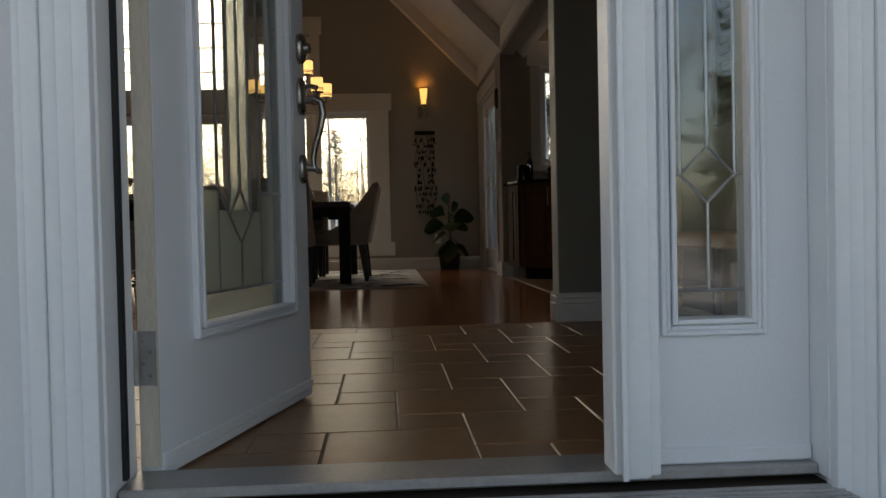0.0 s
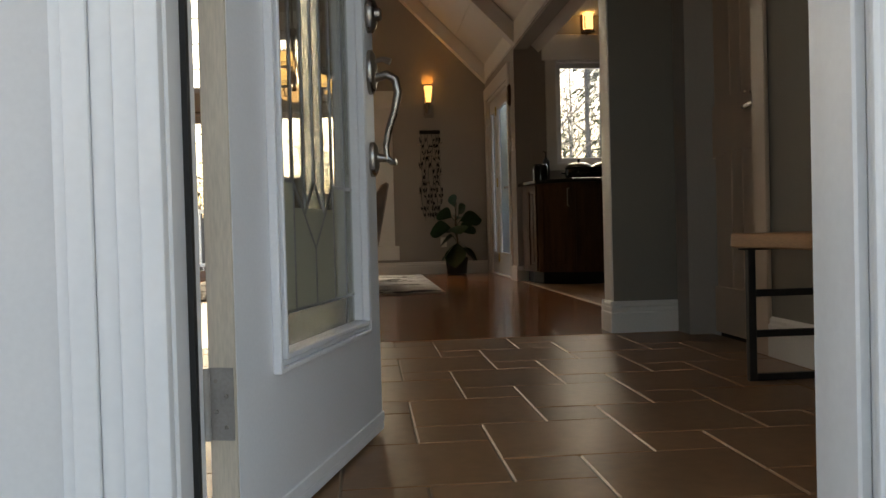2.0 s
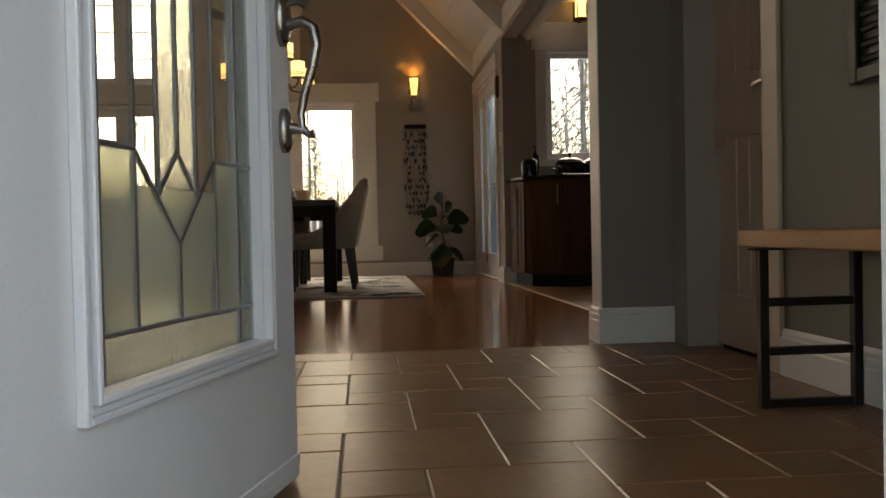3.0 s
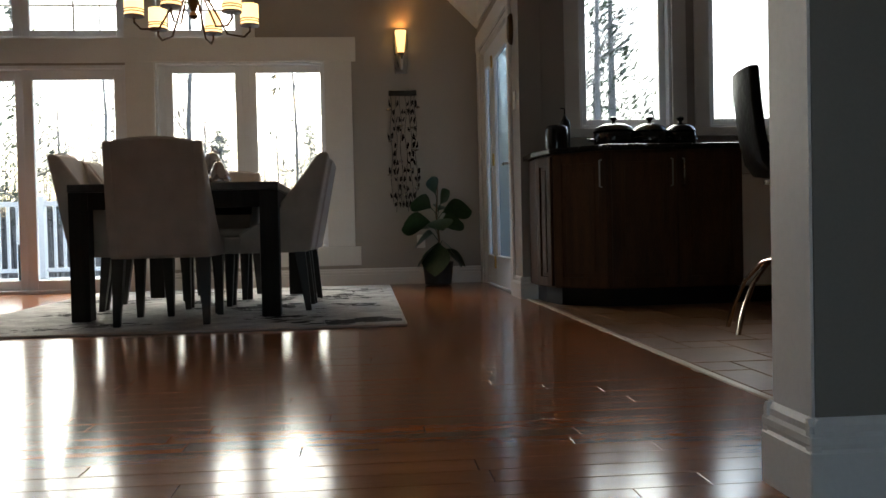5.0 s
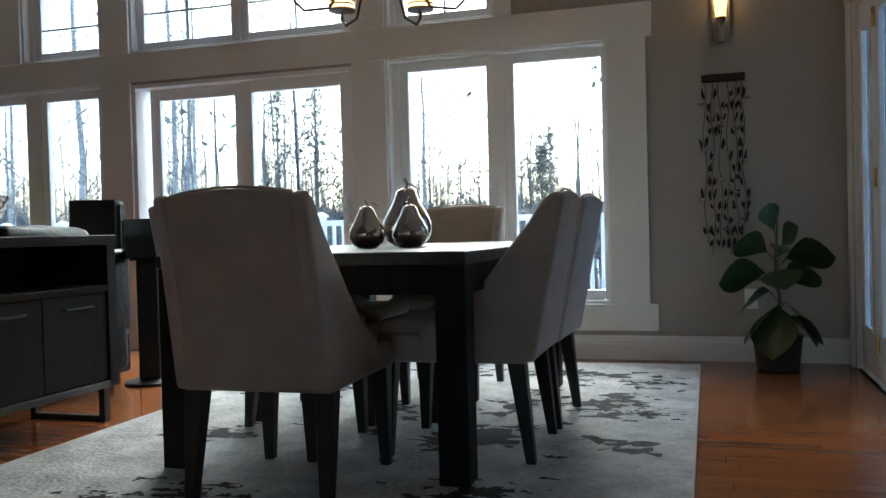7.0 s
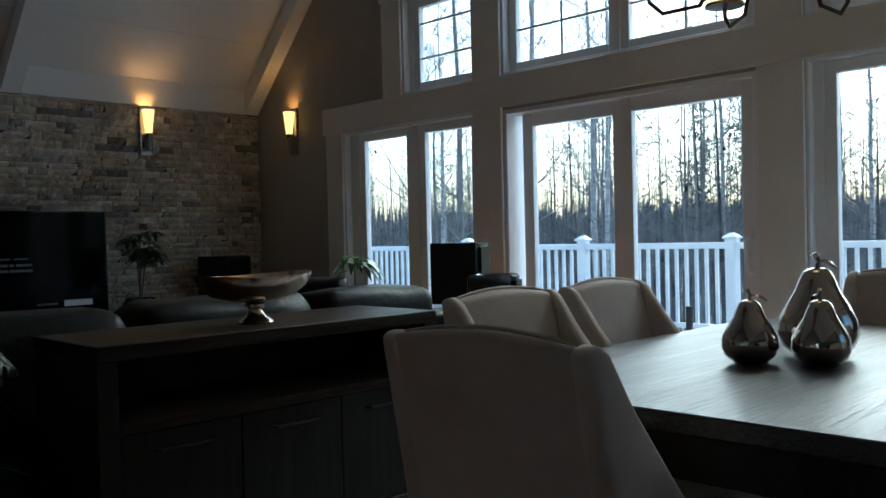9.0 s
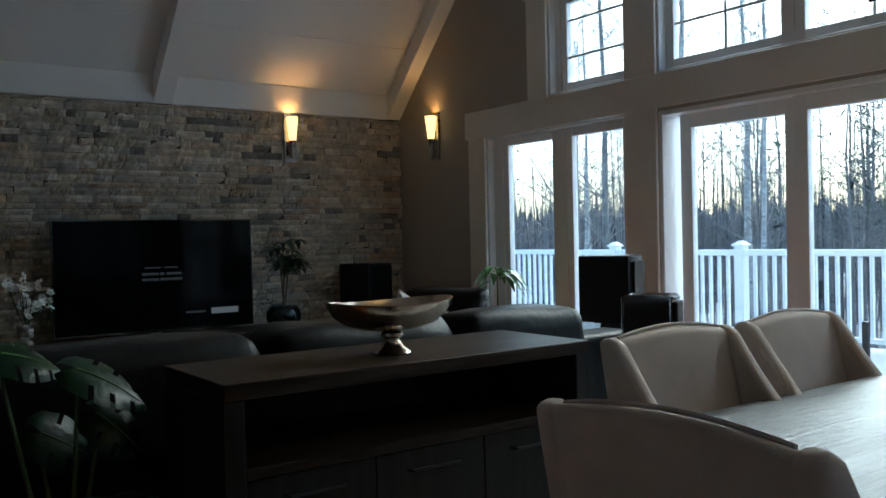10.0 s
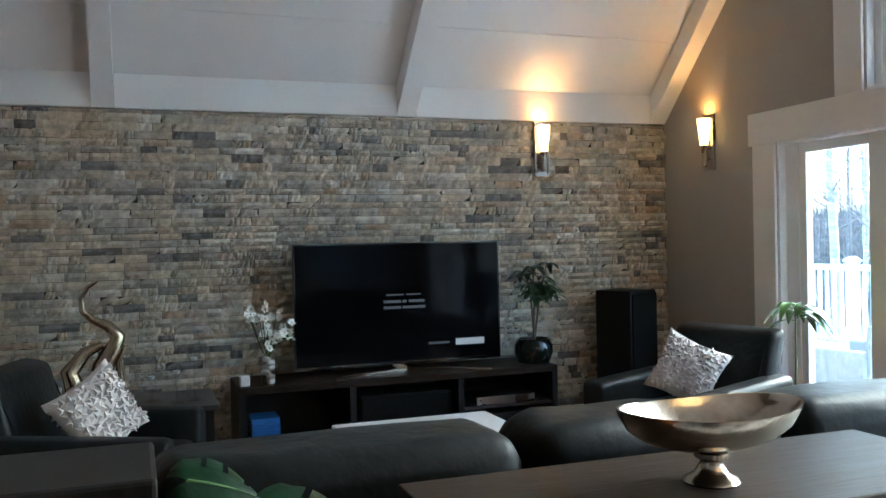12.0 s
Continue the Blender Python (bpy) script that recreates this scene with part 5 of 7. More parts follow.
panel_door(cab, (0.002, -0.31), (0.048, -0.52), 0.12, CT - 0.015, M_cab)
panel_door(cab, (0.056, -0.536), (0.324, -0.757), 0.12, CT - 0.015, M_cab, 1)
panel_door(cab, (0.340, -0.76), (0.728, -0.76), 0.12, CT - 0.015, M_cab, 1)
panel_door(cab, (0.734, -0.76), (1.126, -0.76), 0.12, CT - 0.015, M_cab, -1)
dw = thing("dishwasher", "pale panelled dishwasher beside the dark cabinet", "dishwasher", (2.135, 7.88, 0))
part("body", B((0, 0.595, -0.72, -0.001, 0.10, CT - 0.005), bevel=0.004), M_wall, dw)
part("door", B((0.005, 0.59, -0.745, -0.7205, 0.11, 0.77), bevel=0.006), M_trim, dw)
part("control_panel", B((0.005, 0.59, -0.745, -0.7205, 0.775, CT - 0.01), bevel=0.006), M_trim, dw)
part("toe_kick", B((0.0, 0.595, -0.66, -0.002, 0.0, 0.099)), M_black, dw)
wt = thing("worktop", "polished black granite worktop on the kitchen cabinets", "worktop", (1.0, 7.88, CT))
part("slab", prism(bmesh.new(), [(-0.04, -0.001), (-0.04, -0.31), (0.02, -0.55), (0.31, -0.80), (1.76, -0.80), (1.76, -0.001)], 0.0, 0.033, 0.006), M_granite, wt)
WT = CT + 0.0335


def casserole(x, y, r):
    c = thing("casserole_pot", "black glazed lidded pot on the granite worktop", "pot", (x, y, WT), random.uniform(0, 360), "row of lidded pots")
    bm = bmesh.new()
    lathe(bm, [(r * 0.74, 0), (r * 0.92, 0.012), (r * 1.02, 0.06), (r * 0.99, 0.105), (r * 0.94, 0.112)], 28)
    part("body", bm, M_ceramic, c, "", 50)
    bm = bmesh.new()
    lathe(bm, [(r * 0.98, 0.1125), (r * 1.02, 0.119), (r * 0.85, 0.146), (r * 0.5, 0.166), (r * 0.14, 0.172), (0.010, 0.184), (0.022, 0.194), (0.024, 0.206), (0.012, 0.214)], 28)
    part("lid", bm, M_ceramic, c, "", 50)
    for s in (-1, 1):
        bm = bmesh.new()
        tube(bm, [(s * r * 0.95, -0.03, 0.07), (s * (r + 0.03), -0.02, 0.075), (s * (r + 0.03), 0.02, 0.075), (s * r * 0.95, 0.03, 0.07)], 0.008, 6)
        part("handle", bm, M_ceramic, c, "", 50)


casserole(1.48, 7.52, 0.128)
casserole(1.72, 7.54, 0.112)
casserole(1.93, 7.56, 0.096)
kb = thing("canister", "black ceramic canister on the worktop corner", "canister", (1.12, 7.55, WT))
part("body", lathe(bmesh.new(), [(0.062, 0.0), (0.072, 0.006), (0.074, 0.13), (0.066, 0.155), (0.05, 0.165), (0.012, 0.168)], 24), M_ceramic, kb, "", 50)
sbt = thing("soap_bottle", "black pump bottle behind the canister on the worktop", "bottle", (1.20, 7.66, WT))
part("body", lathe(bmesh.new(), [(0.030, 0.0), (0.034, 0.005), (0.034, 0.20), (0.014, 0.225), (0.011, 0.24)], 18), M_black, sbt, "", 50)
bm = tube(bmesh.new(), [(0, 0, 0.241), (0, 0, 0.285), (-0.03, -0.01, 0.288)], [0.006, 0.006, 0.005], 8)
part("pump", bm, M_black, sbt, "", 40)


def bar_stool(at, turn):
    s = thing("bar_stool", "black leather swivel bar stool with chrome spider base", "bar stool", at, turn, "kitchen bar stools")
    bm = bmesh.new()
    prof = [(-0.20, 1.14), (-0.19, 1.0), (-0.175, 0.86), (-0.15, 0.74), (-0.09, 0.68), (0.0, 0.665), (0.12, 0.67), (0.20, 0.675)]
    rows, n = [], 6
    for i, (y, z) in enumerate(prof):
        t = 0.035
        dy, dz = (0.045, 0.0) if i < 3 else ((0.035, 0.03) if i < 5 else (0.0, 0.045))
        rows.append([[bm.verts.new((-0.20 + 0.4 * k / n, y + q * dy + 0.03 * abs(-1 + 2 * k / n) ** 2 * (i < 4), z + q * dz + 0.012 * abs(-1 + 2 * k / n) ** 2 * (i >= 4))) for k in range(n + 1)] for q in (0, 1)])
    for a, b in zip(rows, rows[1:]):
        for k in range(n):
            bm.faces.new((a[0][k], a[0][k + 1], b[0][k + 1], b[0][k]))
            bm.faces.new((a[1][k], b[1][k], b[1][k + 1], a[1][k + 1]))
        bm.faces.new((a[0][0], b[0][0], b[1][0], a[1][0]))
        bm.faces.new((a[0][n], a[1][n], b[1][n], b[0][n]))
    for r in (rows[0], rows[-1]):
        for k in range(n):
            bm.faces.new((r[0][k], r[1][k], r[1][k + 1], r[0][k + 1]))
    bmesh.ops.recalc_face_normals(bm, faces=bm.faces)
    sharp = [e for e in bm.edges if len(e.link_faces) == 2 and e.calc_face_angle(0) > 1.0]
    bmesh.ops.bevel(bm, geom=sharp, offset=0.012, segments=2, profile=0.5, affect="EDGES")
    part("seat_shell", bm, M_leather, s, "black leather one-piece seat and back", 50)
    bm = bmesh.new()
    tube(bm, [(0, 0, 0.30), (0, 0, 0.50)], 0.026, 14)
    tube(bm, [(0, 0, 0.50), (0, 0, 0.65)], 0.018, 14)
    lathe(bm, [(0.08, 0.645), (0.08, 0.664)], 16)
    part("column", bm, M_silver, s, "chrome column", 40)
    for k in range(5):
        a = k * 2 * math.pi / 5 + 0.3
        bm = bmesh.new()
        tube(bm, [(r * math.cos(a), r * math.sin(a), z) for r, z in ((0.0, 0.32), (0.10, 0.30), (0.18, 0.22), (0.24, 0.10), (0.27, 0.0))], 0.011, 8)
        part("foot", bm, M_silver, s, "curved chrome foot", 40)
    bm = bmesh.new()
    tube(bm, [(0.02, 0.02, 0.63), (0.08, 0.05, 0.60), (0.10, 0.06, 0.56)], [0.006, 0.006, 0.012], 6)
    part("lift_lever", bm, M_black, s, "", 40)
    return s


bar_stool((1.73, 5.82, 0.0), -105)
bar_stool((1.86, 5.05, 0.0), -100)
pb = thing("breakfast_counter", "kitchen counter with black granite top behind the stools", "counter", (2.35, 5.6, 0))
part("body", B((0.0, 0.6, -1.4, 0.9, 0.0, 1.0), bevel=0.003), M_cab, pb)
part("top", B((-0.18, 0.65, -1.45, 0.95, 1.001, 1.035), bevel=0.006), M_granite, pb)

# ---- hall bench ----
bn = thing("hall_bench", "wooden hall bench with black square metal legs on the tiles", "bench", (0.825, 1.70, 0))
part("seat", B((-0.13, 0.165, -0.72, 0.645, 0.425, 0.472), bevel=0.004), M_benchwood, bn, "honey-coloured wooden bench seat")
for y in (-0.0, 0.50):
    y = 0.50 if y else -0.50
    bm = bmesh.new()
    w = 0.0125
    for x in (-0.13, 0.13):
        box(bm, x - w, x + w, y - w, y + w, 0.0, 0.4245, 0.002)
    for z in (0.001, 0.14, 0.27):
        box(bm, -0.13 + w, 0.13 - w, y - w + 0.001, y + w - 0.001, z, z + 0.022, 0.002)
    box(bm, -0.16, 0.16, y - 0.02, y + 0.02, 0.419, 0.4245)
    part("leg_frame", bm, M_iron, bn, "black metal ladder leg")

# ---- console table behind the sofa ----
cn = thing("console_table", "dark espresso console table with open shelf and drawers behind the sofa", "console table", (-2.72, 7.185, 0))
CH = 0.86
part("top", B((-0.24, 0.24, -0.66, 0.66, CH - 0.045, CH), bevel=0.003), M_console, cn, "grained espresso top")
for y in (-0.63, 0.63):
    part("side_panel", B((-0.235, 0.235, y - 0.03, y + 0.03, 0.16, CH - 0.0455), bevel=0.003), M_espresso_shaded, cn)
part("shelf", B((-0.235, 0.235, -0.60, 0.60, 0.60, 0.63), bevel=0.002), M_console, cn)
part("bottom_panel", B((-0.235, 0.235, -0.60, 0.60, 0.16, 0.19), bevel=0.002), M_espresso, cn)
part("lower_back", B((-0.235, -0.215, -0.60, 0.60, 0.1905, 0.5995)), M_espresso_shaded, cn)
part("back_panel", B((-0.228, -0.218, -0.60, 0.60, 0.631, CH - 0.046)), M_espresso_shaded, cn)
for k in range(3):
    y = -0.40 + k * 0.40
    d = part("drawer", B((0.20, 0.225, y - 0.198, y + 0.198, 0.195, 0.598), (-0.20, 0.199, y - 0.19, y + 0.19, 0.20, 0.59), bevel=0.002), M_espresso_shaded, cn)
    bm = bmesh.new()
    tube(bm, [(0.226, y - 0.09, 0.54), (0.25, y - 0.085, 0.54), (0.25, y + 0.085, 0.54), (0.226, y + 0.09, 0.54)], 0.005, 6)
    part("handle", bm, M_black, d, "dark bar handle", 40)
for y in (-0.60, 0.60):
    bm = B((-0.21, -0.18, y - 0.02, y + 0.02, 0.0, 0.1595), (0.18, 0.21, y - 0.02, y + 0.02, 0.0, 0.1595), (-0.18, 0.18, y - 0.02, y + 0.02, 0.0, 0.025))
    part("sled_leg", bm, M_iron, cn)

bowl = thing("pedestal_bowl", "hammered silver oval pedestal bowl on the console table", "bowl", (-2.69, 7.17, CH), 0)
bm = bmesh.new()
lathe(bm, [(0.064, 0.0), (0.067, 0.005), (0.060, 0.014), (0.040, 0.026), (0.027, 0.052), (0.028, 0.060), (0.040, 0.066), (0.040, 0.078), (0.03, 0.084)], 32)
part("foot", bm, M_silver, bowl, "turned silver foot", 40)
bm = bmesh.new()
prof = [(0.02, 0.084), (0.10, 0.092), (0.17, 0.112), (0.215, 0.142), (0.238, 0.175), (0.242, 0.188), (0.234, 0.188), (0.225, 0.172), (0.20, 0.142), (0.15, 0.116), (0.08, 0.100), (0.01, 0.096)]
lathe(bm, prof, 48, (0, 0, 0), 0.62, 1.0)
for v in bm.verts:
    if v.co.z > 0.12:
        v.co.z += 0.016 * (v.co.y / 0.24) ** 2 * (v.co.z - 0.12) / 0.07
part("bowl", bm, M_silver, bowl, "hammered silver bowl with a bright inside", 60)
bowl.scale = (0.93, 0.93, 0.86)


# ---- sofa and armchairs ----
def cushion(parent, name, b, mt=M_leather, bev=0.06, puff=0.012):
    bm = B(b, bevel=bev, seg=4)
    bmesh.ops.subdivide_edges(bm, edges=[e for e in bm.edges if e.calc_length() > 0.25], cuts=3, use_grid_fill=True)
    for v in bm.verts:
        v.co += Vector((1, 1, 1)) * puff * noise.noise(v.co * 8 + Vector((b[0] * 5, b[2] * 3, 0)))
    return part(name, bm, mt, parent, "", 70)


sofa = thing("leather_sofa", "dark grey leather sofa facing the television", "sofa", (-3.50, 7.35, 0))
part("base", B((-0.50, 0.40, -1.40, 1.40, 0.06, 0.30), bevel=0.02, seg=2), M_leather, sofa)
part("back_frame", B((0.22, 0.42, -1.38, 1.40, 0.30, 0.78), bevel=0.04, seg=3), M_leather, sofa, "", 60)
for a, b in ((-1.36, -0.44), (-0.42, 0.40), (0.42, 1.10)):
    cushion(sofa, "back_cushion", (0.10, 0.43, a, b, 0.48, 0.918), bev=0.09, puff=0.02)
    cushion(sofa, "seat_cushion", (-0.50, 0.16, a, b, 0.28, 0.46))
for y in (-1.50, 1.26):
    cushion(sofa, "arm", (-0.50, 0.42, y - 0.12, y + 0.12, 0.06, 0.68), bev=0.07)
for x in (-0.42, 0.34):
    for y in (-1.3, 1.3):
        part("foot", B((x - 0.03, x + 0.03, y - 0.03, y + 0.03, 0.0, 0.0595)), M_leg, sofa)


def armchair(at, turn):
    s = thing("leather_armchair", "black leather armchair with a ruffled cushion on its seat", "armchair", at, turn, "leather armchairs")
    part("base", B((-0.36, 0.36, -0.38, 0.36, 0.08, 0.28), bevel=0.02, seg=2), M_leather, s)
    bm = bmesh.new()
    hexa(bm, [(-0.33, -0.40, 0.28), (0.33, -0.40, 0.28), (0.33, -0.20, 0.28), (-0.33, -0.20, 0.28)], [(-0.35, -0.52, 0.86), (0.35, -0.52, 0.86), (0.35, -0.36, 0.84), (-0.35, -0.36, 0.84)], 0.045, 3)
    part("backrest", bm, M_leather, s, "", 60)
    cushion(s, "seat_cushion", (-0.27, 0.27, -0.22, 0.38, 0.26, 0.43), bev=0.05)
    for x in (-0.36, 0.36):
        bm = bmesh.new()
        hexa(bm, [(x - 0.08, -0.42, 0.08), (x + 0.08, -0.42, 0.08), (x + 0.08, 0.40, 0.08), (x - 0.08, 0.40, 0.08)], [(x - 0.08, -0.44, 0.60), (x + 0.08, -0.44, 0.60), (x + 0.08, 0.40, 0.56), (x - 0.08, 0.40, 0.56)], 0.04, 3)
        part("arm", bm, M_leather, s, "", 60)
    for x in (-0.3, 0.3):
        for y in (-0.32, 0.30):
            part("foot", B((x - 0.025, x + 0.025, y - 0.025, y + 0.025, 0, 0.0795)), M_leg, s)
    for s2 in (-1, 1):
        part("welt", tube(bmesh.new(), [(s2 * 0.30, -0.22, 0.45), (s2 * 0.315, -0.37, 0.82)], 0.004, 5), M_leather, s)
    return s


armchair((-5.32, 8.96, 0), 197)
armchair((-5.50, 5.82, 0), -15)


def ruffled_pillow(at, m):
    p = thing("throw_pillow", "off-white throw pillow with folded ruffle pattern on the armchair", "pillow", at, 0, "ruffled pillows")
    p.matrix_world = m
    bm = bmesh.new()
    n = 16

    def skin(u, w, side):
        """A plump cover with pinched corners and a soft crumple."""
        k = 1 - 0.13 * (1 - u * u) * w * w - 0.13 * (1 - w * w) * u * u
        y = side * 0.075 * ((1 - u ** 4) * (1 - w ** 4)) ** 0.55
        q = noise.noise(Vector((u * 2.1, w * 2.1, side * 3 + at[1]))) * 0.012
        return Vector((0.192 * u * (1 - 0.13 * (1 - w * w) * u * u), y + side * q, 0.188 * w * k))

    for side in (-1, 1):
        g = [[bm.verts.new(skin(-1 + 2 * i / n, -1 + 2 * k / n, side)) for k in range(n + 1)] for i in range(n + 1)]
        for i in range(n):
            for k in range(n):
                bm.faces.new((g[i][k], g[i + 1][k], g[i + 1][k + 1], g[i][k + 1]))
    bmesh.ops.remove_doubles(bm, verts=bm.verts, dist=2e-3)
    part("cover", bm, M_pillow, p, "", 60)
    bm = bmesh.new()
    n = 12
    for i in range(n):
        for k in range(n):
            for side in (-1, 1):
                u, w = -0.86 + 1.72 * i / (n - 1) + random.uniform(-0.04, 0.04), -0.86 + 1.72 * k / (n - 1) + random.uniform(-0.04, 0.04)
                c = skin(u, w, side)
                a, s = random.uniform(0, 6.28), random.uniform(0.017, 0.026)
                vs = [bm.verts.new(c + Vector((s * math.cos(a + q * 2.094), side * 0.002, s * math.sin(a + q * 2.094)))) for q in range(3)]
                t = bm.verts.new(c + Vector((random.uniform(-0.012, 0.012), side * random.uniform(0.012, 0.026), random.uniform(-0.012, 0.012))))
                for q in range(3):
                    bm.faces.new((vs[q], vs[(q + 1) % 3], t))
    part("ruffle_pattern", bm, M_pillow, p)["kind"] = "stuff"
    return p


random.seed(8)
ruffled_pillow((0, 0, 0), pose(-5.28, 8.96, 0.63, 18, -24, 224))
ruffled_pillow((0, 1.7, 0), pose(-5.40, 5.80, 0.635, 18, 26, -50))

# coffee table
ct = thing("coffee_table", "low white coffee table between sofa and television", "coffee table", (-5.0, 7.41, 0))
part("top", B((-0.68, 0.30, -0.45, 0.45, 0.37, 0.42), bevel=0.004), M_whitewood, ct)
for x in (-0.63, 0.25):
    for y in (-0.40, 0.40):
        part("leg", B((x - 0.03, x + 0.03, y - 0.03, y + 0.03, 0.0, 0.3695)), M_whitewood, ct)

# ---- television wall ----
ts = thing("tv_stand", "dark wooden media stand with open shelves before the stone wall", "tv stand", (-6.56, 7.60, 0))
part("top", B((-0.24, 0.24, -1.06, 1.06, 0.505, 0.55), bevel=0.003), M_console, ts)
part("bottom", B((-0.24, 0.24, -1.06, 1.06, 0.06, 0.10), bevel=0.003), M_espresso, ts)
part("plinth", B((-0.20, 0.18, -1.0, 1.0, 0.0, 0.0595)), M_black, ts)
for y in (-1.04, -0.36, 0.36, 1.04):
    part("divider", B((-0.235, 0.235, y - 0.02, y + 0.02, 0.1005, 0.5045)), M_espresso_shaded, ts)
part("back_panel", B((-0.238, -0.228, -1.02, 1.02, 0.1005, 0.5045)), M_black, ts)
part("shelf", B((-0.22, 0.22, 0.381, 1.019, 0.29, 0.31)), M_espresso, ts)
cs2 = thing("centre_speaker", "dark cloth-fronted centre speaker in the media stand", "speaker", (-6.52, 7.60, 0.101))
part("cabinet", B((-0.15, 0.15, -0.31, 0.31, 0.0, 0.33), bevel=0.006), M_black, cs2)
part("grille", B((0.1505, 0.162, -0.30, 0.30, 0.01, 0.32), bevel=0.004), M_cloth, cs2)
pl = thing("media_player", "silver-fronted disc player on the media stand shelf", "media player", (-6.50, 8.30, 0.3105))
part("case", B((-0.14, 0.14, -0.22, 0.22, 0.0, 0.055), bevel=0.004), M_black, pl)
part("front", B((0.1405, 0.147, -0.22, 0.22, 0.002, 0.053), bevel=0.002), M_nickel, pl)
rc = thing("receiver", "black receiver in the media stand", "receiver", (-6.50, 8.30, 0.1015))
part("case", B((-0.16, 0.15, -0.23, 0.23, 0.0, 0.15), bevel=0.004), M_black, rc)
part("knob", tube(bmesh.new(), [(0.151, 0.16, 0.09), (0.165, 0.16, 0.09)], 0.02, 14), M_nickel, rc)
rc2 = thing("game_console", "black flat set-top box in the media stand", "set-top box", (-6.50, 6.98, 0.1015))
part("case", B((-0.14, 0.14, -0.15, 0.22, 0.0, 0.07), bevel=0.006), M_black, rc2)
for k in range(7):
    bk = thing("book", "blue-spined book lying in the media stand", "book", (-6.46, 6.70, 0.103 + k * 0.036), 0, "stack of blue books")
    part("cover", B((-0.10, 0.12, -0.085, 0.085, 0.0, 0.003), (-0.10, 0.12, -0.085, 0.085, 0.030, 0.033), (0.117, 0.12, -0.085, 0.085, 0.0031, 0.0299)), M_blue if k else M_paper, bk)
    part("pages", B((-0.098, 0.1165, -0.082, 0.082, 0.0031, 0.0299)), M_paper, bk)

tv = thing("television", "large black flat-screen television on a silver curved foot", "television", (-6.60, 7.645, 0.551))
part("housing", B((-0.045, -0.006, -0.715, 0.715, 0.04, 0.845), bevel=0.006), M_black, tv)
part("screen", B((-0.0055, 0.0, -0.706, 0.706, 0.055, 0.836)), M_screen, tv)
bm = bmesh.new()
for q in ((-0.716, -0.7065, 0.039, 0.846), (0.7065, 0.716, 0.039, 0.846), (-0.7065, 0.7065, 0.039, 0.0545), (-0.7065, 0.7065, 0.8365, 0.846)):
    box(bm, -0.006, 0.004, *q, 0.001)
part("bezel", bm, M_gloss, tv)
bm = bmesh.new()
pts = [(0.34, -0.52), (0.20, -0.30), (0.12, -0.10), (0.10, 0.0), (0.12, 0.10), (0.20, 0.30), (0.34, 0.52)]
for (a, b), (c, d) in zip(pts, pts[1:]):
    hexa(bm, [(a, b, 0.0), (a + 0.03, b, 0.0), (c + 0.03, d, 0.0), (c, d, 0.0)], [(a, b, 0.014), (a + 0.03, b, 0.014), (c + 0.03, d, 0.014), (c, d, 0.014)])
box(bm, -0.03, 0.10, -0.04, 0.04, 0.0, 0.012)
box(bm, -0.03, 0.0, -0.05, 0.05, 0.0121, 0.0545)
for v in bm.verts:
    v.co.x -= 0.06
part("stand_foot", bm, M_silver, tv, "silver curved stand foot")

tp = thing("tall_speaker", "tall black floor-standing speaker in the stone corner", "speaker", (-6.55, 9.35, 0), 20)
part("cabinet", B((-0.17, 0.15, -0.15, 0.15, 0.0, 1.02), bevel=0.012, seg=2), M_black, tp, "", 40)
part("grille", B((0.1505, 0.165, -0.14, 0.14, 0.10, 1.0), bevel=0.006), M_cloth, tp)
tp2 = thing("tall_speaker", "tall black floor-standing speaker beside the stone wall", "speaker", (-6.50, 4.98, 0), -10)
part("cabinet", B((-0.17, 0.15, -0.15, 0.15, 0.0, 1.02), bevel=0.012, seg=2), M_black, tp2, "", 40)
part("grille", B((0.1505, 0.165, -0.14, 0.14, 0.10, 1.0), bevel=0.006), M_cloth, tp2)


def dipole(name, at, turn, w, d, h, stand, label, mt):
    s = thing(name, label, "speaker", at, turn, "speakers on stands")
    bm = bmesh.new()
    n = 10
    lo, hi = [], []
    for k in range(n + 1):
        u = -1 + 2 * k / n
        lo.append((u * w / 2, -d / 2 - 0.03 * (1 - u * u)))
    pts = lo + [(w / 2, d / 2 - 0.02), (w / 2 - 0.03, d / 2), (-w / 2 + 0.03, d / 2), (-w / 2, d / 2 - 0.02)]
    a = [bm.verts.new((x, y, stand)) for x, y in pts]
    b = [bm.verts.new((x, y, stand + h - 0.02 * (1 - (2 * x / w) ** 2))) for x, y in pts]
    bm.faces.new(a[::-1]), bm.faces.new(b)
    for i in range(len(pts)):
        j = (i + 1) % len(pts)
        bm.faces.new((a[i], a[j], b[j], b[i]))
    part("cabinet", bm, mt, s, "", 40)
    part("grille", B((-w / 2 + 0.015, w / 2 - 0.015, d / 2 + 0.0005, d / 2 + 0.012, stand + 0.015, stand + h - 0.03), bevel=0.004), M_cloth, s)
    part("column", B((-0.055, 0.055, -0.06, 0.06, 0.028, stand - 0.0125), bevel=0.01, seg=2), M_black, s)
    part("top_plate", B((-0.09, 0.09, -0.09, 0.09, stand - 0.012, stand - 0.0005), bevel=0.003), M_black, s)
    bm = bmesh.new()
    lathe(bm, [(0.15, 0.0), (0.155, 0.006), (0.15, 0.014), (0.07, 0.0275)], 28, (0, 0, 0), 1.1, 0.95)
    part("base_plate", bm, M_black, s, "", 40)
    return s


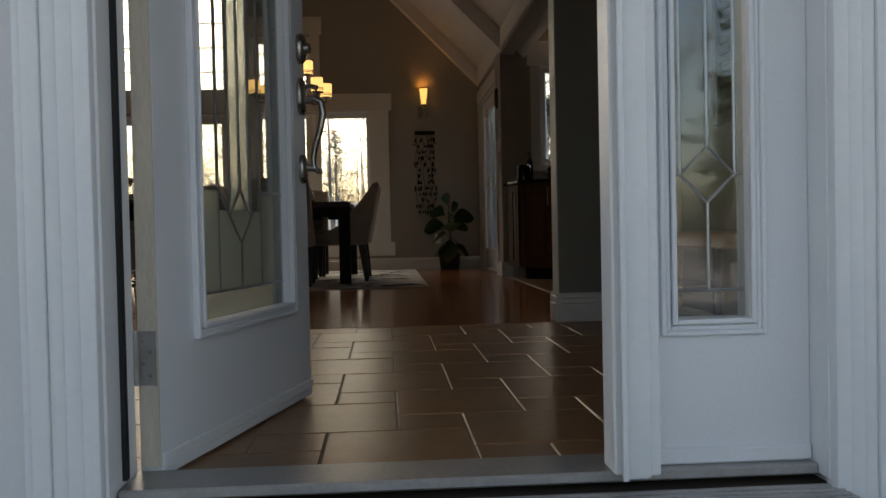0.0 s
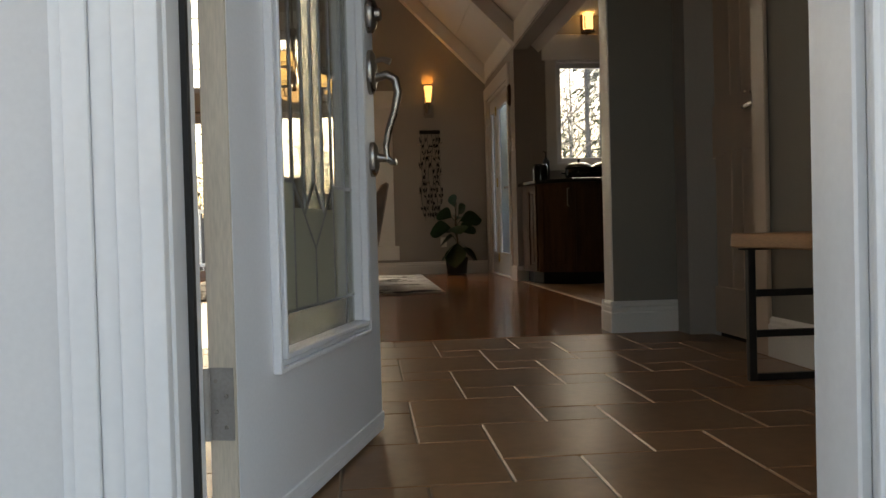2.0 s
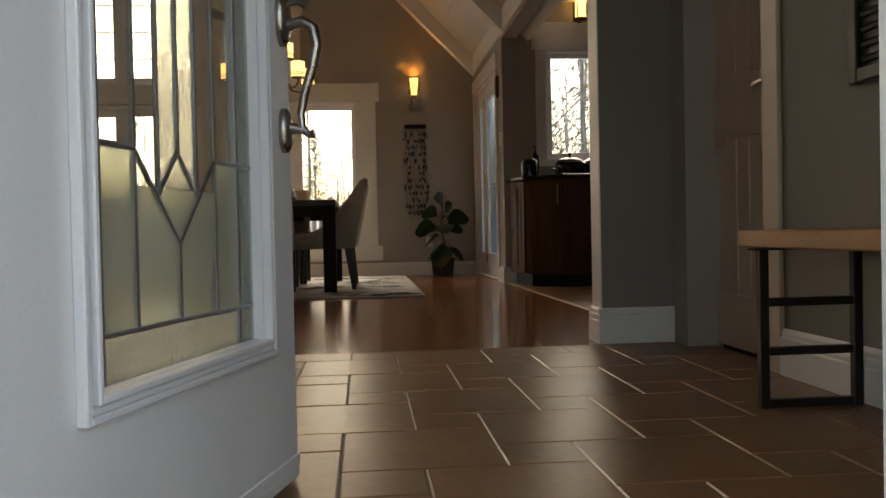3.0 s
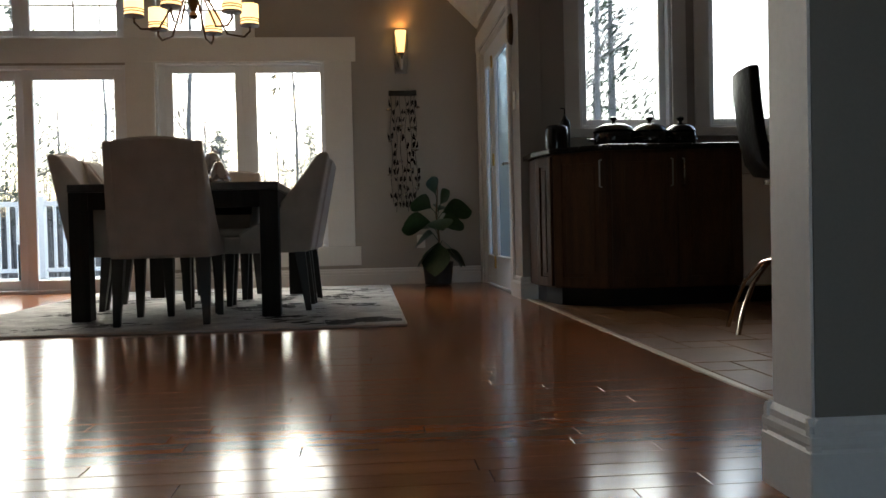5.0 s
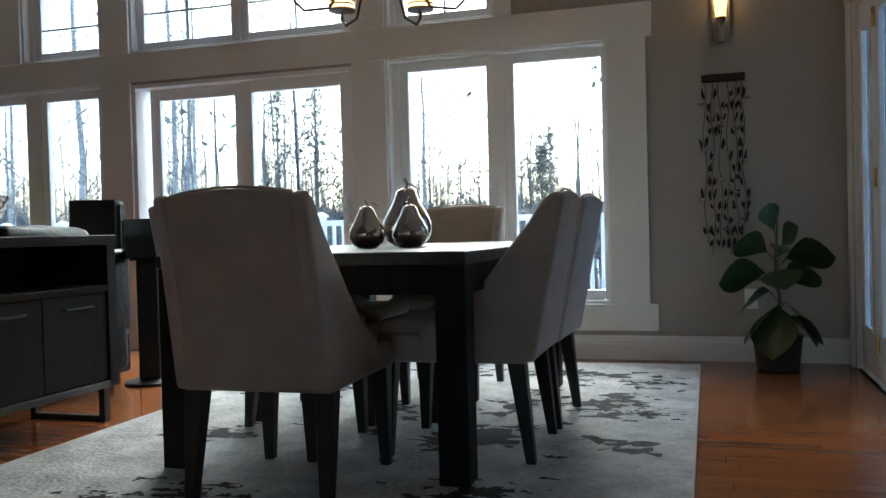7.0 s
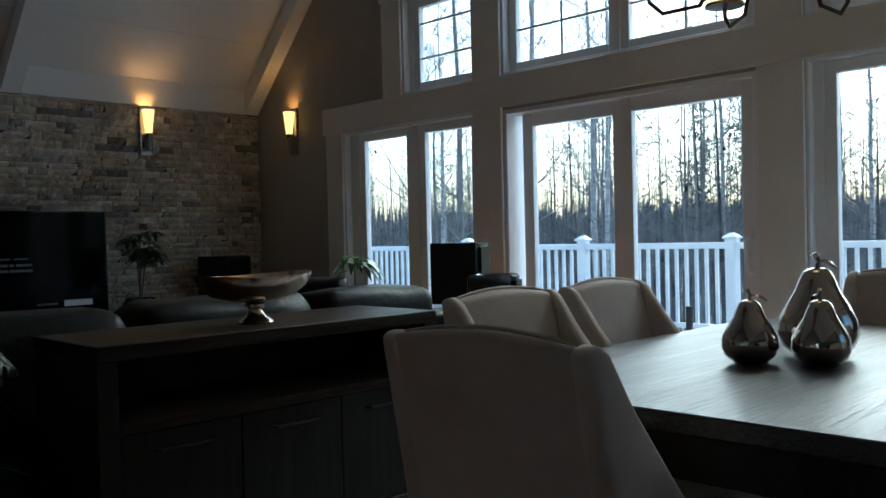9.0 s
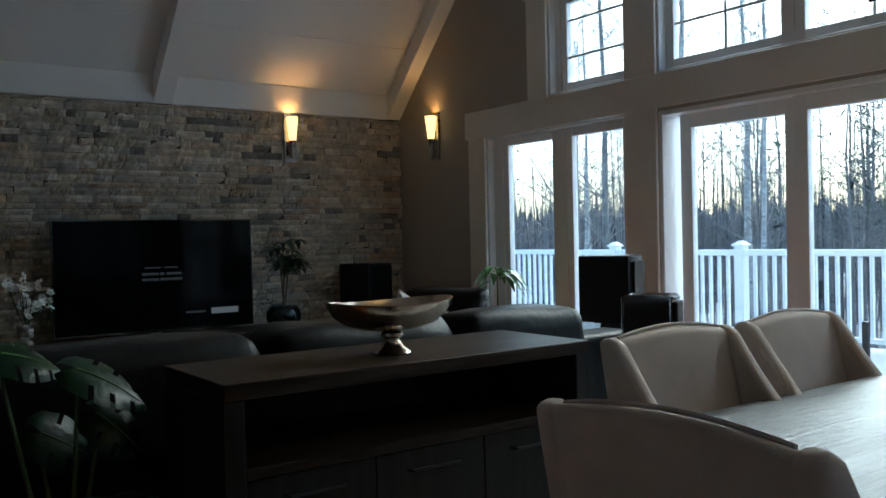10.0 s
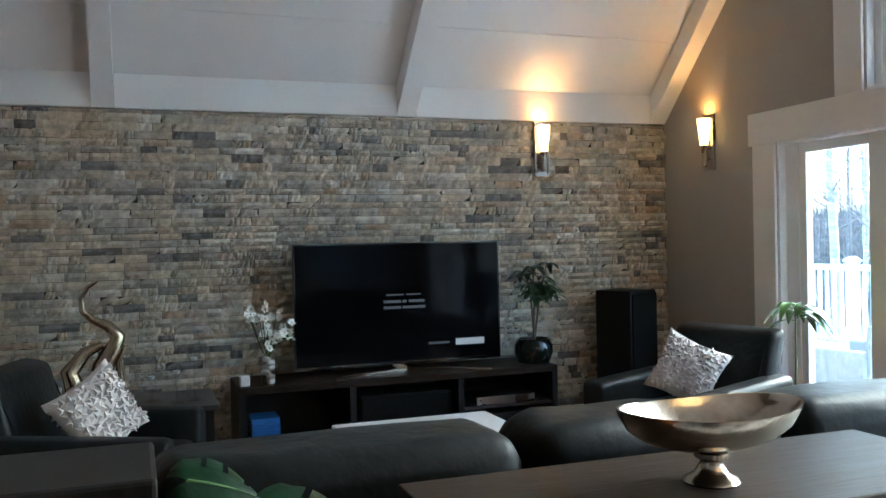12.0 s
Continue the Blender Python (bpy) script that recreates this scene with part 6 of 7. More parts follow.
dipole("stand_speaker", (-2.95, 8.72, 0), -60, 0.19, 0.22, 0.225, 0.725, "small gloss black speaker on a black column stand", M_gloss)
dipole("large_speaker", (-3.80, 9.36, 0), -60, 0.30, 0.30, 0.37, 0.73, "large black speaker on a stand before the window", M_black)

# box speaker at the sofa's end
sb = thing("subwoofer_box", "dark wooden box speaker with a small gold badge beside the sofa", "speaker", (-2.95, 5.83, 0))
part("cabinet", B((-0.17, 0.17, -0.18, 0.18, 0.0, 0.975), bevel=0.01, seg=2), M_espresso_shaded, sb)
part("grille", B((0.1705, 0.184, -0.11, 0.165, 0.06, 0.93), bevel=0.004), M_cloth, sb)
bm = bmesh.new()
tube(bm, [(0.19, 0.02, 0.905), (0.19, 0.03, 0.925), (0.19, 0.07, 0.925), (0.19, 0.085, 0.912), (0.19, 0.04, 0.905)], 0.003, 5)
for k in range(3):
    box(bm, 0.1845, 0.188, 0.02, 0.075, 0.875 - k * 0.016, 0.882 - k * 0.016)
part("badge", bm, M_brass, sb, "small gold badge")


# ---- plants and ornaments of the living room ----
def leaf_plant(name, label, at, height, crown, n, mt, L, W, pot, potlabel, seed, stems=1, spread=0.25, M_s=M_stem, droop=0.5, low=0.5):
    p = thing(name, label, "potted plant", at)
    bm = bmesh.new()
    r, h = pot
    lathe(bm, [(r * 0.55, 0), (r * 0.8, 0.008), (r, h * 0.45), (r * 0.98, h * 0.75), (r * 0.82, h * 0.95), (r * 0.86, h), (r * 0.76, h), (r * 0.74, h * 0.85)], 28)
    part("pot", bm, M_potgloss, p, potlabel, 50)
    part("soil", lathe(bmesh.new(), [(r * 0.72, h * 0.83), (0.01, h * 0.88)], 14), M_soil, p)
    random.seed(seed)
    for s in range(stems):
        a0 = 6.28 * s / stems + random.uniform(-0.4, 0.4)
        off = spread * (0.3 + 0.7 * random.random())
        top = Vector((off * math.cos(a0), off * math.sin(a0), h + (height - h) * random.uniform(0.8, 1.0)))
        bm = bmesh.new()
        mid = Vector((top.x * 0.35 + 0.02, top.y * 0.35, h + (height - h) * 0.5))
        tube(bm, [(0.01 * s, 0, h * 0.8), mid, top], [0.009, 0.006, 0.004], 6)
        part("stem", bm, M_s, p, "", 40)
        for k in range(n // stems):
            bm = bmesh.new()
            t = low + (1 - low) * random.random() ** 0.7
            b = Vector((0, 0, h)).lerp(mid, min(1, t * 2)) if t < 0.5 else mid.lerp(top, t * 2 - 1)
            a, e = random.uniform(0, 6.28), random.uniform(-0.2, 0.7)
            st = b + Vector((math.cos(a), math.sin(a), e)) * crown * random.uniform(0.3, 0.8)
            tube(bm, [b, st], 0.0022, 4)
            m = 5 if L < 0.16 else 1
            for q in range(m):
                aa = a + (q - m // 2) * 0.75
                leaf(bm, st, (math.cos(aa), math.sin(aa), random.uniform(-0.25, 0.35)), L * random.uniform(0.7, 1.1), W, droop, 0.25, 5, 0.7)
            part("leaf_spray", bm, mt, p, "", 60)
    return p


leaf_plant("money_tree", "potted money tree with fingered leaves on the media stand", (-6.46, 8.55, 0.551), 0.72, 0.13, 18, M_leaf, 0.13, 0.046, (0.135, 0.17), "glossy dark green pot", 31, 3, 0.22, low=0.50)
leaf_plant("corn_plant", "small leafy plant on a bare stem beside the window", (-5.10, 9.55, 0), 1.04, 0.10, 16, M_cornleaf, 0.19, 0.060, (0.14, 0.24), "dark glazed pot", 13, 1, 0.05, M_greenstem, 0.85, 0.84)


def monstera_leaf(bm, at, d, nrm, L, W):
    """A heart-shaped blade with a folded midrib and slits cut in from the rim."""
    d = Vector(d).normalized()
    nrm = (Vector(nrm) - d * Vector(nrm).dot(d)).normalized()
    side = d.cross(nrm)
    n = 33

    def rim(t):
        return W * 0.5 * max(0.0, math.sin(math.pi * min(1.0, (t + 0.26) / 1.26) ** 0.72)) ** 0.75

    for s in (-1, 1):
        rows = []
        for i in range(n + 1):
            t = -0.24 + 1.24 * i / n
            w = rim(t)
            row = []
            for k in range(5):
                u = k / 4
                lift = 0.10 * u - 0.26 * u * u
                tt = max(t, 0.0) * (1 - u) + t * u
                p = Vector(at) + d * L * (tt + 0.10 * u * (t > 0)) + side * s * w * u + nrm * (lift * W * 0.6 - 0.22 * L * tt * tt)
                row.append(bm.verts.new(p))
            rows.append(row)
        for i in range(n):
            slit = 7 < i < n - 5 and i % 8 in (2, 3)
            for k in range(4):
                if slit and k >= 2:
                    continue
                q = (rows[i][k], rows[i + 1][k], rows[i + 1][k + 1], rows[i][k + 1])
                bm.faces.new(q)
    bmesh.ops.remove_doubles(bm, verts=bm.verts, dist=1e-4)


ms = thing("monstera_plant", "large potted monstera with split glossy leaves beside the console", "potted plant", (-2.78, 6.20, 0))
bm = bmesh.new()
lathe(bm, [(0.11, 0), (0.13, 0.01), (0.16, 0.24), (0.165, 0.27), (0.15, 0.27), (0.145, 0.22)], 26)
part("pot", bm, M_pot, ms, "dark planter", 40)
part("soil", lathe(bmesh.new(), [(0.145, 0.215), (0.01, 0.225)], 16), M_soil, ms)
for tip, d, nm, L, W in (((-0.04, -0.135, 0.955), (-0.10, 1.0, -0.22), (0.50, 0.1, 0.86), 0.15, 0.18), ((0.03, 0.03, 0.905), (0.10, 0.9, -0.40), (0.55, 0.25, 0.80), 0.20, 0.18),
                         ((0.02, 0.08, 0.78), (0.3, 0.7, -0.6), (0.7, 0.2, 0.6), 0.17, 0.16), ((-0.02, -0.05, 0.74), (-0.1, 0.8, -0.45), (0.7, 0.1, 0.5), 0.18, 0.17),
                         ((-0.10, -0.26, 0.78), (-0.2, -0.6, -0.5), (0.7, -0.3, 0.6), 0.20, 0.20), ((0.10, 0.02, 0.56), (0.7, 0.4, -0.4), (0.5, 0.1, 0.8), 0.20, 0.20),
                         ((0.02, 0.14, 0.52), (0.3, 0.8, -0.3), (0.5, 0.3, 0.8), 0.20, 0.20), ((0.08, -0.20, 0.58), (0.6, -0.5, -0.4), (0.5, -0.2, 0.8), 0.22, 0.22)):
    bm = bmesh.new()
    t = Vector(tip)
    tube(bm, [(0, 0, 0.21), (t.x * 0.6, t.y * 0.6, 0.25 + t.z * 0.35), (t.x, t.y, t.z - 0.08), t], [0.009, 0.007, 0.005, 0.004], 6)
    part("stalk", bm, M_greenstem, ms, "", 40)
    bm = bmesh.new()
    monstera_leaf(bm, t, d, nm, L, W)
    blade = part("leaf", bm, M_monstera, ms, "glossy split leaf", 60)
    dn = Vector(d).normalized()
    up = (Vector(nm) - dn * Vector(nm).dot(dn)).normalized()
    part("midrib", tube(bmesh.new(), [t + dn * L * q + up * (0.002 - 0.22 * L * q * q) for q in (0.0, 0.25, 0.5, 0.75, 0.95)], [0.003, 0.0026, 0.002, 0.0015, 0.001], 6), M_leaflight, blade, "pale green midrib", 40)

vs = thing("pebble_vase", "clear vase of white pebbles with small white blossoms", "vase", (-6.36, 6.72, 0.551))
bm = bmesh.new()
lathe(bm, [(0.042, 0), (0.048, 0.004), (0.055, 0.17), (0.052, 0.17), (0.046, 0.012), (0.04, 0.01)], 24)
part("glass", bm, M_thinglass, vs, "clear glass", 40)
random.seed(4)
for k in range(16):
    bm = bmesh.new()
    a, r = random.uniform(0, 6.28), 0.024
    pad(bm, (r * math.cos(a), r * math.sin(a), 0.026 + (k // 3) * 0.027), (0.050, 0.046, 0.036), 0.9, 8, 5)
    part("pebble", bm, M_pebble, vs, "", 60)
bm, fb, lb = bmesh.new(), bmesh.new(), bmesh.new()
for k in range(22):
    a, r = random.uniform(0, 6.28), random.uniform(0.02, 0.15)
    top = Vector((r * math.cos(a), r * math.sin(a), random.uniform(0.24, 0.47)))
    tube(bm, [(0, 0, 0.15), (top.x * 0.4, top.y * 0.4, 0.24), top], 0.0022, 5)
    for j in range(2):
        c = top + Vector((random.uniform(-0.03, 0.03), random.uniform(-0.03, 0.03), random.uniform(-0.03, 0.03)))
        nm = Vector((random.uniform(0.2, 1), random.uniform(-0.8, 0.8), random.uniform(-0.1, 0.9))).normalized()
        u = nm.orthogonal().normalized()
        for q in range(5):
            p = u * math.cos(q * 1.2566) + nm.cross(u) * math.sin(q * 1.2566)
            w = nm.cross(p) * 0.013
            fb.faces.new([fb.verts.new(c + v) for v in (p * 0.003, p * 0.016 + w + nm * 0.004, p * 0.030 + nm * 0.008, p * 0.016 - w + nm * 0.004)])
        if j < 2:
            leaf(lb, c - Vector((0, 0, 0.03)), (random.uniform(-1, 1), random.uniform(-1, 1), 0.3), 0.055, 0.026, 0.3, 0.2, 3)
part("twigs", bm, M_greenstem, vs)["kind"] = "stuff"
part("blossoms", fb, M_petal, vs, "small white blossoms")["kind"] = "stuff"
part("leaves", lb, M_leaflight, vs)["kind"] = "stuff"
wb = thing("small_white_box", "small white plastic box on the media stand", "box", (-6.40, 6.585, 0.551))
part("case", B((-0.04, 0.04, -0.03, 0.03, 0.0, 0.06), bevel=0.008, seg=2), M_plate, wb)

# side table with sculpture and glass candle holders
st = thing("side_table", "dark round-edged side table in the living room corner", "side table", (-6.25, 5.98, 0))
part("top", B((-0.30, 0.30, -0.42, 0.42, 0.50, 0.53), bevel=0.006), M_espresso, st)
for x in (-0.25, 0.25):
    for y in (-0.37, 0.37):
        part("leg", B((x - 0.02, x + 0.02, y - 0.02, y + 0.02, 0, 0.4995)), M_espresso_shaded, st)
sc = thing("abstract_sculpture", "gilded abstract animal sculpture with a long curving neck", "sculpture", (-6.2, 5.76, 0.531), 0)
bm = bmesh.new()
tube(bm, [(0, 0.03, 0.0), (0, 0.02, 0.10), (0.0, 0.04, 0.22), (0, 0.10, 0.32), (0, 0.12, 0.38), (0, 0.07, 0.44), (0, -0.01, 0.48), (0, -0.06, 0.53), (0, -0.065, 0.60), (0, -0.03, 0.66), (0, 0.02, 0.69)],
     [0.07, 0.075, 0.06, 0.05, 0.042, 0.03, 0.022, 0.018, 0.015, 0.012, 0.006], 12)
tube(bm, [(0, 0.02, 0.0), (0.02, -0.10, 0.08), (0.02, -0.13, 0.20), (0.0, -0.05, 0.30), (0.0, 0.04, 0.34)], [0.06, 0.06, 0.05, 0.035, 0.02], 12)
tube(bm, [(0, 0.08, 0.02), (0, 0.13, 0.12), (0, 0.12, 0.24), (0, 0.16, 0.33)], [0.03, 0.025, 0.018, 0.008], 8)
part("figure", bm, M_goldsilver, sc, "", 70)
for i, (y, z) in enumerate(((6.18, 0.16), (6.28, 0.22), (6.05, 0.12))):
    ch = thing("candle_holder", "clear stemmed glass candle holder on the side table", "candle holder", (-6.1 - 0.06 * i, y, 0.531), 0, "glass candle holders")
    bm = bmesh.new()
    lathe(bm, [(0.035, 0), (0.037, 0.004), (0.006, 0.012), (0.005, z - 0.02), (0.022, z), (0.040, z + 0.02), (0.038, z + 0.045), (0.035, z + 0.045), (0.034, z + 0.02), (0.01, z + 0.006)], 20)
    part("glass", bm, M_thinglass, ch, "", 50)
    part("candle", lathe(bmesh.new(), [(0.019, z + 0.0075), (0.019, z + 0.022), (0.004, z + 0.024)], 14), M_plate, ch, "small white candle")

# ---- television picture: dim lines of lettering and a button ----
dim = material("screen_lettering", (0.02, 0.02, 0.02), 0.4, var=0.02, emit=(0.8, 0.82, 0.9), strength=0.0035)
btn = material("screen_button", (0.05, 0.05, 0.05), 0.4, var=0.02, emit=(0.9, 0.88, 0.9), strength=0.02)
for y, z, w, h in ((-0.04, 0.50, 0.12, 0.010), (0.09, 0.50, 0.10, 0.010), (-0.06, 0.455, 0.12, 0.018), (0.025, 0.455, 0.03, 0.018), (0.11, 0.455, 0.11, 0.018), (-0.06, 0.415, 0.12, 0.018), (0.09, 0.415, 0.16, 0.018)):
    part("lettering", B((0.0005, 0.0012, y - w / 2, y + w / 2, z - h / 2, z + h / 2)), dim, tv)
part("lettering", B((0.0005, 0.0012, 0.19, 0.34, 0.155, 0.17)), dim, tv)
part("button", B((0.0005, 0.0014, 0.385, 0.595, 0.140, 0.185)), btn, tv, "pale rectangular button on the screen")

# ---- deck ----
DZ = -0.06
dk = structure("deck", B((-12.0, 3.6, 10.16, 14.75, DZ - 0.3, DZ - 0.03)), M_deck, "grey deck boards with thin snow behind the house", "deck")
bd = mesh_of("deck_board", B((-12.0, 3.6, 0.0, 0.138, -0.028, 0.0), bevel=0.003), M_deck)
for k in range(31):
    o = new("deck_board", bd)
    o.location = (0, 10.17 + k * 0.146, DZ)
    o.parent = dk
structure("deck_posts", B(*[(x, x + 0.14, 14.3, 14.44, -3.0, DZ - 0.3) for x in (-11.0, -9.0, -6.0, -3.0, 0.0, 2.9)]), M_rail, "posts under the deck", "post")
rl = thing("deck_railing", "white deck railing with square balusters and capped posts", "railing", (0, 14.4, DZ))
xs = [-11.4, -9.46, -8.48, -6.50, -4.52, -2.54, -0.56, 1.42, 3.40]
for x in xs:
    bm = B((x - 0.06, x + 0.06, -0.06, 0.06, 0.0, 1.095), bevel=0.004)
    box(bm, x - 0.08, x + 0.08, -0.08, 0.08, 1.0955, 1.12, 0.004)
    hexa(bm, [(x - 0.07, -0.07, 1.1205), (x + 0.07, -0.07, 1.1205), (x + 0.07, 0.07, 1.1205), (x - 0.07, 0.07, 1.1205)], [(x - 0.02, -0.02, 1.160), (x + 0.02, -0.02, 1.160), (x + 0.02, 0.02, 1.160), (x - 0.02, 0.02, 1.160)])
    part("post", bm, M_rail, rl)
bal = mesh_of("baluster", B((-0.018, 0.018, -0.018, 0.018, 0.14, 0.985), bevel=0.002), M_rail)
for a, b in zip(xs, xs[1:]):
    part("top_rail", B((a + 0.061, b - 0.061, -0.045, 0.045, 0.985, 1.055), bevel=0.006), M_rail, rl)
    part("bottom_rail", B((a + 0.061, b - 0.061, -0.025, 0.025, 0.085, 0.14), bevel=0.004), M_rail, rl)
    n = max(1, round((b - a - 0.12) / 0.125))
    for k in range(1, n):
        o = new("baluster", bal)
        o.location = (a + 0.06 + (b - a - 0.12) * k / n, 0, 0)
        o.parent = rl


def wicker_chair(at, turn):
    w = thing("wicker_chair", "grey woven wicker patio armchair on the deck", "patio chair", at, turn, "patio chairs")
    bm = bmesh.new()
    hexa(bm, [(-0.28, -0.30, 0.0), (0.28, -0.30, 0.0), (0.28, -0.25, 0.0), (-0.28, -0.25, 0.0)], [(-0.30, -0.38, 0.76), (0.30, -0.38, 0.76), (0.30, -0.33, 0.76), (-0.30, -0.33, 0.76)], 0.015, 2)
    part("backrest", bm, M_wicker, w)
    part("seat", B((-0.28, 0.28, -0.26, 0.28, 0.32, 0.40), bevel=0.02, seg=2), M_wicker, w)
    for x in (-0.30, 0.30):
        part("arm", B((x - 0.04, x + 0.04, -0.33, 0.30, 0.05, 0.56), bevel=0.02, seg=2), M_wicker, w)
    for x in (-0.3, 0.3):
        for y in (-0.24, 0.26):
            part("leg", B((x - 0.015, x + 0.015, y - 0.015, y + 0.015, 0, 0.0495)), M_black, w)
    return w


wicker_chair((-6.45, 11.4, DZ), 95)
lp = thing("deck_post", "slim dark metal post standing on the deck boards", "post", (-4.22, 12.9, DZ))
part("shaft", B((-0.025, 0.025, -0.025, 0.025, 0.012, 0.48), bevel=0.004), M_iron, lp)
part("foot", B((-0.05, 0.05, -0.05, 0.05, 0.0, 0.0115), bevel=0.003), M_iron, lp)
sh = thing("garden_shed", "small weathered grey shed with a dark opening among the trees", "shed", (-20.5, 40.0, -3.0), 28)
bm = bmesh.new()
holed(bm, -0.7, 0.7, 0.0, 2.35, [(-0.5, 0.5, 1.2, 2.0)], lambda a, b, c, d: box(bm, a, b, -0.7, -0.62, c, d))
for b in ((-0.7, -0.62, -0.62, 0.7, 0, 2.35), (0.62, 0.7, -0.62, 0.7, 0, 2.35), (-0.62, 0.62, 0.62, 0.7, 0, 2.35)):
    box(bm, *b)
part("wall", bm, M_wicker, sh)
bm = hexa(bmesh.new(), [(-0.85, -0.9, 2.36), (0.85, -0.9, 2.36), (0.85, 0.85, 2.36), (-0.85, 0.85, 2.36)], [(-0.85, -0.9, 2.62), (0.85, -0.9, 2.62), (0.85, 0.85, 2.44), (-0.85, 0.85, 2.44)])
part("roof", bm, M_snow, sh, "snow-covered roof")


# ---- trees ----
def branch(bm, p, d, length, r, depth, rng):
    n = 4 if depth > 1 else 3
    pts, rad = [Vector(p)], [r]
    q = Vector(p)
    dd = Vector(d).normalized()
    for i in range(n):
        dd = (dd + Vector((rng.uniform(-1, 1), rng.uniform(-1, 1), rng.uniform(-0.2, 0.5))) * 0.16).normalized()
        q = q + dd * length / n
        pts.append(q.copy())
        rad.append(max(0.006, r * (1 - 0.75 * (i + 1) / n)))
    tube(bm, pts, rad, 5 if depth > 2 else 3, False)
    if depth > 0:
        for k in range(rng.choice((3, 4, 5)) if depth < 3 else 0):
            t = rng.uniform(0.25, 1.0)
            i = min(n - 1, int(t * n))
            b = pts[i].lerp(pts[i + 1], t * n - i)
            a = rng.uniform(0, 6.28)
            nd = (dd * 0.8 + Vector((math.cos(a), math.sin(a), rng.uniform(0.0, 0.5)))).normalized()
            branch(bm, b, nd, length * rng.uniform(0.35, 0.6), rad[i] * 0.5, depth - 1, rng)


def bare_tree(seed, h, r, mt, label):
    rng = random.Random(seed)
    t = thing("bare_tree", label, "tree", (0, 0, 0), 0, "woodland trees")
    bm = bmesh.new()
    pts, rad = [], []
    x = y = 0.0
    for i in range(9):
        f = i / 8
        pts.append((x, y, h * f))
        rad.append(r * 0.8 * (1 - 0.85 * f))
        x += rng.uniform(-0.12, 0.12)
        y += rng.uniform(-0.12, 0.12)
    tube(bm, pts, rad, 7)
    part("trunk", bm, mt, t, "", 60)
    bm = bmesh.new()
    for k in range(34):
        f = rng.uniform(0.22, 1.0)
        i = min(7, int(f * 8))
        b = Vector(pts[i]).lerp(Vector(pts[i + 1]), f * 8 - i)
        a = rng.uniform(0, 6.28)
        branch(bm, b, (math.cos(a), math.sin(a), rng.uniform(0.4, 1.3)), h * rng.uniform(0.10, 0.24) * (1.3 - 0.6 * f), rad[i] * 0.26, 2, rng)
    part("crown", bm, M_bark, t, "bare branching twigs")
    return t


def conifer(seed, h, label):
    rng = random.Random(seed)
    t = thing("conifer", label, "tree", (0, 0, 0), 0, "woodland conifers")
    part("trunk", tube(bmesh.new(), [(0, 0, 0), (0.05, 0, h * 0.5), (0, 0, h)], [h * 0.014, h * 0.010, 0.01], 7), M_bark, t, "", 60)
    bm = bmesh.new()
    for k in range(300):
        f = rng.uniform(0.28, 1.0) ** 0.9
        L = (1.05 - f) * h * 0.22 * rng.uniform(0.4, 1.1) + 0.2
        a = rng.uniform(0, 6.28)
        base = Vector((0, 0, h * f))
        d = Vector((math.cos(a), math.sin(a), rng.uniform(-0.25, 0.25)))
        for j in range(9):
            c = base + d * L * (0.2 + 0.8 * j / 8) + Vector((rng.uniform(-0.14, 0.14), rng.uniform(-0.14, 0.14), rng.uniform(-0.12, 0.12)))
            s = 0.15 * rng.uniform(0.5, 1.2)
            n = Vector((rng.uniform(-1, 1), rng.uniform(-1, 1), rng.uniform(0.2, 1))).normalized()
            u = n.orthogonal().normalized() * s
            w = n.cross(u)
            v = [bm.verts.new(c + q) for q in (u, w * 0.22, -u, -w * 0.22)]
            bm.faces.new(v)
    part("crown", bm, M_needle, t, "clumped dark needles")
    return t


GZ = -3.0
protos = [bare_tree(1, 16, 0.17, M_bark, "tall bare grey-barked tree beyond the deck"), bare_tree(2, 14, 0.13, M_birch, "tall bare pale-barked birch beyond the deck"),
          bare_tree(3, 12, 0.10, M_bark, "slender bare tree beyond the deck"), bare_tree(4, 17, 0.20, M_birch, "tall bare aspen with pale bark beyond the deck")]
firs = [conifer(5, 13, "tall dark pine beyond the deck"), conifer(6, 9, "dark spruce beyond the deck")]
rng = random.Random(77)
spots = [(-4.9, 25), (-7.0, 27), (-3.2, 30), (-9.2, 26), (-1.6, 27), (0.5, 29), (-11.5, 27), (2.2, 24), (-6.1, 33), (-8.3, 34), (-13.5, 31), (4.6, 26), (-4.2, 38), (-10.2, 37), (-15.5, 29), (1.6, 37), (-0.8, 41), (6.5, 30), (-12.5, 41),
         (-18, 32), (-7.5, 43), (3.6, 40), (-16.8, 39), (-21, 36), (8.5, 35), (-5.6, 47), (-14.6, 47), (-19.5, 44), (-24, 40), (-2.2, 49), (-10.8, 50), (5.5, 47), (-27, 45), (-22.6, 49), (10.5, 43), (3.3, 19.5), (5.4, 21), (-30, 40), (-26, 34),
         (-17.5, 53), (-14, 20), (-17, 22), (-19, 19), (-21, 25), (-24, 22), (-12.5, 23), (-27, 27), (-16.5, 26.5), (-30, 24), (-23, 29), (-33, 31), (-19.5, 27.5), (-28, 33), (-36, 28), (-8.8, 55), (0.2, 54), (12, 50), (-31, 50)]


def clearing(x, y):
    """Young, low growth on the open strip straight behind the house; full-grown trees to either side."""
    return Matrix.Scale(0.80 if -0.40 < x / (y - 4) < 0.0 else 1.0, 4)


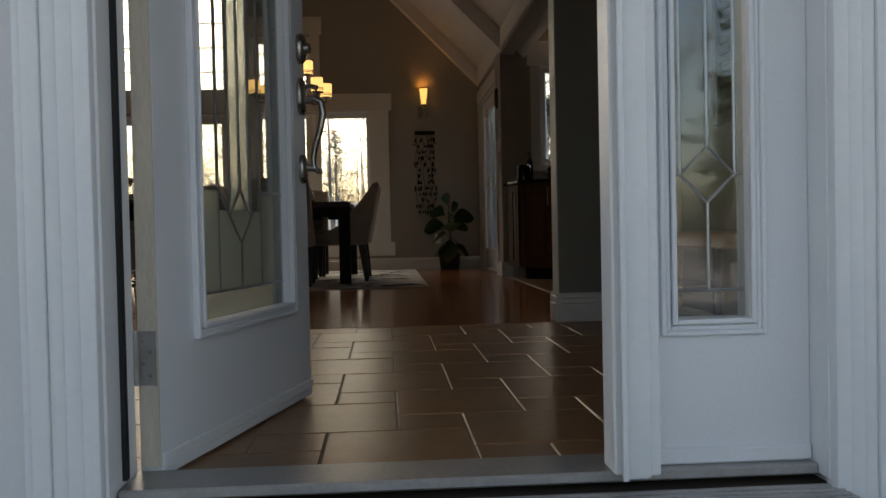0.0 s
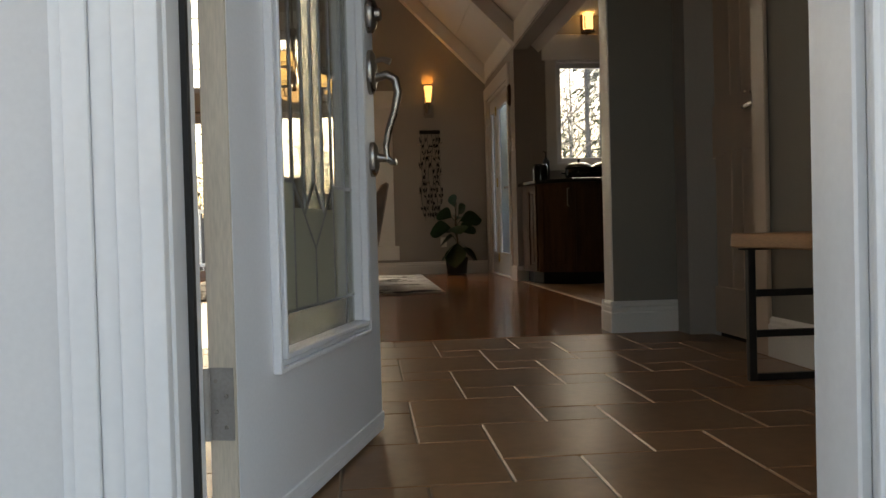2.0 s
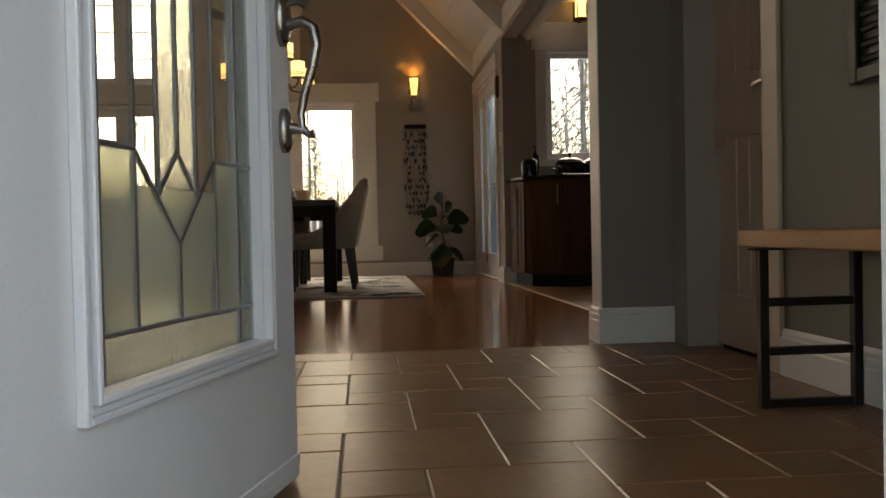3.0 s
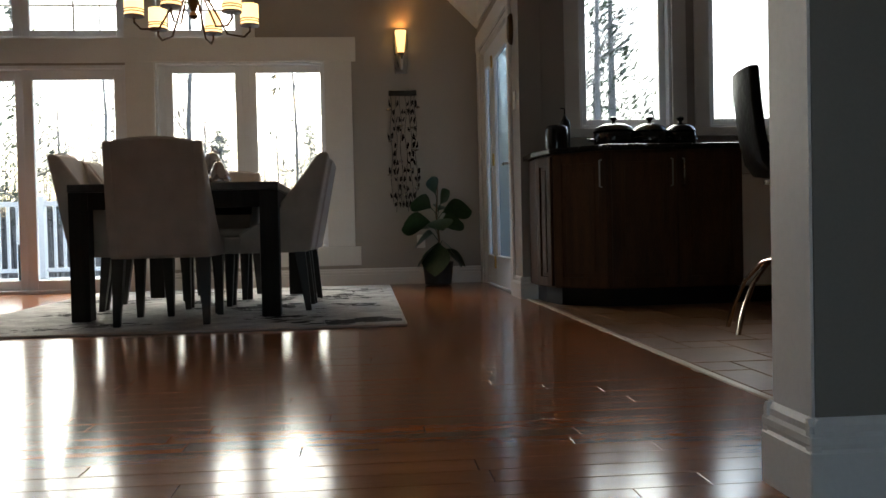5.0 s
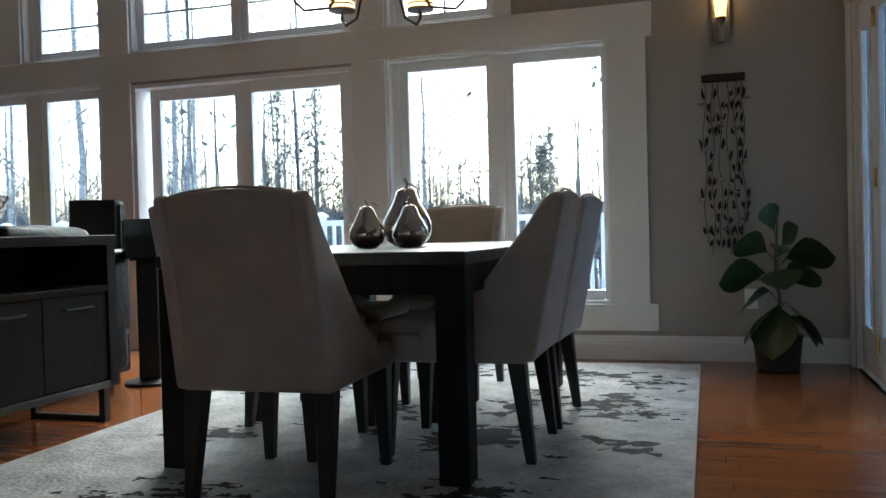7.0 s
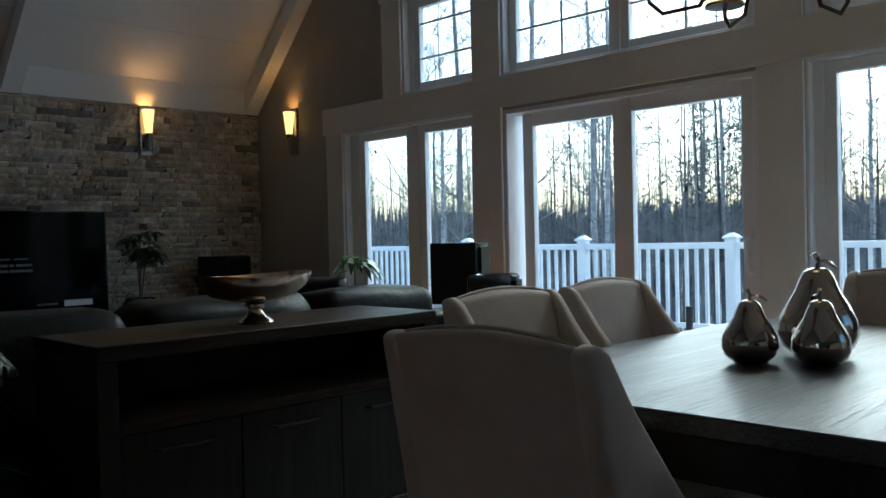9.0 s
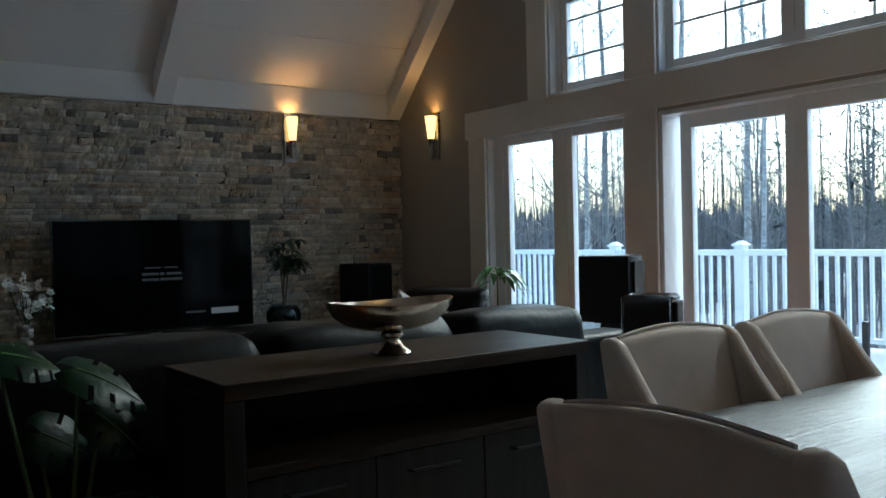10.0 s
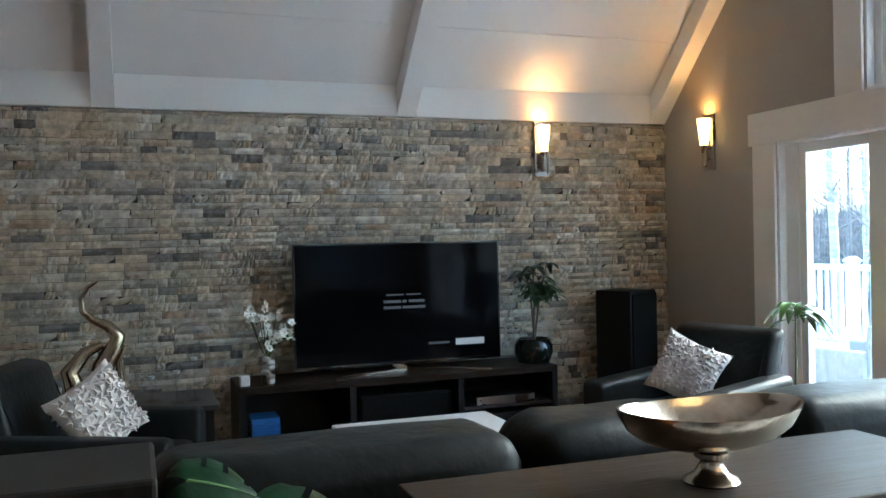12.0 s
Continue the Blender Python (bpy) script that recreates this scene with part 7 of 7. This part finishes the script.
used = set()
for i, (x, y) in enumerate(spots):
    k = i % 4
    m = pose(x + rng.uniform(-0.6, 0.6), y, GZ, 0, 0, rng.uniform(0, 360)) @ clearing(x, y)
    if k in used:
        copy_thing(protos[k], m)
    else:
        used.add(k)
        protos[k].matrix_world = m
fspots = [(3.4, 33), (-6.4, 40), (-13, 36), (0.6, 45), (-20, 47), (7.5, 41), (-25, 52), (-16, 57), (-3.5, 58), (5.5, 57), (-9.5, 60), (4.6, 23.5), (7.2, 27)]
used = set()
for i, (x, y) in enumerate(fspots):
    k = i % 2
    m = pose(x, y, GZ, 0, 0, rng.uniform(0, 360)) @ clearing(x, y)
    if k in used:
        copy_thing(firs[k], m)
    else:
        used.add(k)
        firs[k].matrix_world = m

# trees before the house, beyond the front yard
for i, (x, y) in enumerate(((-6, -13), (2.5, -15), (6.5, -12), (11, -16), (-11, -17), (-2, -19), (4, -20), (8.5, -19), (14, -14), (18, -19), (-16, -21), (-9, -24), (-4, -28), (1, -26), (5, -23), (10, -27), (15, -24), (-14, -27), (-1, -33), (8, -34))):
    copy_thing(firs[i % 2] if i % 3 else protos[i % 4], pose(x, y, GZ, 0, 0, rng.uniform(0, 360)))

# thicket of thin stems, and the far shore's woods
rg = np.random.default_rng(9)
vs, fs = [], []


def stick(x, y, z0, h, r):
    i = len(vs)
    lx, ly = rg.uniform(-0.05, 0.05) * h, rg.uniform(-0.05, 0.05) * h
    for k in range(3):
        a = 2.094 * k
        vs.append((x + r * math.cos(a), y + r * math.sin(a), z0))
    vs.append((x + lx, y + ly, z0 + h))
    fs.extend([(i, i + 1, i + 3), (i + 1, i + 2, i + 3), (i + 2, i, i + 3)])


for _ in range(9000):
    y = rg.uniform(17, 60)
    stick(rg.uniform(-75, 25) * y / 45, y, GZ, rg.uniform(0.6, 3.4), rg.uniform(0.008, 0.022))
for _ in range(3600):
    y = rg.uniform(34, 75)
    x = rg.uniform(-95, 25) * y / 60
    h = rg.uniform(3, 11)
    stick(x, y, GZ, h, rg.uniform(0.02, 0.06))
    for q in range(5):
        f = rg.uniform(0.3, 0.9)
        a = rg.uniform(0, 6.28)
        L = rg.uniform(0.5, 1.6)
        i = len(vs)
        vs.extend([(x, y, GZ + h * f), (x, y, GZ + h * f + 0.035), (x + L * math.cos(a), y + L * math.sin(a), GZ + h * f + L * 0.7)])
        fs.append((i, i + 1, i + 2))
nv, nf = [], []
for t in range(300):
    y = rg.uniform(24, 70)
    x = rg.uniform(-85, 26) * y / 50
    h = rg.uniform(6, 10.5) if -0.42 < x / (y - 4) < 0.0 else rg.uniform(8, 16)
    stick(x, y, GZ, h, rg.uniform(0.035, 0.09))
    pine = t % 2 == 0
    for q in range(26):
        f = rg.uniform(0.22, 0.98)
        a, L = rg.uniform(0, 6.28), rg.uniform(0.5, 2.4) * (1.25 - f)
        rise = rg.uniform(-0.1, 0.35) if pine else rg.uniform(0.3, 1.0)
        p = np.array((x, y, GZ + h * f))
        d = np.array((math.cos(a), math.sin(a), rise)) * L
        i = len(vs)
        vs.extend([tuple(p), tuple(p + (0, 0, 0.035)), tuple(p + d)])
        fs.append((i, i + 1, i + 2))
        for w in range(4):
            b = p + d * rg.uniform(0.3, 1.0)
            e = b + np.array((rg.normal(), rg.normal(), rg.uniform(-0.2, 1.0))) * L * 0.22
            i = len(vs)
            vs.extend([tuple(b), tuple(b + (0.012, 0, 0.016)), tuple(e)])
            fs.append((i, i + 1, i + 2))
            if pine and f > 0.45 and w < 2:
                for n in range(1):
                    c = b + rg.normal(size=3) * 0.16
                    u, v = rg.normal(size=3) * 0.10, rg.normal(size=3) * 0.03
                    k = len(nv)
                    nv.extend([tuple(c + u), tuple(c + v), tuple(c - u), tuple(c - v)])
                    nf.append((k, k + 1, k + 2, k + 3))
me = bpy.data.meshes.new("pine_sprays")
me.from_pydata(nv, [], nf)
me.materials.append(M_needle)
tagged(new("pine_sprays", me), "loose dark sprays of pine needles in the woods", "foliage", "", "stuff")
me = bpy.data.meshes.new("thicket")
me.from_pydata(vs, [], fs)
me.materials.append(M_farwood)
tagged(new("thicket", me), "thicket of thin bare stems and twigs", "woodland", "", "stuff")
vs, fs = [], []
for _ in range(9000):
    a, d = rg.uniform(-0.7, 1.35), rg.uniform(110, 200)
    x, y = -d * math.sin(a), d * math.cos(a)
    h = rg.uniform(4, 8.5)
    r = rg.uniform(0.5, 1.3)
    i = len(vs)
    n = 6
    for k in range(n):
        a = 2 * math.pi * k / n
        q = r * rg.uniform(0.6, 1.2)
        vs.append((x + q * math.cos(a), y + q * math.sin(a), GZ + h * rg.uniform(0.0, 0.15)))
        vs.append((x + q * 0.6 * math.cos(a + 0.3), y + q * 0.6 * math.sin(a + 0.3), GZ + h * rg.uniform(0.45, 0.7)))
    vs.append((x, y, GZ + h))
    for k in range(n):
        j = (k + 1) % n
        fs.append((i + 2 * k, i + 2 * j, i + 2 * j + 1))
        fs.append((i + 2 * k, i + 2 * j + 1, i + 2 * k + 1))
        fs.append((i + 2 * k + 1, i + 2 * j + 1, i + 2 * n))
me = bpy.data.meshes.new("far_woods")
me.from_pydata(vs, [], fs)
me.materials.append(M_farwood)
tagged(new("far_woods", me), "dark line of far woods on the horizon", "woodland", "", "stuff")

# ---- floor pieces ----
random.seed(11)


def tile_floor(parent, x0, x1, y0, y1, cut):
    """Two sizes of square tiles in a hopscotch pattern, each a piece of its own."""
    u, g, t = 0.1735, 0.0020, 0.012
    ox, oy = -0.412, 1.7665
    big = mesh_of("tile", B((g, 2 * u - g, g, 2 * u - g, -t, 0.0), bevel=0.003), M_tile)
    small = mesh_of("tile", B((g, u - g, g, u - g, -t, 0.0), bevel=0.003), M_tile)
    rest = bmesh.new()
    for n in range(-40, 41):
        for m in range(-40, 41):
            for me, du, s in ((big, 0, 2), (small, 2, 1)):
                x, y = ox + (2 * n - m + du) * u, oy + (n + 2 * m) * u
                if x + s * u <= x0 or x >= x1 or y + s * u <= y0 or y >= y1:
                    continue
                if x >= x0 and y >= y0 and x + s * u <= x1 and y + s * u <= y1 and not cut(x, y):
                    ob = new("tile", me)
                    ob.location = (x, y, random.uniform(-0.0006, 0.0006))
                    ob.parent = parent
                else:
                    a, b, c, d = max(x, x0) + g, min(x + s * u, x1) - g, max(y, y0) + g, min(y + s * u, y1) - g
                    if b > a + 0.01 and d > c + 0.01:
                        me2 = mesh_of("tile", B((0, b - a, 0, d - c, -t, 0.0), bevel=0.003), M_tile)
                        ob = new("tile", me2)
                        ob.location = (a, c, 0)
                        ob.parent = parent


fl = structure("floor_hall", B((-1.75, 1.08, 0.879, FOYER_Y - 0.008, -0.0155, -0.004)), M_grout, "brown hopscotch floor tiles with pale grout", "floor")
tile_floor(fl, -1.74, 1.07, 0.885, FOYER_Y - 0.01, lambda x, y: False)
fk = structure("floor_kitchen", B((1.0, 4.15, FOYER_Y + 0.04, KIT_Y, -0.0155, -0.004)), M_grout, "brown kitchen floor tiles", "floor")
tile_floor(fk, 1.01, 2.7, FOYER_Y + 0.05, KIT_Y - 0.01, lambda x, y: False)
structure("threshold_hall", B((-1.74, 0.62, FOYER_Y - 0.010, FOYER_Y + 0.001, -0.012, 0.0012)), M_woodfar, "wooden edge between tiles and boards", "threshold")
structure("threshold_strip", B((0.972, 0.998, FOYER_Y + 0.04, KIT_Y - 0.02, -0.01, 0.004), bevel=0.002), M_strip, "pale strip between boards and tiles", "threshold")

fw = structure("floor_boards", B((STONE_X, 0.975, FOYER_Y, WIN_Y, -0.0155, -0.006)), M_sub, "glossy red-brown wooden strip floor", "floor")
PW, count = 0.083, 0
meshes = {}
rest = bmesh.new()
row = 0
y = FOYER_Y + 0.002
while y < WIN_Y - 0.01:
    x = STONE_X
    x -= random.uniform(0, 0.9)
    y1 = min(y + PW, WIN_Y)
    while x < 0.97:
        ln_ = random.choice((0.6, 0.9, 1.2, 1.5))
        a, b = max(x, STONE_X), min(x + ln_, 0.97)
        if b - a > 0.02:
            near = a > -3.4 and y < 8.2
            if near and count < 300:
                key = round(b - a, 2)
                if key not in meshes:
                    meshes[key] = mesh_of("plank", B((0.0006, key - 0.0006, 0.0004, PW - 0.0004, -0.009, 0.0), bevel=0.0012), M_wood)
                ob = new("plank", meshes[key])
                ob.location = (a, y, random.uniform(-0.0003, 0.0003))
                ob.parent = fw
                count += 1
            else:
                box(rest, a + 0.0006, b - 0.0006, y + 0.0004, y1 - 0.0004, -0.009, 0.0)
        x += ln_
    y += PW
    row += 1
ob = part("planks_rest", rest, M_woodfar, fw)
ob["kind"] = "stuff"

# ---- stone cladding ----
ws = structure("wall_stone", B((STONE_X - 0.021, STONE_X - 0.012, FOYER_Y, WIN_Y - 0.001, 0, 2.28)), M_stonebed, "split-face beige and grey stone cladding", "stone wall")
rest = bmesh.new()
sm = []
for k in range(14):
    bmk = bmesh.new()
    n = 5
    grid = [[None] * (n + 1) for _ in range(3)]
    for i in range(3):
        for j in range(n + 1):
            d = random.uniform(-0.004, 0.018) if 0 < j < n and i == 1 else random.uniform(-0.013, 0.006)
            grid[i][j] = bmk.verts.new((d, j / n, i / 2))
    back = [[bmk.verts.new((-0.02, j / n, i / 2)) for j in (0, n)] for i in (0, 2)]
    for i in range(2):
        for j in range(n):
            bmk.faces.new((grid[i][j], grid[i][j + 1], grid[i + 1][j + 1], grid[i + 1][j]))
    bmk.faces.new((*[grid[0][j] for j in range(n, -1, -1)], back[0][0], back[0][1]))
    bmk.faces.new((*[grid[2][j] for j in range(n + 1)], back[1][1], back[1][0]))
    bmk.faces.new((grid[0][0], grid[1][0], grid[2][0], back[1][0], back[0][0]))
    bmk.faces.new((grid[2][n], grid[1][n], grid[0][n], back[0][1], back[1][1]))
    sm.append(mesh_of("stone", bmk, M_stone))
rows_z, z = [], 0.0
while z < 2.27:
    h = random.choice((0.042, 0.048, 0.052, 0.056))
    rows_z.append((z, min(h, 2.28 - z)))
    z += h
count = 0
for z, h in rows_z:
    y = FOYER_Y - random.uniform(0, 0.2)
    while y < WIN_Y - 0.01:
        ln_ = random.choice((0.06, 0.08, 0.10, 0.12, 0.14, 0.16, 0.19, 0.23))
        a, b = max(y, FOYER_Y), min(y + ln_, WIN_Y - 0.002)
        y += ln_
        if b - a < 0.02:
            continue
        dx = random.uniform(-0.006, 0.022)
        me = random.choice(sm)
        gap = random.uniform(0.0006, 0.0035)
        m = Matrix.Translation((STONE_X + dx, a + gap / 2, z + gap / 2)) @ Matrix.Diagonal((1, b - a - gap, h - gap, 1))
        if 1.25 < z < 2.3 and 6.6 < a < 9.2 and count < 300:
            ob = new("stone", me)
            ob.parent = ws
            ob.matrix_local = m
            count += 1
        else:
            base = len(rest.verts)
            rest.verts.ensure_lookup_table()
            vs = [rest.verts.new(m @ v.co) for v in me.vertices]
            for p in me.polygons:
                rest.faces.new([vs[i] for i in p.vertices])
ob = part("stones_rest", rest, M_stonefar, ws)
ob["kind"] = "stuff"
